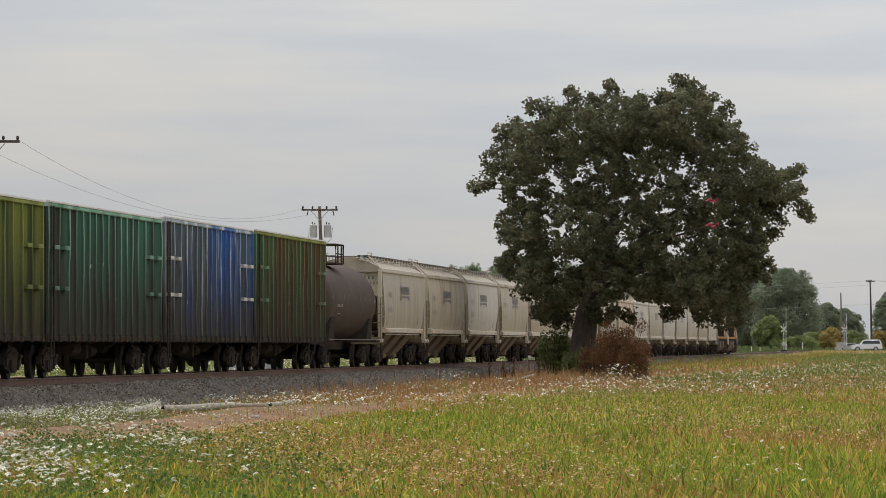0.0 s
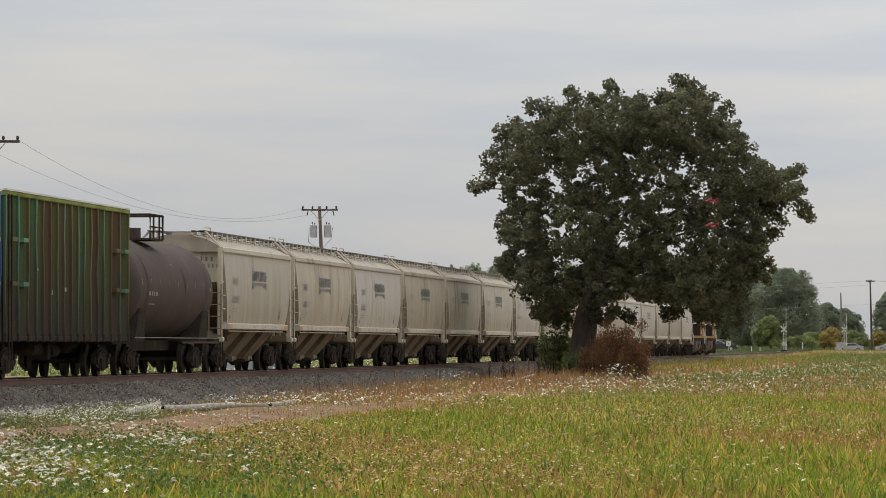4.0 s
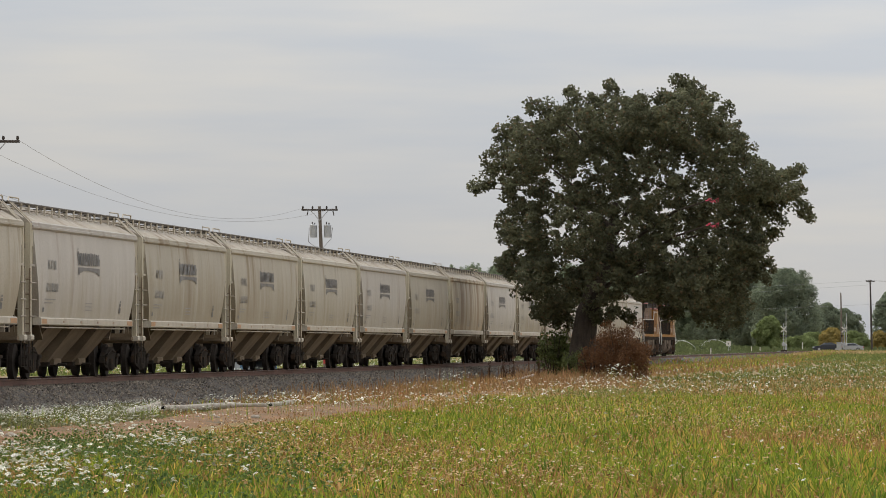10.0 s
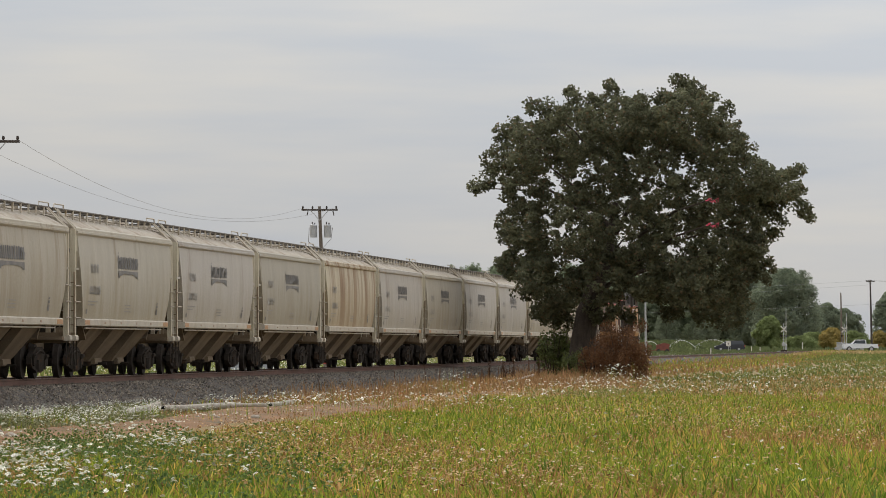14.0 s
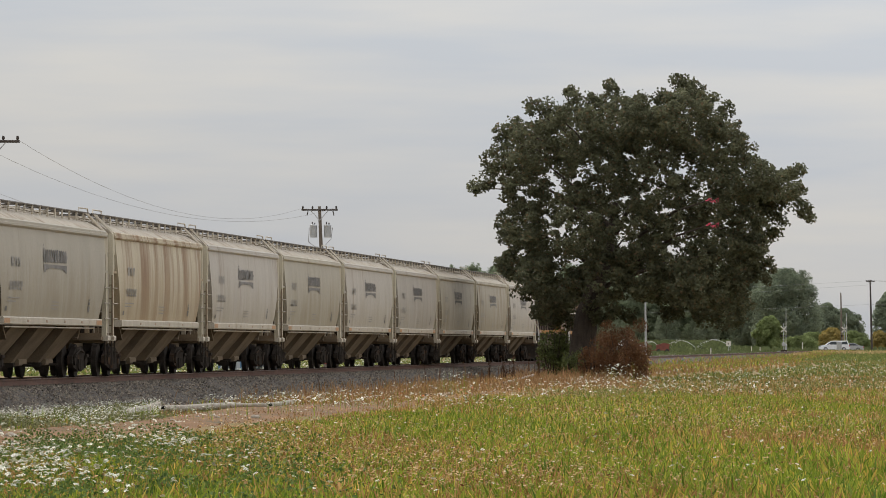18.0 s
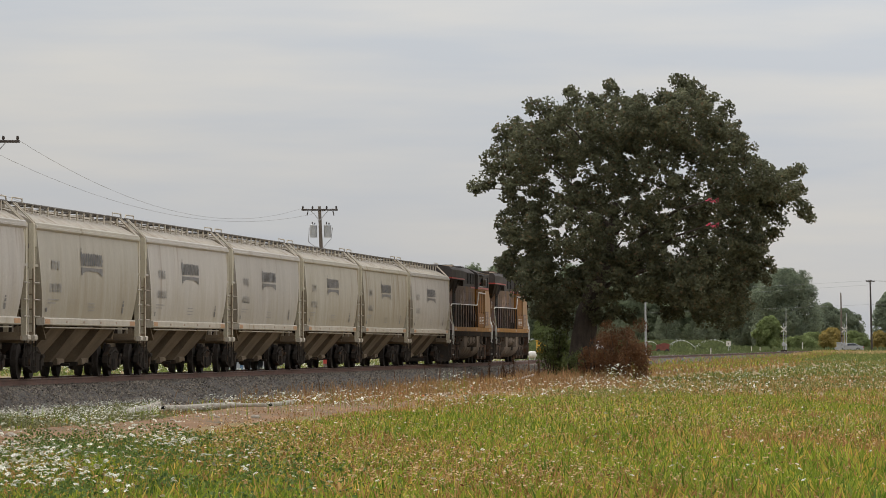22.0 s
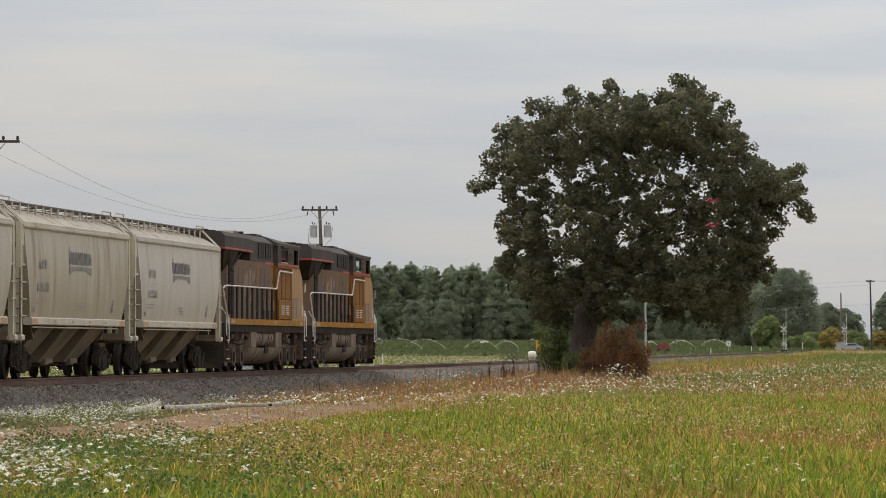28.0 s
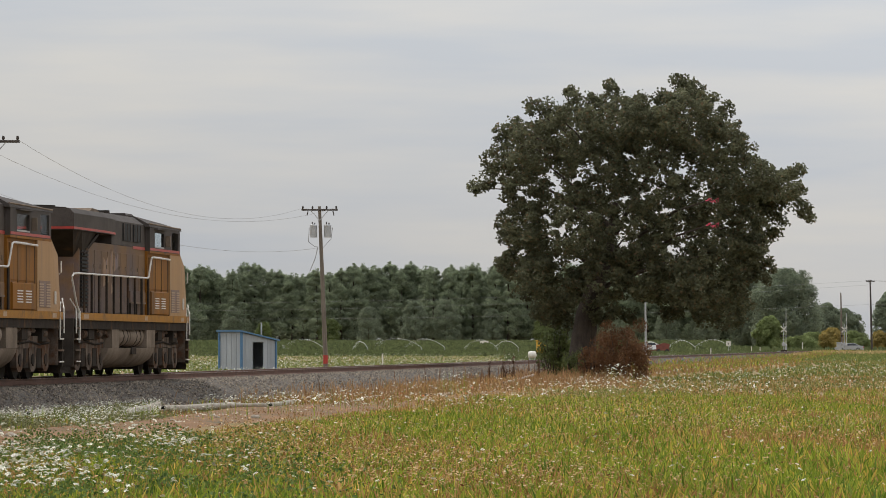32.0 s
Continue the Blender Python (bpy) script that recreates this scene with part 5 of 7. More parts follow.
        pieces("step_edge", [Shape().box(x0 + 0.1, x1 - 0.1, -1.545, -1.53, 0.43 + k * 0.6, 0.46 + k * 0.6) for k in range(2)], M["rail_white"], h, "white step edge")
        coupler(x + w * 0.5, -w, h)
        for y in (-1.53, 1.53):
            part("step_handrail", Shape().tube([(x - w * 0.05, y, 1.20), (x - w * 0.05, y, 1.85), (x + w * 0.30, y * 0.93, 2.12)], 0.022, 6), M["rail_white"], h, "white step handrail")
            part("step_handrail", Shape().tube([(x - w * 0.62, y, 1.05), (x - w * 0.62, y, 1.78), (x - w * 0.28, y * 0.97, 2.02)], 0.022, 6), M["rail_white"], h, "white step handrail")
    for y in (-1.5, 1.5):
        part("handrail", Shape().tube([(1.15, y, 0.95), (1.05, y, 1.75), (0.55, y, 2.15), (0.05, y, 2.62), (0.02, y, 2.72), (0.30, y, 2.80), (1.0, y, 2.82), (12.8, y, 2.84), (12.95, y, 2.88), (13.2, y * 1.03, 3.42), (13.4, y * 1.03, 3.46), (16.7, y * 1.03, 3.44)], 0.028, 6), M["rail_white"], h, "white tubular handrail")
        pieces("stanchion", [Shape().tube([(1.9 + i * 1.22, y, 1.60), (1.9 + i * 1.22, y, 2.82)], 0.036, 5) for i in range(10)], M["steel_dark"], h)
    # roof gear
    part("headlight_housing", Shape().box(18.6, 18.95, -0.35, 0.35, 4.50, 4.70, 0.03), grey, h)
    part("air_conditioner", Shape().box(14.2, 15.6, -0.62, 0.62, 4.64, 4.78, 0.05), grey, h)
    part("horn", Shape().box(13.2, 13.5, -0.25, 0.25, 4.64, 4.84).tube([(13.5, 0.1, 4.80), (14.0, 0.1, 4.80)], 0.06).tube([(13.5, -0.12, 4.80), (13.9, -0.12, 4.80)], 0.05), M["steel_dark"], h)
    part("antenna_dome", Shape().tube([(16.6, 0, 4.6), (16.6, 0, 4.74), (16.6, 0, 4.76)], [0.35, 0.32, 0.1], 12), grey, h, "", 40)
    for x in (3.95, L - 4.6):
        loco_truck(x, h)
    return h


TRAIN = []   # each car and its distance from the first hopper's near coupling face


def build_train():
    s0 = -17.6
    t = build_tank()
    TRAIN.append((t, s0))
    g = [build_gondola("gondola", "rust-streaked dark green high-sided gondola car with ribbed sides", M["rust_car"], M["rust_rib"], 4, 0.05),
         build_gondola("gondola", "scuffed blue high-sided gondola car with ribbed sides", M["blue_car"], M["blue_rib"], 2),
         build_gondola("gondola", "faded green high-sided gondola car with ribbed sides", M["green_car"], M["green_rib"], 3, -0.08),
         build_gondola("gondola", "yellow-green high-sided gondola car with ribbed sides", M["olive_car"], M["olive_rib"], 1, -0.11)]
    for k, ob in enumerate(g):
        TRAIN.append((ob, s0 - 19.7 * (k + 1)))
    first = build_hopper("hopper_car", "pale grey covered hopper car with dark emblem and side lettering", M["hopper"])
    TRAIN.append((first, 0.0))
    greyer = build_hopper("hopper_car", "chalky grey covered hopper car with dark emblem and side lettering", M["hopper_grey"])
    stained = build_hopper("hopper_car", "brown-stained grey covered hopper car with dark emblem and side lettering", M["hopper_stained"])
    order = [first, stained, greyer, stained, stained, first, greyer, first, None, greyer, first, greyer, greyer, first, stained, greyer]
    used = {first}
    for i in range(1, 16):
        if i == 8:
            ob = build_hopper("hopper_car", "rust-streaked cream covered hopper car without emblem", M["hopper_white"], False, False)
        else:
            ob = copy_thing(order[i], Matrix()) if order[i] in used else order[i]
            used.add(order[i])
        TRAIN.append((ob, PITCH * i))
    loco = build_loco()
    TRAIN.append((loco, PITCH * 16))
    TRAIN.append((copy_thing(loco, Matrix()), PITCH * 16 + LOCO))


build_train()
# ---------------------------------------------------------------- the oak
def build_oak():
    base = Vector((6.58, 243.0, 0.0))
    t = thing("oak_tree", "broad dark green oak tree standing alone beside the railway", "tree", m=Matrix.Translation(base))
    rng = np.random.default_rng(11)
    # the crown's masses: across, height and radius, in metres from the foot of the trunk
    high = [(4.9, 12.5, 1.7), (1.7, 12.4, 1.6), (-0.7, 11.9, 1.6), (-2.8, 11.2, 1.4), (6.7, 11.2, 1.6), (8.3, 9.5, 1.3), (3.2, 11.9, 1.7),
            (-3.9, 10.4, 0.8), (-4.6, 9.5, 0.42), (-5.1, 9.25, 0.28), (9.4, 9.2, 0.9), (10.5, 8.2, 0.42), (10.85, 7.95, 0.26), (10.0, 10.0, 0.36), (9.8, 9.6, 0.4), (9.0, 8.5, 0.85), (8.7, 8.9, 0.8), (9.9, 8.9, 0.5)]
    middle = [(-3.1, 9.1, 1.3), (-3.2, 7.4, 1.15), (0.3, 9.9, 1.75), (3.2, 9.4, 1.65), (5.9, 8.8, 1.5), (8.0, 7.5, 1.1), (-3.0, 6.2, 1.2), (-0.5, 7.4, 1.9), (2.1, 6.9, 1.9), (4.8, 6.4, 1.9), (7.2, 5.8, 1.7), (9.0, 7.6, 0.8)]
    low = [(-2.7, 4.9, 1.1), (-1.4, 4.3, 1.3), (0.8, 4.8, 1.45), (2.9, 4.9, 1.3), (5.1, 4.4, 1.4), (6.9, 4.0, 1.2), (-1.0, 3.2, 0.8), (0.9, 3.4, 0.75), (6.6, 2.95, 0.45), (7.3, 3.0, 0.4), (-1.9, 3.3, 0.55), (8.3, 5.3, 0.75),
           (7.5, 3.7, 0.65), (2.0, 3.1, 0.5), (4.3, 3.5, 0.6), (8.1, 6.3, 1.0), (5.9, 3.3, 0.6), (-3.4, 5.6, 0.6)]
    # sprigs that stand out of the crown's top
    sprigs = [(-0.5, 13.85, 0.20), (-0.45, 13.4, 0.28), (1.4, 13.9, 0.42), (2.9, 13.6, 0.3), (4.45, 14.2, 0.36), (5.5, 14.1, 0.42), (5.0, 13.8, 0.5), (6.0, 13.5, 0.4), (6.9, 12.9, 0.42), (-2.3, 12.9, 0.42), (-1.6, 12.9, 0.4), (-3.9, 11.7, 0.42), (-3.2, 12.1, 0.4), (0.4, 13.2, 0.4), (3.6, 13.4, 0.4)]
    trunk = Shape().tube([(-0.15, 0, -0.1), (-0.1, 0, 0.35), (0.0, 0, 1.2), (0.1, 0, 2.2), (0.25, 0, 3.2), (0.6, 0, 4.4), (1.2, 0.1, 6.0), (1.6, 0.1, 8.5)],
                         [0.98, 0.76, 0.64, 0.58, 0.54, 0.44, 0.30, 0.12], 14)
    part("trunk", trunk, M["bark"], t, "thick furrowed trunk", 50)
    # two twigs reach out of the near side of the crown
    for z in (8.45, 7.30):
        part("limb", Shape().tube([(2.6, -1.5, z - 1.6), (4.2, -3.8, z - 0.5), (5.6, -5.68, z - 0.04), (6.1, -5.72, z + 0.02)], [0.09, 0.06, 0.025, 0.012], 6), M["bark"], t, "", 50)
    k = 0
    for x, z, r in high + middle + low + sprigs:
        layers = [0.0] if r < 0.95 else [-0.8, 0.65]
        for ly in layers:
            deep = 4.4 * math.sqrt(max(0.05, 1 - ((x - 3.0) / 8.2) ** 2)) * ly + (rng.uniform(-2.2, 2.2) if r < 0.95 else rng.uniform(-0.7, 0.7))
            if x < -1.5 and deep > 1.5:
                deep = 1.5
            rr = r * (1.0 if abs(ly) < 0.7 else 0.88)
            xx = x + (3.0 - x) * 0.09 * abs(ly)
            zz = z + (7.5 - z) * 0.07 * abs(ly)
            # each mass is a spray of twigs: small tight tufts with air between them
            tufts = int((28 if (x, z, r) in middle else 36) * rr * rr) + 8
            c = in_ball(rng, tufts, 0.5) * rr * 1.06 * np.array([1.0, 1.0, 0.92]) + np.array([xx, deep, zz])
            per = 40 if r > 0.5 else 22
            size = np.repeat(rng.uniform(0.16, 0.37, tufts), per)[:, None]
            pts = np.repeat(c, per, axis=0) + in_ball(rng, tufts * per) * size * np.array([1.0, 1.0, 0.85])
            part("leaf_clump", leaf_mesh("leaf_clump", pts, 0.165, M["leaf_oak"], rng, 0.1), None, t)["kind"] = "stuff"
            if (k % 7 == 0 and r > 0.5 and z > 5) or (r < 0.5 and z > 7 and x < 9):
                q = min(1.0, max(0.25, (zz - 2.0) / 9.0))
                root = Vector((0.1 + 1.5 * q, 0.05, 2.0 + 5.0 * q))
                tip = Vector((xx, deep, zz))
                if r < 0.5:
                    root = tip.lerp(Vector((3.0, deep * 0.6, 8.5)), 0.35)
                mid = root.lerp(tip, 0.5) + Vector((0, 0, 0.35 if r > 0.5 else 0.05))
                part("limb", Shape().tube([root, root.lerp(mid, 0.5) + Vector((0, 0, 0.06)), mid, tip], [0.13, 0.10, 0.06, 0.02] if r > 0.5 else [0.05, 0.04, 0.03, 0.012], 7), M["bark"], t, "", 50)
            k += 1
    return t


def build_bush(name, label, x, y, wide, high, material, seed, leaf=0.08, count=9000):
    rng = np.random.default_rng(seed)
    t = thing(name, label, "bush", m=Matrix.Translation((x, y, land(x, y))))
    st = Shape()
    for i in range(14):
        a = rng.uniform(0, 6.28)
        st.tube([(0.1 * math.cos(a), 0.1 * math.sin(a), -0.05), (wide * 0.22 * math.cos(a), wide * 0.22 * math.sin(a), high * 0.45), (wide * 0.36 * math.cos(a), wide * 0.36 * math.sin(a), high * rng.uniform(0.6, 0.9))], [0.03, 0.02, 0.008], 5)
    part("stem", st, M["bark"], t)
    n = 70
    c = in_ball(rng, n, 0.3) * np.array([wide * 0.43, wide * 0.4, high * 0.44]) + np.array([0, 0, high * 0.47])
    c *= 1 + 0.13 * rng.normal(size=(n, 1))
    c[:, 0] += 0.1 * wide * (1 - c[:, 2] / high)
    per = count // n
    pts = np.repeat(c, per, axis=0) + in_ball(rng, n * per) * np.array([wide * 0.12, wide * 0.12, high * 0.12])
    pts[:, 2] = np.abs(pts[:, 2])
    part("leaves", leaf_mesh("leaves", pts, leaf, material, rng), None, t)["kind"] = "stuff"
    return t


# ---------------------------------------------------------------- grasses and flowers
def patchy(x, y, s=1.0, o=0.0):
    return (np.sin(x * 0.9 * s + 1.3 * np.sin(y * 0.23 * s + o) + o) * np.sin(y * 0.17 * s + 1.7 * np.sin(x * 0.41 * s) + 2.0 * o)
            + 0.6 * np.sin(x * 2.3 * s + y * 0.31 * s + 3 * o)) / 1.6


def spread_points(rng, n, y0, y1, power=1.0):
    """Places on the field within a wedge that widens with the distance."""
    y = y0 + (y1 - y0) * rng.uniform(0, 1, n) ** power
    x = rng.uniform(-1, 1, n) * (y * 0.0905 + 0.8)
    return x, y, x * math.cos(TURN) - y * math.sin(TURN) + ACROSS


def blades(name, x, y, z, high, wide, rng, material, label, lean=0.35, tall=False):
    n = len(x)
    a = rng.uniform(0, 6.2832, n)
    sx, sy = np.cos(a) * wide * 0.5, np.sin(a) * wide * 0.15
    b = rng.uniform(0, 6.2832, n)
    l = high * lean * rng.uniform(0.1, 1.0, n)
    dx, dy = np.cos(b) * l, np.sin(b) * l
    p = np.stack([x, y, z], axis=1)
    w = np.stack([sx, sy, np.zeros(n)], axis=1)
    m = np.stack([x + dx * 0.3, y + dy * 0.3, z + high * 0.58], axis=1)
    tip = np.stack([x + dx, y + dy, z + high * (1 - 0.3 * (l / np.maximum(high, 1e-3)) ** 2)], axis=1)
    v = np.stack([p - w, p + w, m + w * 0.8, m - w * 0.8, tip], axis=1).reshape(-1, 3)
    k = np.arange(n)[:, None] * 5
    f = np.concatenate([k + np.array([t]) for t in ((0, 1, 2), (0, 2, 3), (3, 2, 4))], axis=0)
    ob = new(name, bulk(name, v, f, material))
    return tagged(ob, label, "grass", kind="stuff")


def heads(name, x, y, z, r, rng, material, label, category="flowers", florets=6, flat=0.30):
    """Loose domes of small florets."""
    n = len(x)
    k = np.repeat(np.arange(n), florets)
    m = n * florets
    tilt = rng.normal(size=(n, 2)) * 0.26
    a = rng.uniform(0, 6.2832, m)
    d = np.sqrt(rng.uniform(0.02, 1, m)) * 0.8
    u, w = np.cos(a) * d, np.sin(a) * d
    rr = r[k]
    c = np.stack([x[k] + u * rr, y[k] + w * rr, z[k] + rr * (u * tilt[k, 0] + w * tilt[k, 1] - flat * 2 * d * d) + rng.normal(size=m) * rr * 0.10], axis=1)
    s = rr * rng.uniform(0.7, 1.3, m) * (0.25 if florets > 8 else 0.36 if florets > 5 else 0.66)
    ring = []
    for i in range(5):
        b = 6.2832 * i / 5 + a
        q = s * rng.uniform(0.7, 1.2, m)
        ring.append(c + np.stack([np.cos(b) * q, np.sin(b) * q, -q * 0.35 + q * (np.cos(b) * tilt[k, 0] + np.sin(b) * tilt[k, 1])], axis=1))
    v = np.stack([c] + ring, axis=1).reshape(-1, 3)
    g = np.arange(m)[:, None] * 6
    f = np.concatenate([g + np.array([(0, i + 1, (i + 1) % 5 + 1)]) for i in range(5)], axis=0)
    ob = new(name, bulk(name, v, f, material))
    return tagged(ob, label, category, kind="stuff")


def build_field():
    rng = np.random.default_rng(21)
    gx, gy, gh, gw = [], [], [], []
    dx, dy, dh, dw = [], [], [], []
    fx, fy, fz, fr = [], [], [], []
    for n, y0, y1, wide, tall in ((60000, 48, 92, 0.036, 1.2), (64000, 92, 160, 0.036, 1.15), (72000, 160, 300, 0.036, 1.0), (60000, 300, 560, 0.06, 1.2)):
        x, y, q = spread_points(rng, n // 8, y0, y1)
        x = np.repeat(x, 8) + rng.normal(size=n // 8 * 8) * 0.045
        y = np.repeat(y, 8) + rng.normal(size=n // 8 * 8) * 0.10
        n = len(x)
        q = off_track(x, y)
        p = patchy(x, y, 0.8)
        p2 = patchy(x, y, 0.35, 2.1)
        u = rng.uniform(0, 1, n)
        path = (q > 6.9) & (q < 9.7) & (y < 124 + 20 * p)
        keep = (q > 2.6) & (~path | (u < 0.05))
        near_track = (q < 10.2)
        keep &= ~near_track | (u < np.where(y < 150, 0.13, 0.7))
        keep &= ~((q < 4.5) & (rng.uniform(0, 1, n) < 0.6))
        tuft = np.repeat(rng.uniform(-0.3, 0.3, n // 8), 8)
        dryness = np.where((y > 280) & (q > 12), 0.14, 0.41) + 0.46 * p2 + 0.30 * p + tuft + np.where(near_track, 0.42, 0.0) + np.where((y > 112) & (y < 250) & (q < 11.5), 0.32 + 0.2 * p, 0.0) + np.where((y > 320) & (y < 440) & (q < 12), 0.5, 0.0)
        dry = rng.uniform(0, 1, n) < dryness
        h = rng.uniform(0.55, 1.15, n)
        g = keep & ~dry
        d = keep & dry
        gx.append(x[g]); gy.append(y[g]); gh.append((0.25 + 0.09 * p[g]) * h[g] * tall * np.where(y[g] < 140, np.interp(q[g], [9.5, 14], [0.35, 1.0]), 1.0)); gw.append(wide * rng.uniform(0.6, 1.3, g.sum()))
        hd = np.where((q[d] < 6.5) & (y[d] > 190), 0.45, 0.24)
        dx.append(x[d]); dy.append(y[d]); dh.append(hd * h[d] * tall * np.where(y[d] < 140, np.interp(q[d], [9.5, 14], [0.5, 1.0]), 1.0)); dw.append(wide * 0.75 * rng.uniform(0.6, 1.3, d.sum()))
    gx, gy, gh, gw = (np.concatenate(a) for a in (gx, gy, gh, gw))
    dx, dy, dh, dw = (np.concatenate(a) for a in (dx, dy, dh, dw))
    far = gy + 20 * patchy(gx, gy, 0.5, 0.9) > 175
    blades("grass", gx[~far], gy[~far], np.zeros((~far).sum()) - 0.03, gh[~far], gw[~far], rng, M["grass"], "long green grass and leaves of the field", 0.6)
    blades("grass", gx[far], gy[far], np.zeros(far.sum()) - 0.03, gh[far], gw[far] * 1.2, rng, M["meadow"], "dull green weeds and grass further off in the field", 1.0)
    blades("dry_grass", dx, dy, np.zeros(len(dx)) - 0.03, dh, dw, rng, M["grass_dry"], "dry straw-brown grass of the field", 1.1)

    def flowers(n, y0, y1, q0, q1, r0, r1, h0, h1, patch=None, power=1.0, left=1.0):
        x, y, q = spread_points(rng, n, y0, y1, power)
        ok = (q > q0) & (q < q1) & (x < left * y)
        if patch is not None:
            ok &= patchy(x, y, 0.9, patch) + 0.5 * patchy(x, y, 0.3, patch + 1) > rng.uniform(-0.6, 0.7, n)
        k = ok.sum()
        fx.append(x[ok]); fy.append(y[ok]); fz.append(rng.uniform(h0, h1, k)); fr.append(rng.uniform(r0, r1, k))
    flowers(5200, 48, 92, 9.7, 15.8, 0.016, 0.048, 0.32, 0.52, 0.4, left=-0.048)
    flowers(1300, 48, 86, 10.4, 15.8, 0.014, 0.038, 0.30, 0.48, 0.4, left=-0.027)
    flowers(1300, 48, 64, 9.7, 30, 0.018, 0.045, 0.32, 0.50, 2.4, left=-0.036)
    flowers(600, 60, 100, 9.6, 12.8, 0.014, 0.034, 0.26, 0.48, 1.4)
    flowers(30000, 106, 150, 3.1, 7.4, 0.011, 0.027, 0.10, 0.34, None, left=-0.055)
    flowers(9000, 114, 160, 3.3, 9.4, 0.011, 0.030, 0.10, 0.36, 3.6)
    flowers(6800, 122, 215, 6.2, 13.5, 0.016, 0.050, 0.28, 0.50, 5.0)
    flowers(4300, 165, 330, 9.5, 60, 0.020, 0.050, 0.28, 0.48, 7.0)
    flowers(3000, 260, 540, 5.0, 90, 0.024, 0.06, 0.3, 0.52, 8.0)
    flowers(300, 50, 120, 12, 30, 0.012, 0.034, 0.28, 0.42)
    flowers(8000, 108, 190, 2.2, 4.4, 0.009, 0.020, 0.03, 0.20, 4.0)
    # a denser drift beyond the bush
    n = 800
    y = rng.uniform(150, 250, n)
    x = rng.uniform(0.026, 0.064, n) * y
    ok = patchy(x, y, 0.8, 6.1) > rng.uniform(-0.5, 0.8, n)
    fx.append(x[ok]); fy.append(y[ok]); fz.append(rng.uniform(0.28, 0.48, ok.sum())); fr.append(rng.uniform(0.025, 0.055, ok.sum()))
    # a tall clump beside the dry grass
    cx, cy = rng.normal(size=110) * 0.45 + 0.35, rng.normal(size=110) * 1.2 + 172
    fx.append(cx); fy.append(cy); fz.append(rng.uniform(0.2, 0.9, 110)); fr.append(rng.uniform(0.016, 0.034, 110))
    cx, cy = rng.normal(size=90) * 0.45 + 7.6, rng.normal(size=90) * 1.2 + 224
    fx.append(cx); fy.append(cy); fz.append(rng.uniform(0.25, 0.95, 90)); fr.append(rng.uniform(0.03, 0.06, 90))
    fx, fy, fz, fr = (np.concatenate(a) for a in (fx, fy, fz, fr))
    near = fy < 104
    heads("wild_carrot_flowers", fx[near], fy[near], fz[near], fr[near], rng, M["umbel"], "flat lacy white wild carrot flower heads on thin stems", florets=26, flat=0.16)
    heads("wild_carrot_flowers", fx[~near], fy[~near], fz[~near], fr[~near], rng, M["umbel"], "small white wild carrot flower heads in the field", florets=3, flat=0.6)
    sel = rng.uniform(0, 1, len(fx)) < 0.6
    blades("flower_stems", fx[sel], fy[sel], np.zeros(sel.sum()), fz[sel], np.where(fy[sel] < 100, 0.006, 0.010), rng, M["grass"], "thin green flower stems", 0.05)
    # weeds among the flowers
    n = 5200
    x, y, q = spread_points(rng, n * 4, 106, 154)
    ok = (q > 3.2) & (q < 7.0) & (x < -0.052 * y)
    blades("weeds", x[ok], y[ok], np.zeros(ok.sum()), rng.uniform(0.04, 0.13, ok.sum()), np.full(ok.sum(), 0.03), rng, M["weed"], "low grey-green weeds beside the ballast", 0.9)
    n = 60000
    y = rng.uniform(106, 152, n)
    d = rng.uniform(3.2, 7.2, n)
    x = (d - ACROSS + y * math.sin(TURN)) / math.cos(TURN)
    top = 0.25 * np.clip(1.0 + 1.2 * patchy(x, y, 1.4, 0.7), 0.15, 1.4) * np.interp(x / y, [-0.060, -0.053], [0.66, 0.02])
    c = np.stack([x, y, rng.uniform(0, 1, n) * top], axis=1)
    tagged(new("weeds", leaf_mesh("weeds", c, 0.055, M["weed"], rng)), "feathery grey-green weeds with tiny white flowers", "weeds", kind="stuff")
    # dark leafy herbs between the near flowers
    n = 90000
    x, y, q = spread_points(rng, n, 48, 92)
    ok = (q > 9.6) & (x < -0.034 * y + rng.normal(size=n) * 0.8) & (patchy(x, y, 1.1, 0.5) > rng.uniform(-1.1, 0.4, n))
    c = np.stack([x, y, 0.02 + 0.36 * rng.uniform(0, 1, n) * np.clip(0.7 + 0.5 * patchy(x, y, 2.1, 1.5), 0.2, 1.1)], axis=1)[ok]
    tagged(new("leafy_herbs", leaf_mesh("leafy_herbs", c, 0.05, M["herb"], rng)), "dark green leafy herbs between white flowers", "weeds", kind="stuff")
    # brown seed heads over the grass
    x, y, q = spread_points(rng, 70000, 49, 200)
    ok = (q > 10.2) & ((x > -0.045 * y) | (rng.uniform(0, 1, len(x)) < 0.35)) & (patchy(x, y, 0.6, 3.3) + patchy(x, y, 0.25, 1.0) > rng.uniform(-1.1, 0.9, len(x)))
    heads("seed_heads", x[ok], y[ok], rng.uniform(0.26, 0.48, ok.sum()), rng.uniform(0.010, 0.028, ok.sum()), rng, M["seed"], "brown seed heads over the grass", "seed heads", 2, 0.8)
    # poppies, alone and in a small patch
    px = np.array([-4.6, -3.0, -4.9, -3.3, -1.6, -0.6, 0.55, 0.72, 0.66, 0.85, 6.9, 9.8, -2.0, -1.2, 2.6, 0.9])
    py = np.array([90.0, 118.0, 96.0, 130.0, 136.0, 150.0, 158.0, 160.0, 157.0, 161.0, 230.0, 210.0, 140.0, 146.0, 175.0, 157.5])
    heads("poppies", px, py, rng.uniform(0.26, 0.46, 16), np.full(16, 0.06), rng, M["poppy"], "orange-red poppies in the grass", florets=9, flat=0.6)
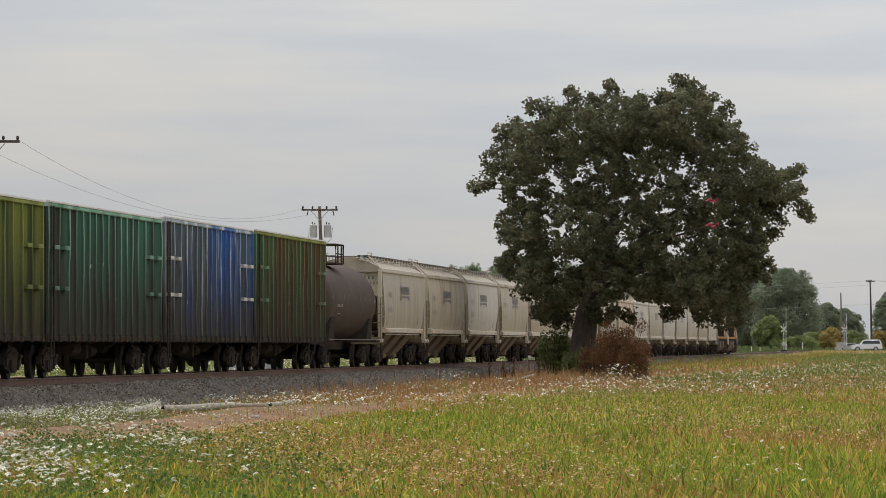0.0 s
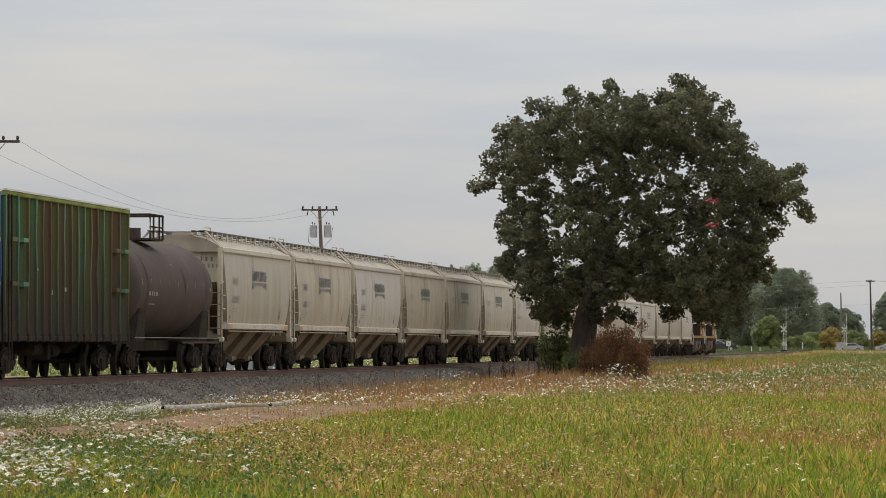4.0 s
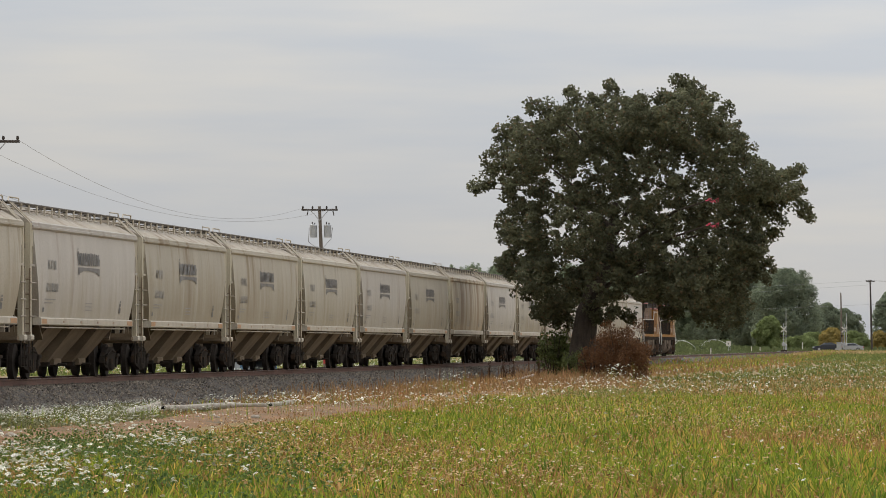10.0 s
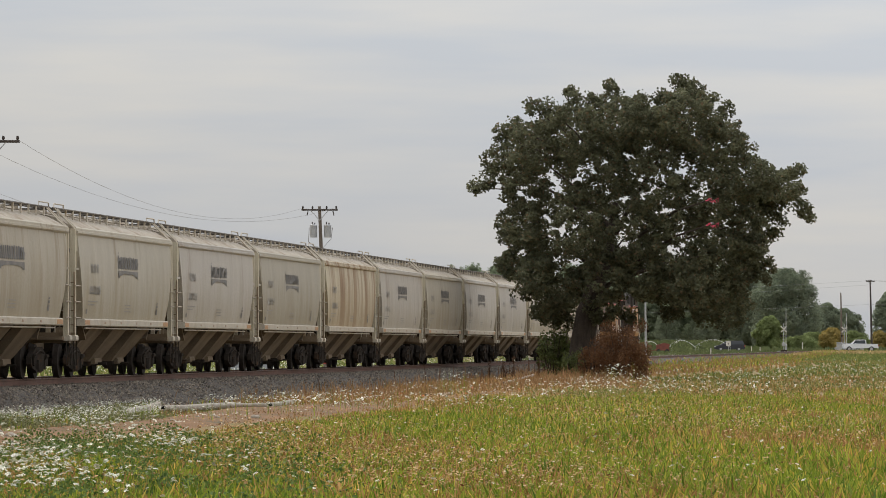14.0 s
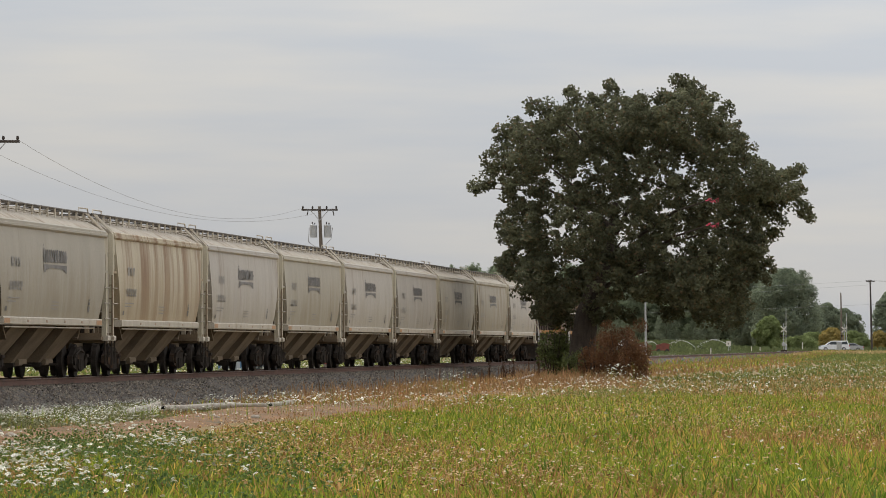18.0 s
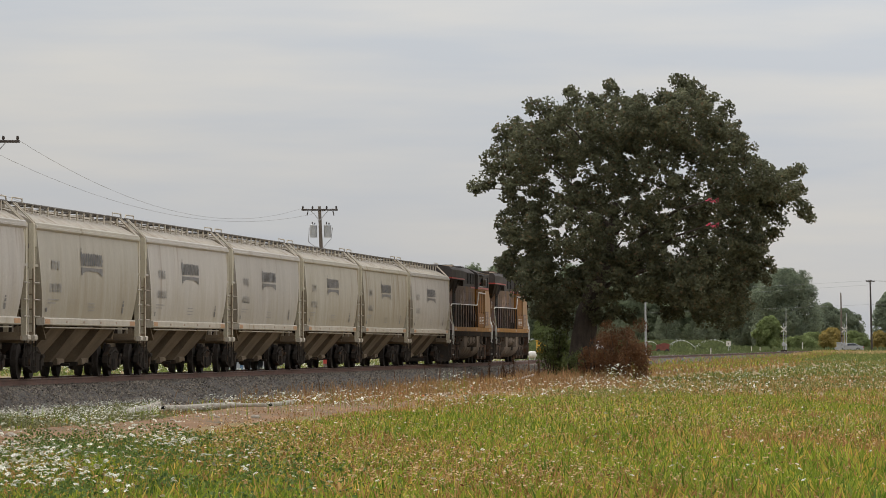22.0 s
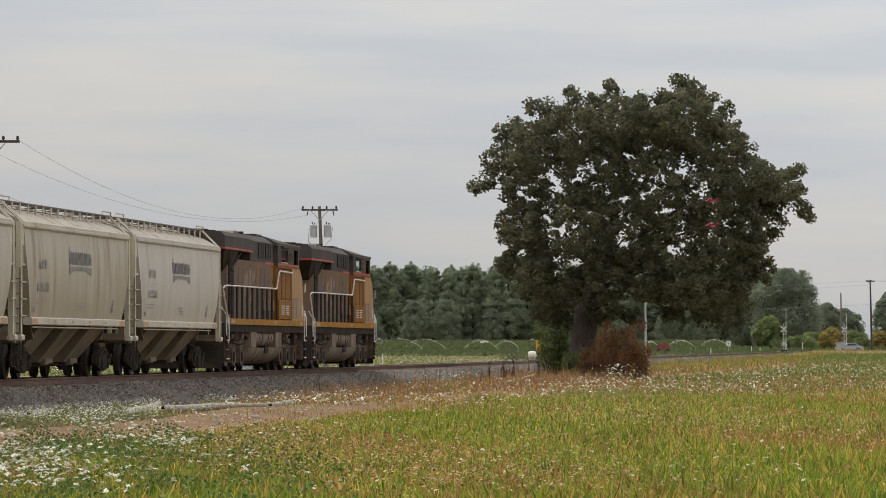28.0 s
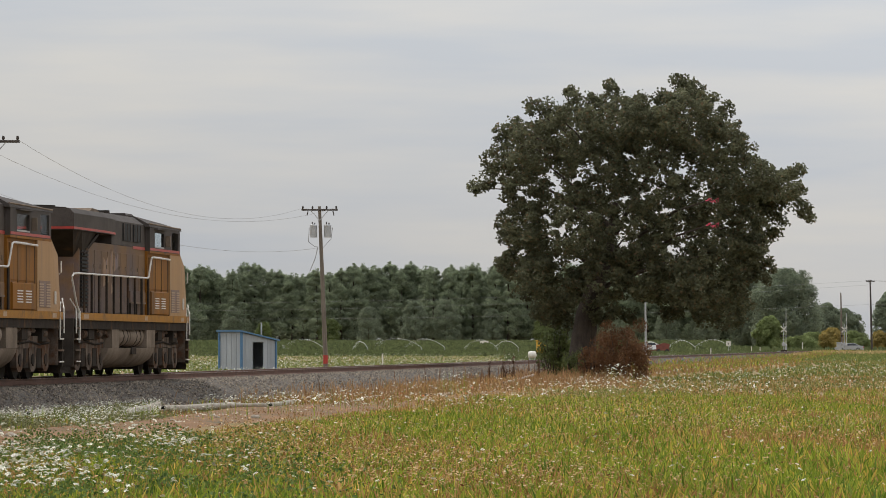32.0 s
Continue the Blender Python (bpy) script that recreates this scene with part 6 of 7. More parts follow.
    # reddish dry grass between the path, the ballast and the oak
    x, y, q = spread_points(rng, 70000, 140, 360)
    ok = (q > 2.3) & (q < 8.6 + 0.4 * patchy(x, y)) & (x > -0.032 * y + rng.normal(size=len(x)) * 1.2) & (rng.uniform(0, 1, len(x)) < 0.8)
    x, y, q = x[ok], y[ok], q[ok]
    blades("reddish_grass", x, y, np.where(q < 3.4, 0.12, 0.0), rng.uniform(0.15, 0.5, len(x)), np.full(len(x), 0.028), rng, M["grass_red"], "reddish dry grass between the ballast and the oak", 0.9)
    for name, mat, label in (("bank_grass", "grass_red", "dry grass on the far stretch of the embankment"), ("bank_weeds", "grass", "green grass on the far stretch of the embankment")):
        n = 9000
        y = rng.uniform(320, 800, n)
        d = rng.uniform(1.8, 8.0, n)
        x = (d - ACROSS + y * math.sin(TURN)) / math.cos(TURN)
        z = np.interp(d, [1.7, 3.4], [0.45, 0.0]) + np.array([land(0, k) for k in y]) * np.where(d > 3.4, 1.0, 0.0)
        blades(name, x, y, z, rng.uniform(0.15, 0.5, n), np.full(n, 0.08), rng, M[mat], label, 0.7)
    # short dry tufts on and beside the dirt path, taller ones at the foot of the trunk
    x, y, q = spread_points(rng, 38000, 88, 156)
    ok = (q > 3.4) & (q < 9.8) & (patchy(x, y, 1.3, 0.2) + 0.4 * (q < 6.8) > rng.uniform(0.0, 1.1, len(x)))
    blades("path_tufts", x[ok], y[ok], np.full(ok.sum(), 0.02), rng.uniform(0.04, 0.15, ok.sum()), np.full(ok.sum(), 0.022), rng, M["grass_red"], "short reddish dry tufts on the dirt path", 1.2)
    n = 7000
    x, y = rng.normal(size=n) * 1.9 + 5.3, rng.uniform(205, 241, n)
    blades("reddish_grass", x, y, np.zeros(n), (0.15 + 0.6 * rng.uniform(0, 1, n) ** 2) * np.clip(0.8 + 0.9 * patchy(x, y, 1.6, 2.2), 0.25, 1.5) * np.clip(1.25 - np.abs(x - 5.3) / 5, 0.3, 1), np.full(n, 0.03), rng, M["grass_red"], "tall reddish dry grass at the foot of the oak", 0.9)
    # tall brown stalks by the track, this side of the tree
    x, y, q = spread_points(rng, 4500, 205, 330)
    ok = (q > 2.2) & (q < 6.5) & (np.abs(x - 2.0 - (y - 230) * 0.05) < 5)
    blades("dock_stalks", x[ok], y[ok], np.zeros(ok.sum()), rng.uniform(0.35, 1.15, ok.sum()) * np.where(q[ok] < 4, 1.0, 0.7), np.full(ok.sum(), 0.03), rng, M["leaf_bush"], "tall reddish brown weed stalks", 0.25)
    # single tall dock stalks beside the rails
    n = 46
    y = rng.uniform(226, 300, n)
    d = rng.uniform(3.0, 5.0, n)
    x = (d - ACROSS + y * math.sin(TURN)) / math.cos(TURN)
    h = 0.5 + 1.2 * rng.uniform(0, 1, n) ** 1.6
    blades("dock_stems", x, y, np.zeros(n), h, np.full(n, 0.045), rng, M["dock"], "single tall brown dock stems beside the rails", 0.12)
    k = np.repeat(np.arange(n), 14)
    c = np.stack([x[k] + rng.normal(size=n * 14) * 0.05, y[k], h[k] * rng.uniform(0.45, 1.0, n * 14)], axis=1)
    tagged(new("dock_seeds", leaf_mesh("dock_seeds", c, 0.09, M["dock"], rng)), "brown seed spikes of the dock stems", "weeds", kind="stuff")
    # the white-flowered field past the track
    n = 44000
    y = rng.uniform(290, 690, n)
    x = rng.uniform(-0.095, 0.06, n) * y
    ok = off_track(x, y) < -6
    x, y = x[ok], y[ok]
    z = np.array([land(a, b) for a, b in zip(x, y)])
    blades("field_weeds", x, y, z - 0.02, rng.uniform(0.06, 0.26, len(x)), np.full(len(x), 0.12), rng, M["meadow"], "thin weeds of the field past the track", 1.2)
    s = rng.uniform(0, 1, len(x)) < 0.16
    heads("field_flowers", x[s], y[s], z[s] + 0.3, rng.uniform(0.03, 0.085, s.sum()), rng, M["umbel"], "small white flowers of the field past the track", florets=2, flat=0.8)


def build_crop():
    rng = np.random.default_rng(31)
    n = 26000
    y = rng.uniform(880, 1400, n)
    x = rng.uniform(-0.11, 0.095, n) * y
    z = np.array([land(a, b) for a, b in zip(x, y)])
    blades("crop_rows", x, y, z, rng.uniform(0.5, 1.0, n), np.full(n, 0.9), rng, M["grass_far"], "low green crop in front of the woods", 0.3)
    n = 16000
    y = rng.uniform(672, 834, n)
    x = rng.uniform(-0.11, 0.014, n) * y
    ok = off_track(x, y) < -8
    x, y = x[ok], y[ok]
    z = np.array([land(a, b) for a, b in zip(x, y)])
    blades("crop_rows", x, y, z - 0.02, rng.uniform(0.25, 0.55, len(x)), np.full(len(x), 0.45), rng, M["grass_far"], "low green crop under the sprinklers", 0.4)
    n = 34000
    y = rng.uniform(545, 836, n)
    x = rng.uniform(0.02, 0.1, n) * y
    ok = off_track(x, y) > 3
    x, y = x[ok], y[ok]
    z = np.array([land(a, b) for a, b in zip(x, y)])
    blades("far_grass", x, y, z - 0.02, rng.uniform(0.15, 0.42, len(x)), np.full(len(x), 0.12), rng, M["meadow"], "green grass of the far field", 0.8)
    n = 14000
    y = rng.uniform(560, 838, n)
    x = rng.uniform(0.012, 0.078, n) * y
    ok = off_track(x, y) < -4.5
    x, y = x[ok], y[ok]
    z = np.array([land(a, b) for a, b in zip(x, y)])
    blades("far_grass", x, y, z - 0.02, rng.uniform(0.15, 0.45, len(x)), np.full(len(x), 0.2), rng, M["grass_far"], "dull green grass between the track and the road", 0.9)
    n = 9000
    y = rng.uniform(847, 935, n)
    x = rng.uniform(-0.02, 0.1, n) * y
    z = np.array([land(a, b) for a, b in zip(x, y)])
    blades("far_grass", x, y, z - 0.02, rng.uniform(0.2, 0.6, n), np.full(n, 0.2), rng, M["grass_far"], "dull green grass past the road", 0.8)
    n = 5200
    y = rng.uniform(640, 836, n)
    x = np.where(rng.uniform(0, 1, n) < 0.5, 0.0668 + 0.0022 * rng.normal(size=n), rng.uniform(0.072, 0.090, n)) * y
    ok = (off_track(x, y) > 3) & ((x < 0.071 * y) & (y < 720) | (x > 0.071 * y) & (y > 700) & (y < 770))
    x, y = x[ok], y[ok]
    z = np.array([land(a, b) for a, b in zip(x, y)])
    blades("verge_grass", x, y, z, rng.uniform(0.25, 0.62, len(x)), np.full(len(x), 0.14), rng, M["straw"], "straw-coloured grass on the road verge", 0.5)


# ---------------------------------------------------------------- far woods
def far_tree(name, label, high, wide, material, seed, cone, leaf=0.0):
    """A tree seen from afar: trunk, and a crown of rounded leaf masses on rising boughs; cone 1 tapers it to the top."""
    rng = np.random.default_rng(seed)
    t = thing(name, label, "tree", "trees of the far woods")
    part("trunk", Shape().tube([(0, 0, -0.2), (0, 0, high * 0.5), (0.2, 0, high * 0.9)], [high * 0.016, high * 0.011, 0.03], 7), M["bark"], t)
    n = 120
    u = rng.uniform(0.06, 0.97, n)
    prof = (1 - cone) * np.sqrt(np.maximum(0.05, 1 - (2 * u - 0.95) ** 2)) + cone * np.minimum(1.0, 0.25 + (1.0 - u) * 1.25)
    a = rng.uniform(0, 6.2832, n)
    lobes = 1 + 0.16 * np.sin(3 * a + seed) + 0.12 * np.sin(5 * a + 9 * u)
    rr = wide * 0.42 * prof * lobes * np.sqrt(rng.uniform(0.25, 1, n))
    c = np.stack([np.cos(a) * rr, np.sin(a) * rr, u * high], axis=1)
    # several leaders end in thin plumes
    m = 5
    b = rng.uniform(0, 6.2832, m)
    d = wide * rng.uniform(0.04, 0.22, m)
    tip = np.stack([np.cos(b) * d, np.sin(b) * d, high * rng.uniform(0.90, 1.02, m)], axis=1)
    tip[0] = (0, 0, high * 1.02)
    per = int(110 * min(3.0, max(1.0, (wide / 8) ** 2)))
    ball = np.repeat(wide * 0.125 * (0.45 + 0.7 * prof) * rng.uniform(0.75, 1.25, n), per)[:, None]
    pts = np.repeat(c, per, axis=0) + in_ball(rng, n * per, 0.3) * ball * np.array([1.0, 1.0, 0.9])
    plume = np.repeat(tip, 110, axis=0)
    w = rng.uniform(0, 1, len(plume))[:, None]
    plume = plume * np.array([1, 1, 1]) - np.array([0, 0, 1]) * w * high * 0.14 + rng.normal(size=plume.shape) * (0.02 + 0.055 * w) * wide * np.array([1, 1, 0.4])
    every = np.concatenate([pts, plume])
    out = np.concatenate([pts - np.repeat(c, per, axis=0) * np.array([0.6, 0.6, 1.0]), plume * np.array([1, 1, 0])])
    part("crown", leaf_mesh("crown", every, leaf or max(0.28, high * 0.0165), material, rng, 0.0, out), None, t)["kind"] = "stuff"
    return t


def build_woods():
    rng = random.Random(77)
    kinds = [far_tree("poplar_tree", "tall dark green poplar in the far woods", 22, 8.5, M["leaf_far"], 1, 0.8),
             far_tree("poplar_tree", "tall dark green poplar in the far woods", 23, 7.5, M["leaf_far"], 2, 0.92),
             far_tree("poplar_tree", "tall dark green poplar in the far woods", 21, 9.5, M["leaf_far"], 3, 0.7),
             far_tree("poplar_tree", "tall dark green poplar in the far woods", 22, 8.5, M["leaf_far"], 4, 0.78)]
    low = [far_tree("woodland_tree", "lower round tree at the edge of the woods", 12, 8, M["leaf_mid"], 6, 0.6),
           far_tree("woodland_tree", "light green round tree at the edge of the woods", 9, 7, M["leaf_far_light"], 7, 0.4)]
    spots = []
    for row, y in enumerate((1465, 1492)):
        k = -70
        while k < 1340:
            p = k + rng.uniform(-6, 6)
            spots.append(((p - 784) / FAR * y, y + rng.uniform(-8, 8), rng.choice(kinds), rng.uniform(0.84, 1.04) * (1.0 if p > 260 else 0.95)))
            k += 21 if row == 0 else 25
    for p in range(-60, 1330, 78):
        q = p + rng.uniform(-20, 20)
        spots.append(((q - 784) / FAR * 1448, 1448 + rng.uniform(-6, 6), rng.choice([low[0], low[0], low[0], low[1]]), rng.uniform(0.62, 1.0)))
    used = set()
    for x, y, kind, s in spots:
        m = Matrix.Translation((x, y, land(x, y))) @ Matrix.Rotation(rng.uniform(0, 6.28), 4, "Z")
        if kind in used:
            ob = copy_thing(kind, m)
        else:
            used.add(kind)
            ob = kind
            ob.matrix_world = m
        ob.scale = (s * 1.3, s * 1.3, s)
    # undergrowth that closes the foot of the woods
    g = np.random.default_rng(78)
    n = 22000
    y = g.uniform(1455, 1500, n)
    x = g.uniform(-0.098, 0.063, n) * y
    z = np.array([land(a, b) for a, b in zip(x, y)]) + np.abs(g.normal(size=n)) * 3.0
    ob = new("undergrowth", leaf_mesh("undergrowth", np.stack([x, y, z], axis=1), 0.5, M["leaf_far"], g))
    tagged(ob, "dark undergrowth at the foot of the far woods", "undergrowth", kind="stuff")
    # trees and bushes round the crossing
    specials = (("cottonwood_tree", "tall grey-green cottonwood behind the road", 1392, 985, 15.2, 15.0, "leaf_far", 41, 0.35),
                ("cottonwood_tree", "tall grey-green cottonwood behind the road", 1335, 1010, 15.6, 15.0, "leaf_far", 42, 0.3),
                ("maple_tree", "light green round tree behind the crossing", 1362, 930, 6.2, 5.6, "leaf_far_light", 43, 0.2),
                ("maple_tree", "dark round tree behind the crossing", 1462, 1050, 9.0, 8.6, "leaf_far", 44, 0.15),
                ("maple_tree", "dark round tree behind the crossing", 1497, 1080, 8.0, 7.6, "leaf_far", 45, 0.15),
                ("maple_tree", "dark round tree behind the crossing", 1425, 1060, 6.4, 6.0, "leaf_far", 46, 0.2),
                ("maple_tree", "grey-green tree beside the road", 1572, 960, 10.6, 6.5, "leaf_far", 47, 0.3),
                ("golden_bush", "yellowing bush behind the road", 1473, 905, 4.0, 4.6, "leaf_gold", 48, 0.1),
                ("hedge_bush", "light green bush behind the road", 1418, 900, 2.4, 6.2, "leaf_far_light", 49, 0.0),
                ("hedge_bush", "light green bush behind the road", 1525, 920, 2.3, 3.6, "leaf_far_light", 50, 0.1),
                ("hedge_bush", "yellowing bush behind the road", 1556, 915, 3.6, 3.2, "leaf_gold", 51, 0.1),
                ("hedge_bush", "dull green bush behind the road", 1440, 935, 3.2, 5.6, "leaf_far_light", 52, 0.1),
                ("hedge_bush", "dull green bush behind the road", 1510, 940, 3.4, 6.4, "leaf_far_light", 53, 0.1))
    for name, label, p, y, high, wide, mat, seed, cone in specials:
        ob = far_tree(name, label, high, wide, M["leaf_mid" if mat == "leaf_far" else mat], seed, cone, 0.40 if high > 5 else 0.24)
        x = (p - 784) / FAR * y
        ob.matrix_world = Matrix.Translation((x, y, land(x, y)))
        if "bush" in name:
            tagged(ob, "", "bush", "bushes behind the road")


build_oak()
build_bush("dry_bush", "rounded reddish brown dry bush at the foot of the oak", 8.15, 236.0, 3.1, 2.85, M["leaf_bush"], 5, 0.065, 19000)
build_bush("dry_bush", "low brown dry bush before the oak trunk", 6.95, 238.0, 1.7, 1.9, M["leaf_bush"], 15, 0.065, 6000)
build_bush("green_shrub", "leafy green shrub at the foot of the oak", 5.25, 244.5, 2.1, 2.9, M["leaf_shrub"], 6, 0.13, 2600)
build_bush("green_shrub", "leafy green shrub at the foot of the oak", 5.75, 246.0, 1.5, 2.0, M["leaf_shrub"], 7, 0.12, 1300)
build_bush("green_shrub", "low dark green shrub before the oak trunk", 6.15, 240.5, 1.5, 1.7, M["leaf_shrub"], 8, 0.10, 1500)
build_field()
build_crop()
build_woods()
# ---------------------------------------------------------------- poles and wires
def wire(name, a, b, sag, radius, parent=None, label="thin grey overhead wire"):
    a, b = Vector(a), Vector(b)
    s = Shape().tube([a.lerp(b, i / 24) - Vector((0, 0, sag * 4 * (i / 24) * (1 - i / 24))) for i in range(25)], radius, 5)
    ob = new(name, s.mesh(name, M["wire"]))
    return tagged(ob, label, "wire", "overhead wires")


def utility_pole(label, foot, top, arm_turn, transformers=False, arms=1, thick=0.15, marker=False, skin="wood", reach=1.28):
    foot, top = Vector(foot), Vector(top)
    t = thing("utility_pole", label, "utility pole", "utility poles", Matrix.Translation(foot))
    d = top - foot
    part("post", Shape().tube([(0, 0, -0.1), d * 0.5, d], [thick * 1.15, thick, thick * 0.72], 10), M[skin], t, "", 40)
    c, s = math.cos(arm_turn), math.sin(arm_turn)
    for k in range(arms):
        z = d.z - 0.25 - k * 1.2
        p = d * (z / d.z)
        a = Shape()
        a.tube([(p.x - reach * c, p.y - reach * s - 0.1, z), (p.x + reach * c, p.y + reach * s - 0.1, z)], 0.075, 6)
        part("crossarm", a, M["wood_dark"], t, "dark timber crossarm")
        br = Shape()
        for w in (-1, 1):
            br.tube([(p.x, p.y - 0.12, z - 0.75), (p.x + w * 0.48 * reach * c, p.y + w * 0.48 * reach * s - 0.14, z - 0.05)], 0.025, 5)
        part("brace", br, M["zinc"], t)
        for w in (-0.92 * reach, -0.39 * reach, 0.39 * reach, 0.92 * reach):
            part("insulator", Shape().tube([(p.x + w * c, p.y + w * s - 0.1, z + 0.05), (p.x + w * c, p.y + w * s - 0.1, z + 0.14), (p.x + w * c, p.y + w * s - 0.1, z + 0.27)], [0.03, 0.075, 0.05], 8), M["wood_dark"], t)
    if transformers:
        for w in (-1, 1):
            p = d * ((d.z - 1.9) / d.z)
            cx = p.x + w * 0.5
            tf = part("transformer", Shape().tube([(cx, p.y - 0.1, d.z - 2.2), (cx, p.y - 0.1, d.z - 1.35), (cx, p.y - 0.1, d.z - 1.28)], [0.26, 0.26, 0.18], 16), M["zinc"], t, "grey drum transformer", 40)
            part("bushing", Shape().tube([(cx - 0.08, p.y - 0.1, d.z - 1.4), (cx - 0.08, p.y - 0.1, d.z - 1.1)], 0.04, 6).tube([(cx + 0.1, p.y - 0.1, d.z - 1.4), (cx + 0.1, p.y - 0.1, d.z - 1.15)], 0.04, 6), M["wood_dark"], tf)
            part("fuse_cutout", Shape().tube([(p.x + w * 0.95, p.y - 0.15, d.z - 0.65), (p.x + w * 0.88, p.y - 0.15, d.z - 0.35)], 0.04, 6), M["wood_dark"], t)
        part("drop_cable", Shape().tube([(p.x - 0.8, p.y - 0.1, d.z - 1.5), (p.x - 0.85, p.y - 0.1, d.z - 2.5), (p.x - 0.4, p.y - 0.1, d.z - 2.85), (p.x + 0.2, p.y - 0.1, d.z - 2.9), (p.x + 0.75, p.y - 0.1, d.z - 2.3), (p.x + 0.85, p.y - 0.1, d.z - 1.5)], 0.02, 5)
             .tube([(p.x - 0.2, p.y - 0.1, d.z - 2.9), (p.x - 0.35, p.y - 0.1, d.z - 3.6), (p.x - 0.75, p.y - 0.2, d.z - 4.6)], 0.03, 5), M["wire"], t, "looped service cables")
    if marker:
        part("marker_plate", Shape().tube([d * 0.065 - Vector((0, 0.0, 0.3)), d * 0.065 + Vector((0, 0, 0.3))], thick * 1.22, 10), M["red"], t, "red marker band")
    return t


def build_poles():
    a = utility_pole("weathered timber utility pole with crossarm and two transformers", (-8.25, 362, 0), (-8.72, 362, 11.55), 0.0, True, 1, 0.15, True)
    b = utility_pole("weathered timber utility pole with a dark crossarm", (-21.5, 245, 0), (-21.5, 245, 11.72), 0.0)
    wire("overhead_wire", (-20.3, 245, 11.55), (-9.85, 362, 11.45), 2.0, 0.009)
    wire("overhead_wire", (-22.6, 245, 11.55), (-7.6, 362, 11.45), 2.2, 0.009)
    wire("overhead_wire", (-22.0, 245, 9.3), (-8.9, 362, 8.6), 1.3, 0.010)
    # the line along the road
    def spot(p, y):
        return (p - 784) / FAR * y
    tall = utility_pole("tall timber utility pole with crossarm beside the road", (spot(1543, 858), 858, 0.7), (spot(1540, 858), 858, 12.7), 0.3, False, 1, 0.17, False, "wood_dark", 0.75)
    slim = utility_pole("bare timber utility pole beside the crossing", (spot(1490, 870), 870, 0.7), (spot(1488, 870), 870, 10.7), 0.0, False, 0, 0.15)
    grey = utility_pole("pale grey utility pole beyond the oak", (spot(1143, 640), 640, 0.2), (spot(1142, 640), 640, 8.6), 0.0, False, 0, 0.13, False, "zinc")
    far = utility_pole("timber utility pole at the far field edge", (-96.0, 900, 0.7), (-96.0, 900, 10.5), 0.3, False, 1, 0.15)
    for z, z2, sag in ((12.6, 9.4, 1.6), (8.6, 7.0, 1.4), (11.9, 8.2, 1.9)):
        wire("overhead_wire", (spot(1540, 858) + 0.0, 858, z), (-96, 900, z2), sag, 0.013)
    wire("overhead_wire", (spot(1540, 858), 858, 12.6), (210, 858, 12.2), 1.5, 0.03)
    wire("overhead_wire", (spot(1540, 858), 858, 8.6), (210, 858, 8.4), 1.5, 0.03)


# ---------------------------------------------------------------- shed, pipes and small things
def build_shed():
    a, b, hi, lo = 2.2, 3.2, 2.62, 2.05
    t = thing("field_shed", "small pale blue-grey metal shed with blue trim and an open door", "shed", m=Matrix.Translation((-13.75, 350, 0)) @ Matrix.Rotation(radians(45), 4, "Z"))
    # x runs along the front wall, y to the back

    def wall(pts, thick, name, label=""):
        s = Shape()
        k = len(pts)
        n = (Vector(pts[1]) - Vector(pts[0])).cross(Vector(pts[2]) - Vector(pts[1])).normalized() * thick
        s.add([Vector(p) for p in pts] + [Vector(p) + n for p in pts], [tuple(range(k)), tuple(range(k, 2 * k))[::-1]] + [(i, (i + 1) % k, (i + 1) % k + k, i + k) for i in range(k)])
        return part(name, s, M["shed"], t, label)
    zz = lambda x: hi + (lo - hi) * x / b
    d0, d1, dh = 1.05, 2.05, 1.95
    wall([(0, 0, -0.1), (d0, 0, -0.1), (d0, 0, zz(d0)), (0, 0, zz(0))], -0.05, "front_wall")
    wall([(d1, 0, -0.1), (b, 0, -0.1), (b, 0, zz(b)), (d1, 0, zz(d1))], -0.05, "front_wall")
    wall([(d0, 0, dh), (d1, 0, dh), (d1, 0, zz(d1)), (d0, 0, zz(d0))], -0.05, "front_wall")
    wall([(0, a, -0.1), (0, 0, -0.1), (0, 0, zz(0)), (0, a, zz(0))], -0.05, "side_wall")
    wall([(b, 0, -0.1), (b, a, -0.1), (b, a, zz(b)), (b, 0, zz(b))], -0.05, "side_wall")
    wall([(b, a, -0.1), (0, a, -0.1), (0, a, zz(0)), (b, a, zz(b))], -0.05, "back_wall")
    # floor in near-black, the shade indoors put into its colour
    part("floor", Shape().box(0.05, b - 0.05, 0.05, a - 0.05, -0.05, 0.05), M["black"], t)
    part("roof", Shape().side([(-0.18, zz(-0.18) + 0.02), (b + 0.25, zz(b + 0.25) + 0.02), (b + 0.25, zz(b + 0.25) + 0.12), (-0.18, zz(-0.18) + 0.12)], -0.18, a + 0.15), M["shed_blue"], t, "blue sheet roof")
    for x, y in ((0, 0), (b, 0), (0, a)):
        part("corner_trim", Shape().box(x - 0.07, x + 0.07, y - 0.07, y + 0.07, -0.1, zz(x) + 0.01), M["shed_blue"], t, "blue corner trim")
    for x in (0.35, 0.7, 2.4, 2.75):
        part("sheet_rib", Shape().box(x, x + 0.05, -0.02, 0.0, 0.0, zz(x) - 0.03), M["shed"], t)
    for y in (0.5, 1.0, 1.5):
        part("sheet_rib", Shape().box(-0.02, 0, y, y + 0.05, 0.0, zz(0) - 0.03), M["shed"], t)
    part("vent_pipe", Shape().tube([(2.7, 0.9, 1.9), (2.7, 0.9, 3.3)], 0.05, 8), M["zinc"], t, "thin grey vent pipe")


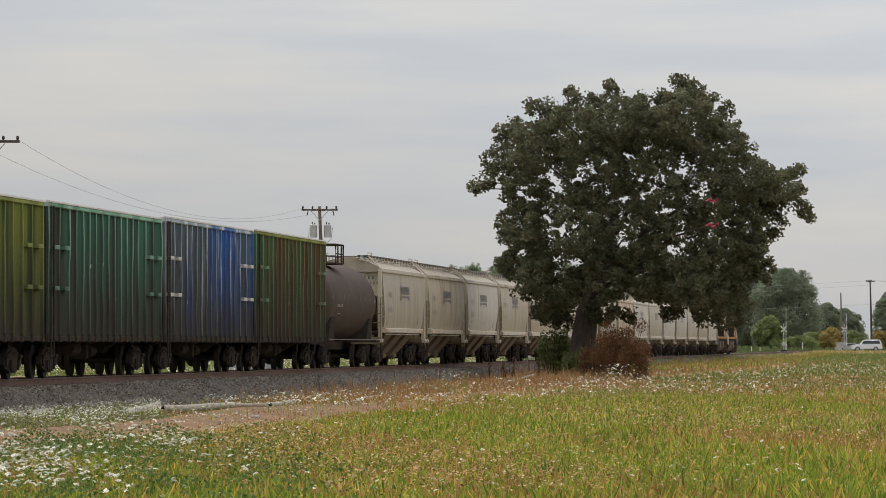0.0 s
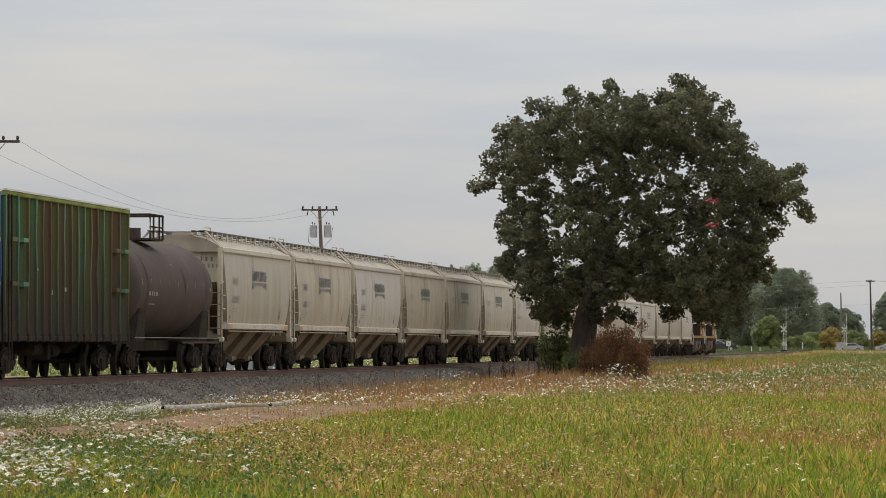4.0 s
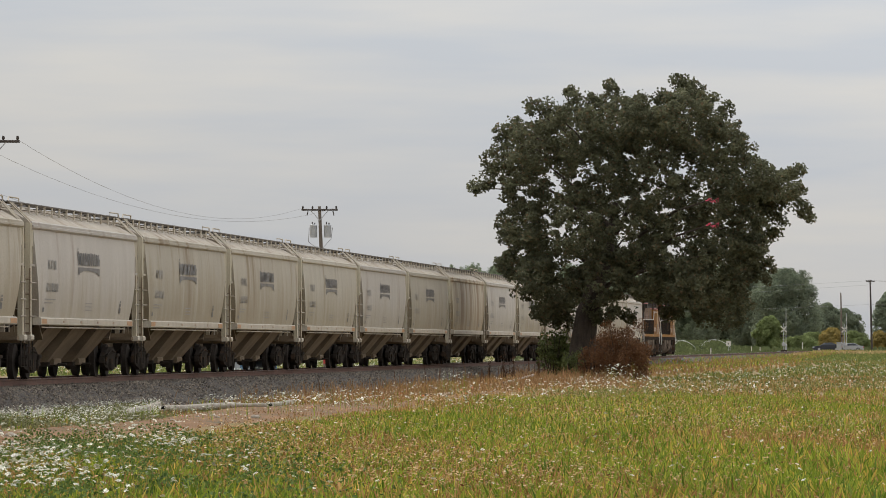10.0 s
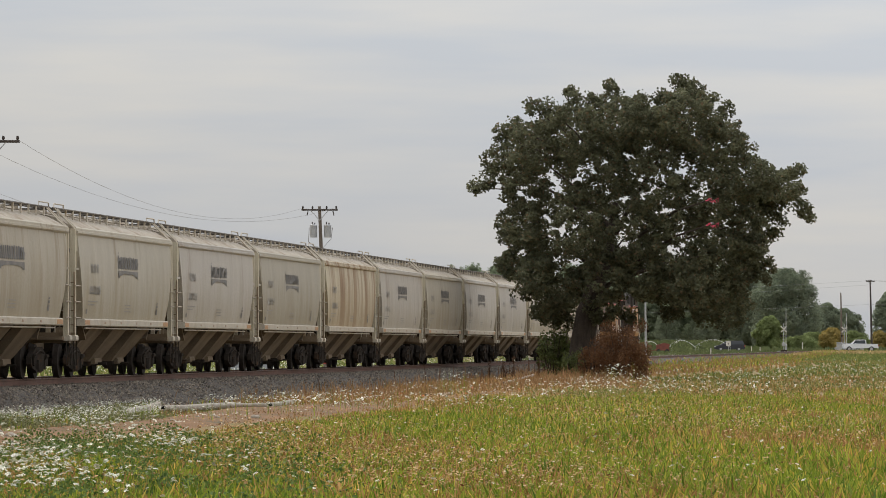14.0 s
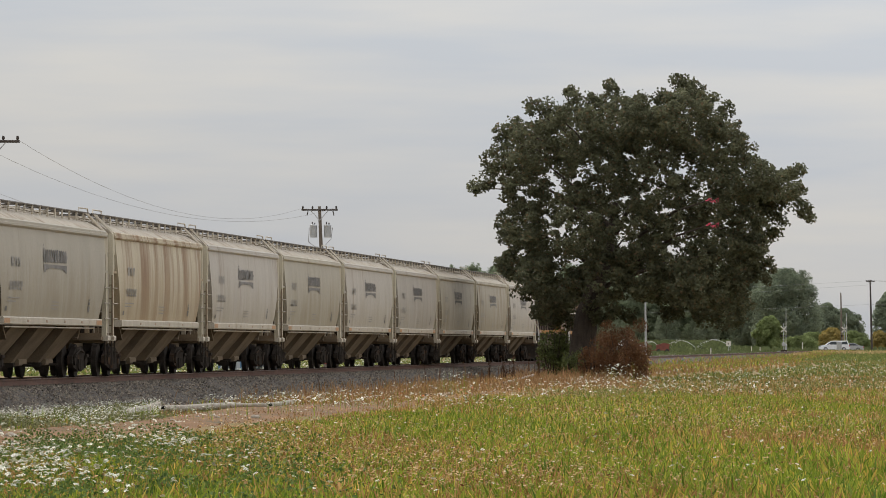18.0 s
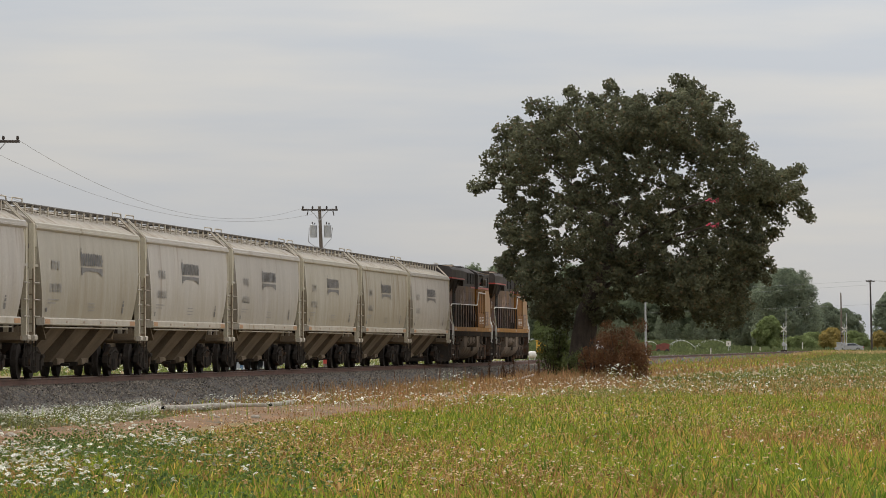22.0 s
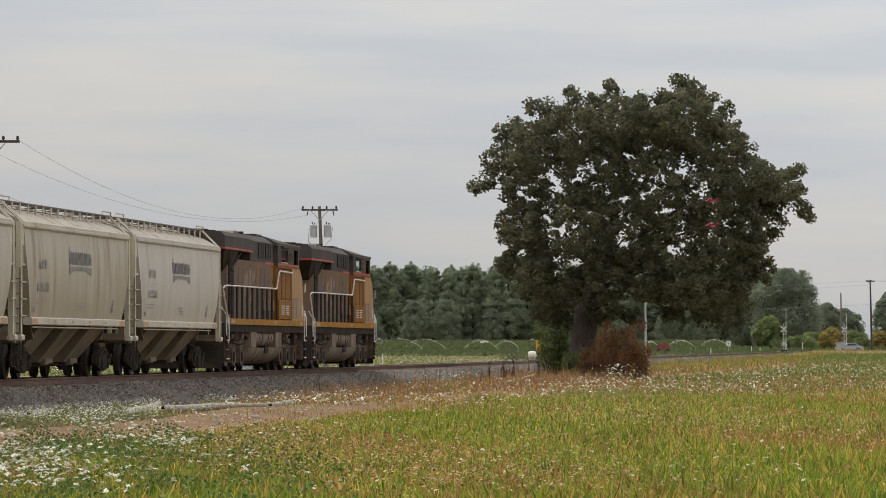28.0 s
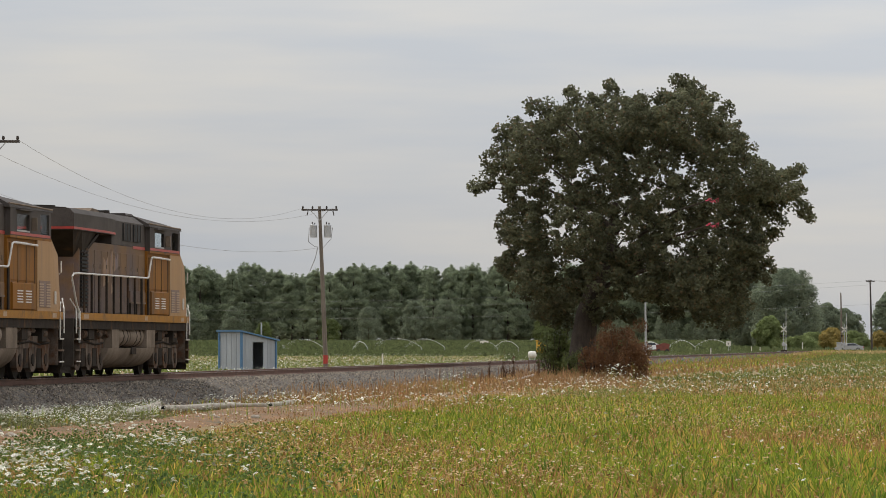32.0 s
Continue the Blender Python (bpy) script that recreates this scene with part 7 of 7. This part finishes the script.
def ditch_pipe(a, b, r, label):
    a, b = Vector(a), Vector(b)
    t = thing("drain_pipe", label, "pipe", "old pipes beside the track", Matrix.Translation(a))
    d = b - a
    n = 14
    u = d.normalized()
    s1 = u.cross(Vector((0, 0, 1))).normalized()
    s2 = s1.cross(u)
    def ring(p, rr):
        return [p + (s1 * math.cos(6.2832 * j / n) + s2 * math.sin(6.2832 * j / n)) * rr for j in range(n)]
    sh = Shape().loft([ring(u * 0.12, r * 0.72), ring(Vector(), r * 0.72), ring(Vector(), r), ring(d * 0.3 + Vector((0, 0, -0.02)), r * 1.02), ring(d * 0.65, r * 0.97), ring(d, r), ring(d, r * 0.7)], False)
    part("pipe_wall", sh, M["pipe"], t, "", 40)
    # black disc just inside the mouth, painted as the bore's shade
    part("pipe_bore", Shape().loft([ring(u * 0.05, r * 0.70), ring(u * 0.06, r * 0.70)]), M["black"], t, "black disc standing in for the shaded bore")


def build_pipes():
    def g(p, y):
        return (p - 784) / FAR * y
    ditch_pipe((g(288, 131), 131, 0.12), (g(415, 138), 138, 0.12), 0.085, "sun-bleached pale pipe with a dark open end")
    ditch_pipe((g(280, 130.5), 130.5, 0.21), (g(222, 122), 122, 0.12), 0.09, "sun-bleached pale pipe lying askew on another")
    ditch_pipe((g(418, 138.5), 138.5, 0.11), (g(472, 138.8), 138.8, 0.10), 0.075, "half-buried pale pipe in the weeds")
    ditch_pipe((g(478, 140), 140, 0.10), (g(520, 146), 146, 0.12), 0.075, "half-buried pale pipe in the weeds")
    ditch_pipe((g(50, 120), 120, 0.12), (g(100, 125), 125, 0.14), 0.09, "half-buried pale pipe in the weeds")
    ditch_pipe((g(-6, 119), 119, 0.14), (g(32, 124), 124, 0.16), 0.09, "half-buried pale pipe in the weeds")
    ditch_pipe((g(752, 168), 168, 0.10), (g(800, 172), 172, 0.12), 0.05, "fallen bleached pole in the dry grass")
    ditch_pipe((g(890, 216), 216, 0.15), (g(945, 222), 222, 0.45), 0.05, "fallen bleached pole in the dry grass")
    # stones on the dirt path
    rng = random.Random(4)
    for i in range(16):
        y = rng.uniform(80, 122)
        q = rng.uniform(6.8, 10.2)
        x = (q - ACROSS + y * math.sin(TURN)) / math.cos(TURN)
        r = rng.uniform(0.05, 0.12)
        s = Shape().loft([[(r * k * math.cos(a * 0.785) * rng.uniform(.8, 1.2), r * k * 0.8 * math.sin(a * 0.785), z * r) for a in range(8)] for k, z in ((0.8, -0.2), (1.0, 0.15), (0.75, 0.5), (0.3, 0.66))])
        ob = new("field_stone", s.mesh("field_stone", M["pipe"], 60))
        ob.location = (x, y, 0.06)
        tagged(ob, "pale rounded stone on the dirt path", "stone", "stones on the path")


def build_ribbons():
    for z, w in ((8.42, 0.36), (7.28, 0.3)):
        t = thing("plastic_ribbon", "torn pink plastic ribbon caught in the oak", "ribbon", "ribbons in the oak", Matrix.Translation((12.32, 237.3, z)))
        s = Shape()
        for i in range(5):
            s.tube([(-w * 0.5 + i * 0.1, 0, 0), (-w * 0.3 + i * 0.13, -0.03, 0.12 * math.sin(i * 2.0)), (i * 0.1, 0.0, 0.10 * math.cos(i))], 0.022, 4)
        part("strip", s, M["pink"], t)


def build_crossing():
    def gate(p, y, arm, label):
        x = (p - 784) / FAR * y
        t = thing("crossing_signal", label, "crossing signal", "railway crossing signals", Matrix.Translation((x, y, 0.72)))
        part("mast", Shape().tube([(0, 0, 0), (0, 0, 4.6)], 0.075, 8), M["zinc"], t)
        part("foundation", Shape().box(-0.5, 0.5, -0.4, 0.4, -0.3, 0.35, 0.05), M["steel_dark"], t)
        for w in (-1, 1):
            part("crossbuck_blade", Shape().loft([[(-w * 0.52, -0.12, 3.25), (-w * 0.36, -0.12, 3.12), (w * 0.52, -0.12, 4.05), (w * 0.36, -0.12, 4.18)],
                                                  [(-w * 0.52, -0.09, 3.25), (-w * 0.36, -0.09, 3.12), (w * 0.52, -0.09, 4.05), (w * 0.36, -0.09, 4.18)]]), M["rail_white"], t, "white crossbuck blade")
            part("signal_lamp", Shape().disc(w * 0.42, -0.25, -0.05, 2.6, 0.17, 12).box(min(0, w * 0.42), max(0, w * 0.42), -0.04, 0.0, 2.56, 2.64), M["steel_dark"], t)
        part("gate_mechanism", Shape().box(-0.28, 0.28, -0.3, 0.3, 0.9, 1.5, 0.05), M["zinc"], t)
        for k in range(8):
            z = 1.2 + k * (arm - 1.2) / 8
            part("gate_arm", Shape().box(0.30, 0.40, -0.33, -0.29, z, z + (arm - 1.2) / 8), M["rail_white"] if k % 2 == 0 else M["zinc"], t)
        part("counterweight", Shape().box(0.15, 0.5, -0.38, -0.24, 0.3, 1.2, 0.03), M["zinc"], t)
    gate(1387, 832, 7.0, "railway crossing signal with raised striped gate")
    gate(1494, 853, 6.4, "railway crossing signal with raised striped gate")

    def at(p, y):
        return (p - 784) / FAR * y
    b = thing("signal_cabinet", "pale grey metal signal cabinet beside the crossing", "cabinet", m=Matrix.Translation((at(1485, 834), 834, 0.7)))
    part("housing", Shape().box(-0.38, 0.38, -0.4, 0.4, 0, 1.5, 0.05), M["zinc"], b)
    part("lid", Shape().box(-0.44, 0.44, -0.46, 0.46, 1.5, 1.58, 0.02), M["zinc"], b)
    s = thing("road_sign", "small white road sign on a post", "sign", m=Matrix.Translation((at(1289, 800), 800, 0.6)))
    part("post", Shape().tube([(0, 0.03, 0), (0, 0.03, 1.8)], 0.04, 6), M["zinc"], s)
    part("panel", Shape().box(-0.36, 0.36, -0.03, 0.0, 1.05, 1.80), M["rail_white"], s, "white panel")
    part("symbol", Shape().box(-0.12, 0.12, -0.036, -0.03, 1.28, 1.56), M["decal"], s, "dark square symbol")
    y = thing("signal_box", "yellow signal housing on a short post", "signal box", m=Matrix.Translation((at(957, 420), 420, 0)))
    part("post", Shape().tube([(0, 0, -0.1), (0, 0, 1.3)], 0.06, 8), M["zinc"], y)
    part("housing", Shape().box(-0.36, 0.36, -0.25, 0.25, 1.15, 2.1, 0.05), M["signal_yellow"], y)
    part("hood", Shape().box(-0.42, 0.42, -0.32, 0.28, 2.1, 2.16, 0.01), M["signal_yellow"], y)
    part("lens", Shape().disc(0.1, -0.3, -0.25, 1.6, 0.12, 12), M["decal"], y)
    w = thing("white_tank", "small white rounded tank behind the track", "tank", m=Matrix.Translation((at(942, 430), 430, 0)))
    part("shell", Shape().loft([[(x, 0.30 * k * math.cos(a * 0.5236), 0.95 + 0.30 * k * math.sin(a * 0.5236)) for a in range(12)] for x, k in ((-0.36, 0.2), (-0.33, 0.7), (-0.25, 1), (0.25, 1), (0.33, 0.7), (0.36, 0.2))]), M["rail_white"], w, "", 40)
    part("cradle", Shape().box(-0.25, -0.17, -0.2, 0.2, -0.05, 0.7).box(0.17, 0.25, -0.2, 0.2, -0.05, 0.7), M["zinc"], w)
    for p, yy, h in ((677, 440, 1.0), (1258, 700, 0.9), (1330, 790, 0.9), (1420, 880, 1.6), (1345, 800, 0.7)):
        m = thing("marker_post", "short white marker post in the field", "post", "white marker posts", Matrix.Translation((at(p, yy), yy, land(0, yy))))
        part("stake", Shape().box(-0.06, 0.06, -0.05, 0.05, -0.1, h, 0.01), M["rail_white"], m)
        part("cap", Shape().box(-0.08, 0.08, -0.07, 0.07, h, h + 0.05), M["zinc"], m)
    r = thing("irrigation_cart", "faded red irrigation reel cart at the field edge", "farm machine", m=Matrix.Translation((at(1172, 780), 780, 0.62)))
    part("frame", Shape().box(-1.1, 1.1, -0.5, 0.5, 0.35, 0.55, 0.03), M["machine_red"], r)
    part("hopper_box", Shape().side([(-0.9, 0.55), (1.0, 0.55), (1.1, 1.35), (0.2, 1.5), (-0.95, 1.2)], -0.45, 0.45), M["machine_red"], r)
    part("hitch", Shape().tube([(-1.0, 0, 0.45), (-1.9, 0, 0.3)], 0.06), M["machine_red"], r)
    for x in (-0.6, 0.7):
        part("wheel", Shape().disc(x, -0.65, -0.5, 0.3, 0.3, 14).disc(x, 0.5, 0.65, 0.3, 0.3, 14), M["rubber"], r)
    v = thing("water_trough", "small white trough far off in the crop", "trough", m=Matrix.Translation((at(857, 1180), 1180, land(0, 1180))))
    part("basin", Shape().prism([(-0.4, 0.5), (0.4, 0.5), (0.5, 1.1), (-0.5, 1.1)], -0.95, 0.95), M["car_white"], v)
    pieces("leg", [Shape().box(x, x + 0.1, -0.35, 0.35, 0, 0.5) for x in (-0.8, 0.7)], M["zinc"], v)


# ---------------------------------------------------------------- sprinklers
JETS = []


def build_sprinklers():
    rng = np.random.default_rng(60)

    def at(p, y):
        return (p - 784) / FAR * y
    for p, y, way, reach in ((572, 790, 180, 7.0), (650, 790, 180, 2.6), (746, 790, 180, 8.5), (787, 800, 176, 7.0), (880, 780, 180, 5.5), (917, 790, 178, 4.0),
                             (1166, 786, 180, 3.0), (1292, 800, 180, 6.0), (1230, 790, 182, 5.0)):
        x = at(p, y)
        t = thing("field_sprinkler", "field sprinkler throwing a white arc of water", "sprinkler", "sprinklers in the field", Matrix.Translation((x, y, land(x, y))))
        part("riser", Shape().tube([(0, 0, -0.05), (0, 0, 0.75)], 0.04, 6), M["zinc"], t)
        n = 620
        u = 0.92 * rng.uniform(0, 1, n) ** 1.7
        px = u * reach
        pz = 0.75 + 4 * (1.05 + 0.1 * reach) * u * (1 - u) * 0.85 - 0.4 * u
        c = np.stack([px, rng.normal(size=n) * (0.02 + 0.18 * u), pz + rng.normal(size=n) * (0.01 + 0.09 * u * u) - np.abs(rng.normal(size=n)) * 0.5 * u * u * rng.integers(0, 2, n)], axis=1)
        jet = part("water_jet", leaf_mesh("water_jet", c, 0.06, M["water"], rng), None, t, "white spray of water")
        jet["kind"] = "stuff"
        JETS.append((jet, way, rng.uniform(10, 28), rng.uniform(0, 6.28)))


# ---------------------------------------------------------------- road vehicles
def car_wheel(x, y, r, parent):
    w = part("wheel", Shape().disc(0, -0.1, 0.1, 0, r, 18), M["rubber"], parent, "black tyre on a silver rim", 40)
    part("rim", Shape().disc(0, -0.112, 0.112, 0, r * 0.62, 12), M["chrome"], w, "silver rim")
    w.location = (x, y, r)


def build_car(name, label, kind, paint):
    """x points forwards."""
    t = thing(name, label, "car" if kind != "pickup" else "pickup truck", "vehicles on the road")
    if kind == "sedan":
        L, low, top, r, half = 4.75, 0.88, 1.44, 0.33, 0.88
        lower = [(-2.35, 0.30), (2.3, 0.26), (2.38, 0.55), (2.2, 0.78), (1.1, 0.95), (-1.6, 1.0), (-2.3, 0.95), (-2.4, 0.6)]
        upper = [(1.15, 0.95), (0.35, 1.40), (-0.75, 1.44), (-1.75, 1.0)]
        glass = [(0.95, 0.99), (0.30, 1.34), (-0.7, 1.37), (-1.45, 1.02)]
        ax = (-1.4, 1.42)
    elif kind == "van":
        L, low, top, r, half = 4.95, 1.0, 1.75, 0.34, 0.95
        lower = [(-2.4, 0.32), (2.35, 0.28), (2.45, 0.6), (2.25, 0.88), (1.5, 1.05), (-2.4, 1.1), (-2.48, 0.6)]
        upper = [(1.55, 1.04), (0.6, 1.66), (0.0, 1.74), (-2.1, 1.72), (-2.4, 1.08)]
        glass = [(1.3, 1.08), (0.55, 1.58), (-2.0, 1.62), (-2.2, 1.12)]
        ax = (-1.5, 1.5)
    elif kind == "suv":
        L, low, top, r, half = 5.1, 1.1, 1.88, 0.39, 0.98
        lower = [(-2.5, 0.42), (2.45, 0.40), (2.52, 0.8), (2.4, 1.02), (1.1, 1.16), (-2.5, 1.18), (-2.55, 0.7)]
        upper = [(1.1, 1.14), (0.45, 1.80), (0.0, 1.88), (-2.2, 1.86), (-2.48, 1.16)]
        glass = [(0.95, 1.2), (0.4, 1.74), (-2.05, 1.76), (-2.25, 1.22)]
        ax = (-1.5, 1.5)
    else:
        L, low, top, r, half = 5.9, 1.1, 1.90, 0.40, 0.98
        lower = [(-2.9, 0.55), (2.85, 0.45), (2.95, 0.9), (2.8, 1.1), (1.5, 1.2), (-2.9, 1.2), (-2.95, 0.7)]
        upper = [(1.5, 1.18), (0.85, 1.84), (0.4, 1.90), (-0.85, 1.88), (-1.0, 1.18)]
        glass = [(1.3, 1.24), (0.8, 1.78), (-0.75, 1.80), (-0.85, 1.24)]
        ax = (-1.8, 1.85)
    body = part("body", Shape().side(lower, -half, half), paint, t)
    k = half * 0.82
    cab = Shape()
    n = len(upper)
    cab.loft([[(x, -half + 0.04, z) for x, z in upper[:1]] + [(x, -(half - 0.04 if z < low + 0.12 else k), z) for x, z in upper[1:]],
              [(x, half - 0.04, z) for x, z in upper[:1]] + [(x, (half - 0.04 if z < low + 0.12 else k), z) for x, z in upper[1:]]])
    part("cabin", cab, paint, t)
    for w in (-1, 1):
        gl = Shape().add([(x, w * ((half - 0.03 if z < low + 0.2 else k + 0.008) + 0.012), z) for x, z in glass], [tuple(range(len(glass)))])
        part("side_glass", gl, M["glass"], t, "dark side windows")
    part("bumper", Shape().box(L / 2 - 0.08, L / 2 + 0.06, -half * 0.95, half * 0.95, 0.42, 0.62, 0.03), M["zinc"] if kind == "pickup" else paint, t)
    part("bumper", Shape().box(-L / 2 - 0.06, -L / 2 + 0.08, -half * 0.95, half * 0.95, 0.45, 0.65, 0.03), M["zinc"] if kind == "pickup" else paint, t)
    for w in (-1, 1):
        part("headlight", Shape().box(L / 2 - 0.2, L / 2 + 0.03, min(w * half * 0.6, w * half * 1.01), max(w * half * 0.6, w * half * 1.01), low - 0.32, low - 0.16, 0.02), M["zinc"], t)
        part("tail_light", Shape().box(-L / 2 - 0.03, -L / 2 + 0.1, min(w * half * 0.75, w * half * 1.01), max(w * half * 0.75, w * half * 1.01), low - 0.25, low - 0.02, 0.02), M["red"], t)
        part("wing_mirror", Shape().box(0.75, 0.95, min(w * half, w * (half + 0.16)), max(w * half, w * (half + 0.16)), low + 0.03, low + 0.18, 0.02), paint, t)
        for x in ax:
            car_wheel(x, w * (half - 0.08), r, t)
    if kind == "pickup":
        part("load_bed", Shape().box(-2.8, -1.1, -0.8, 0.8, 1.16, 1.205), M["rubber"], t, "dark load bed")
    if kind == "suv":
        part("roof_rack", Shape().tube([(-1.9, -0.7, 1.93), (0.0, -0.7, 1.95)], 0.03, 5).tube([(-1.9, 0.7, 1.93), (0.0, 0.7, 1.95)], 0.03, 5), M["zinc"], t)
    return t


# each: thing, when it is where (seconds, way along the road in thousandths of its distance), lane
TRAFFIC = []


def build_traffic():
    def car(name, label, kind, paint, rows, lane=2.0):
        TRAFFIC.append((build_car(name, label, kind, M[paint]), rows, lane))
    car("sport_utility_car", "white sport utility car driving on the road", "suv", "car_white", ((0, 1533), (1, 1434), (2, 1330)))
    car("saloon_car", "silver-grey saloon car driving on the road", "sedan", "car_silver", ((5.5, 1427), (6.5, 1328), (7, 1277)))
    car("sport_utility_car", "black sport utility car driving on the road", "suv", "car_dark", ((6, 1497), (6.5, 1552)), -1.8)
    car("saloon_car", "slate grey saloon car driving on the road", "sedan", "car_grey", ((6, 1552), (7, 1464), (8, 1374), (9, 1277), (9.5, 1223)))
    car("saloon_car", "black saloon car driving on the road", "sedan", "car_dark", ((9, 1555), (10, 1464), (11, 1364), (12, 1267), (12.5, 1216)))
    car("minivan", "dark blue-black minivan driving on the road", "van", "car_dark", ((11, 1570), (12, 1490), (13, 1392), (14, 1291), (14.5, 1235)))
    car("pickup_truck", "white pickup truck driving on the road", "pickup", "car_white", ((13.5, 1563), (14, 1522), (14.5, 1477), (16.5, 1279), (17, 1228), (17.5, 1170)))
    car("minivan", "silver-white minivan driving on the road", "van", "car_white", ((17.5, 1522), (18.5, 1430), (19.5, 1332), (20.5, 1226), (21, 1173), (23, 935)))
    car("saloon_car", "white saloon car driving on the road", "sedan", "car_white", ((28.7, 1550), (29.6, 1443), (30.5, 1332), (31.4, 1224), (32, 1150)))
    p = build_car("saloon_car", "silver saloon car parked beside the crossing", "sedan", M["car_silver"])
    p.matrix_world = Matrix.Translation(((1503 - 784) / FAR * 866, 866, 0.72)) @ Matrix.Rotation(math.pi, 4, "Z")


build_poles()
build_shed()
build_pipes()
build_ribbons()
build_crossing()
build_sprinklers()
build_traffic()


# ---------------------------------------------------------------- what moves
def motions():
    # how far along the track the first hopper's near coupling face lies; the train gathers speed slowly
    way = [(0.0, 208.31), (4.0, 162.93), (8.0, 116.53), (12.0, 69.51), (16.0, 22.04), (20.0, -25.88), (24.0, -74.37), (28.0, -123.64), (32.0, -173.89)]
    turn = Matrix.Rotation(math.pi / 2 - TURN, 4, "Z")
    for ob, offset in TRAIN:
        walk(ob, [(t, Matrix.Translation(on_track(o + offset, 0, RAIL)) @ turn) for t, o in way])
    # wheels roll with the train; all wheels of one kind and place in their truck turn alike
    masters = {}
    ts = [k / FPS for k in range(0, 32 * FPS + 1)]
    gone = np.interp(ts, [t for t, o in way], [way[0][1] - o for t, o in way])
    for car, offset in TRAIN:
        for ob in car.children_recursive:
            if ob.name.startswith("wheelset"):
                place = tuple(round(v, 3) for v in ob.location)
                if place not in masters:
                    masters[place] = ob
                    walk(ob, [(t, Matrix.Translation(place) @ Matrix.Rotation(-g / place[2], 4, "Y")) for t, g in zip(ts, gone)])
                else:
                    ob.rotation_mode = "QUATERNION"
                    keys = ob.animation_data_create()
                    keys.action = masters[place].animation_data.action
                    keys.action_slot = masters[place].animation_data.action_slot
    # cars keep their pace before they come into view and after they leave it
    for ob, rows, lane in TRAFFIC:
        y = ROAD_Y + lane
        rows = list(rows)
        (t0, p0), (t1, p1) = rows[0], rows[1]
        v = (p1 - p0) / (t1 - t0)
        if t0 > 0:
            rows.insert(0, (0.0, p0 - v * t0))
        (t0, p0), (t1, p1) = rows[-2], rows[-1]
        v = (p1 - p0) / (t1 - t0)
        if t1 < 32:
            rows.append((32.0, p1 + v * (32 - t1)))
        face = Matrix.Rotation(math.pi if v < 0 else 0.0, 4, "Z")
        walk(ob, [(t, Matrix.Translation(((p - 784) / FAR * y, y, 0.802)) @ face) for t, p in rows])
        run = np.interp(ts, [t for t, p in rows], [abs(p - rows[0][1]) / FAR * y for t, p in rows])
        for w in ob.children:
            if w.name.startswith("wheel"):
                place = tuple(w.location)
                walk(w, [(t, Matrix.Translation(place) @ Matrix.Rotation(g / place[2], 4, "Y")) for t, g in zip(ts, run)])
    # the sprinklers' arms swing slowly to and fro
    for ob, way_deg, swing, phase in JETS:
        walk(ob, [(t, pose(0, 0, 0, 0, 0, way_deg + swing * math.sin(phase + t * 0.35))) for t in range(0, 33, 2)])


motions()
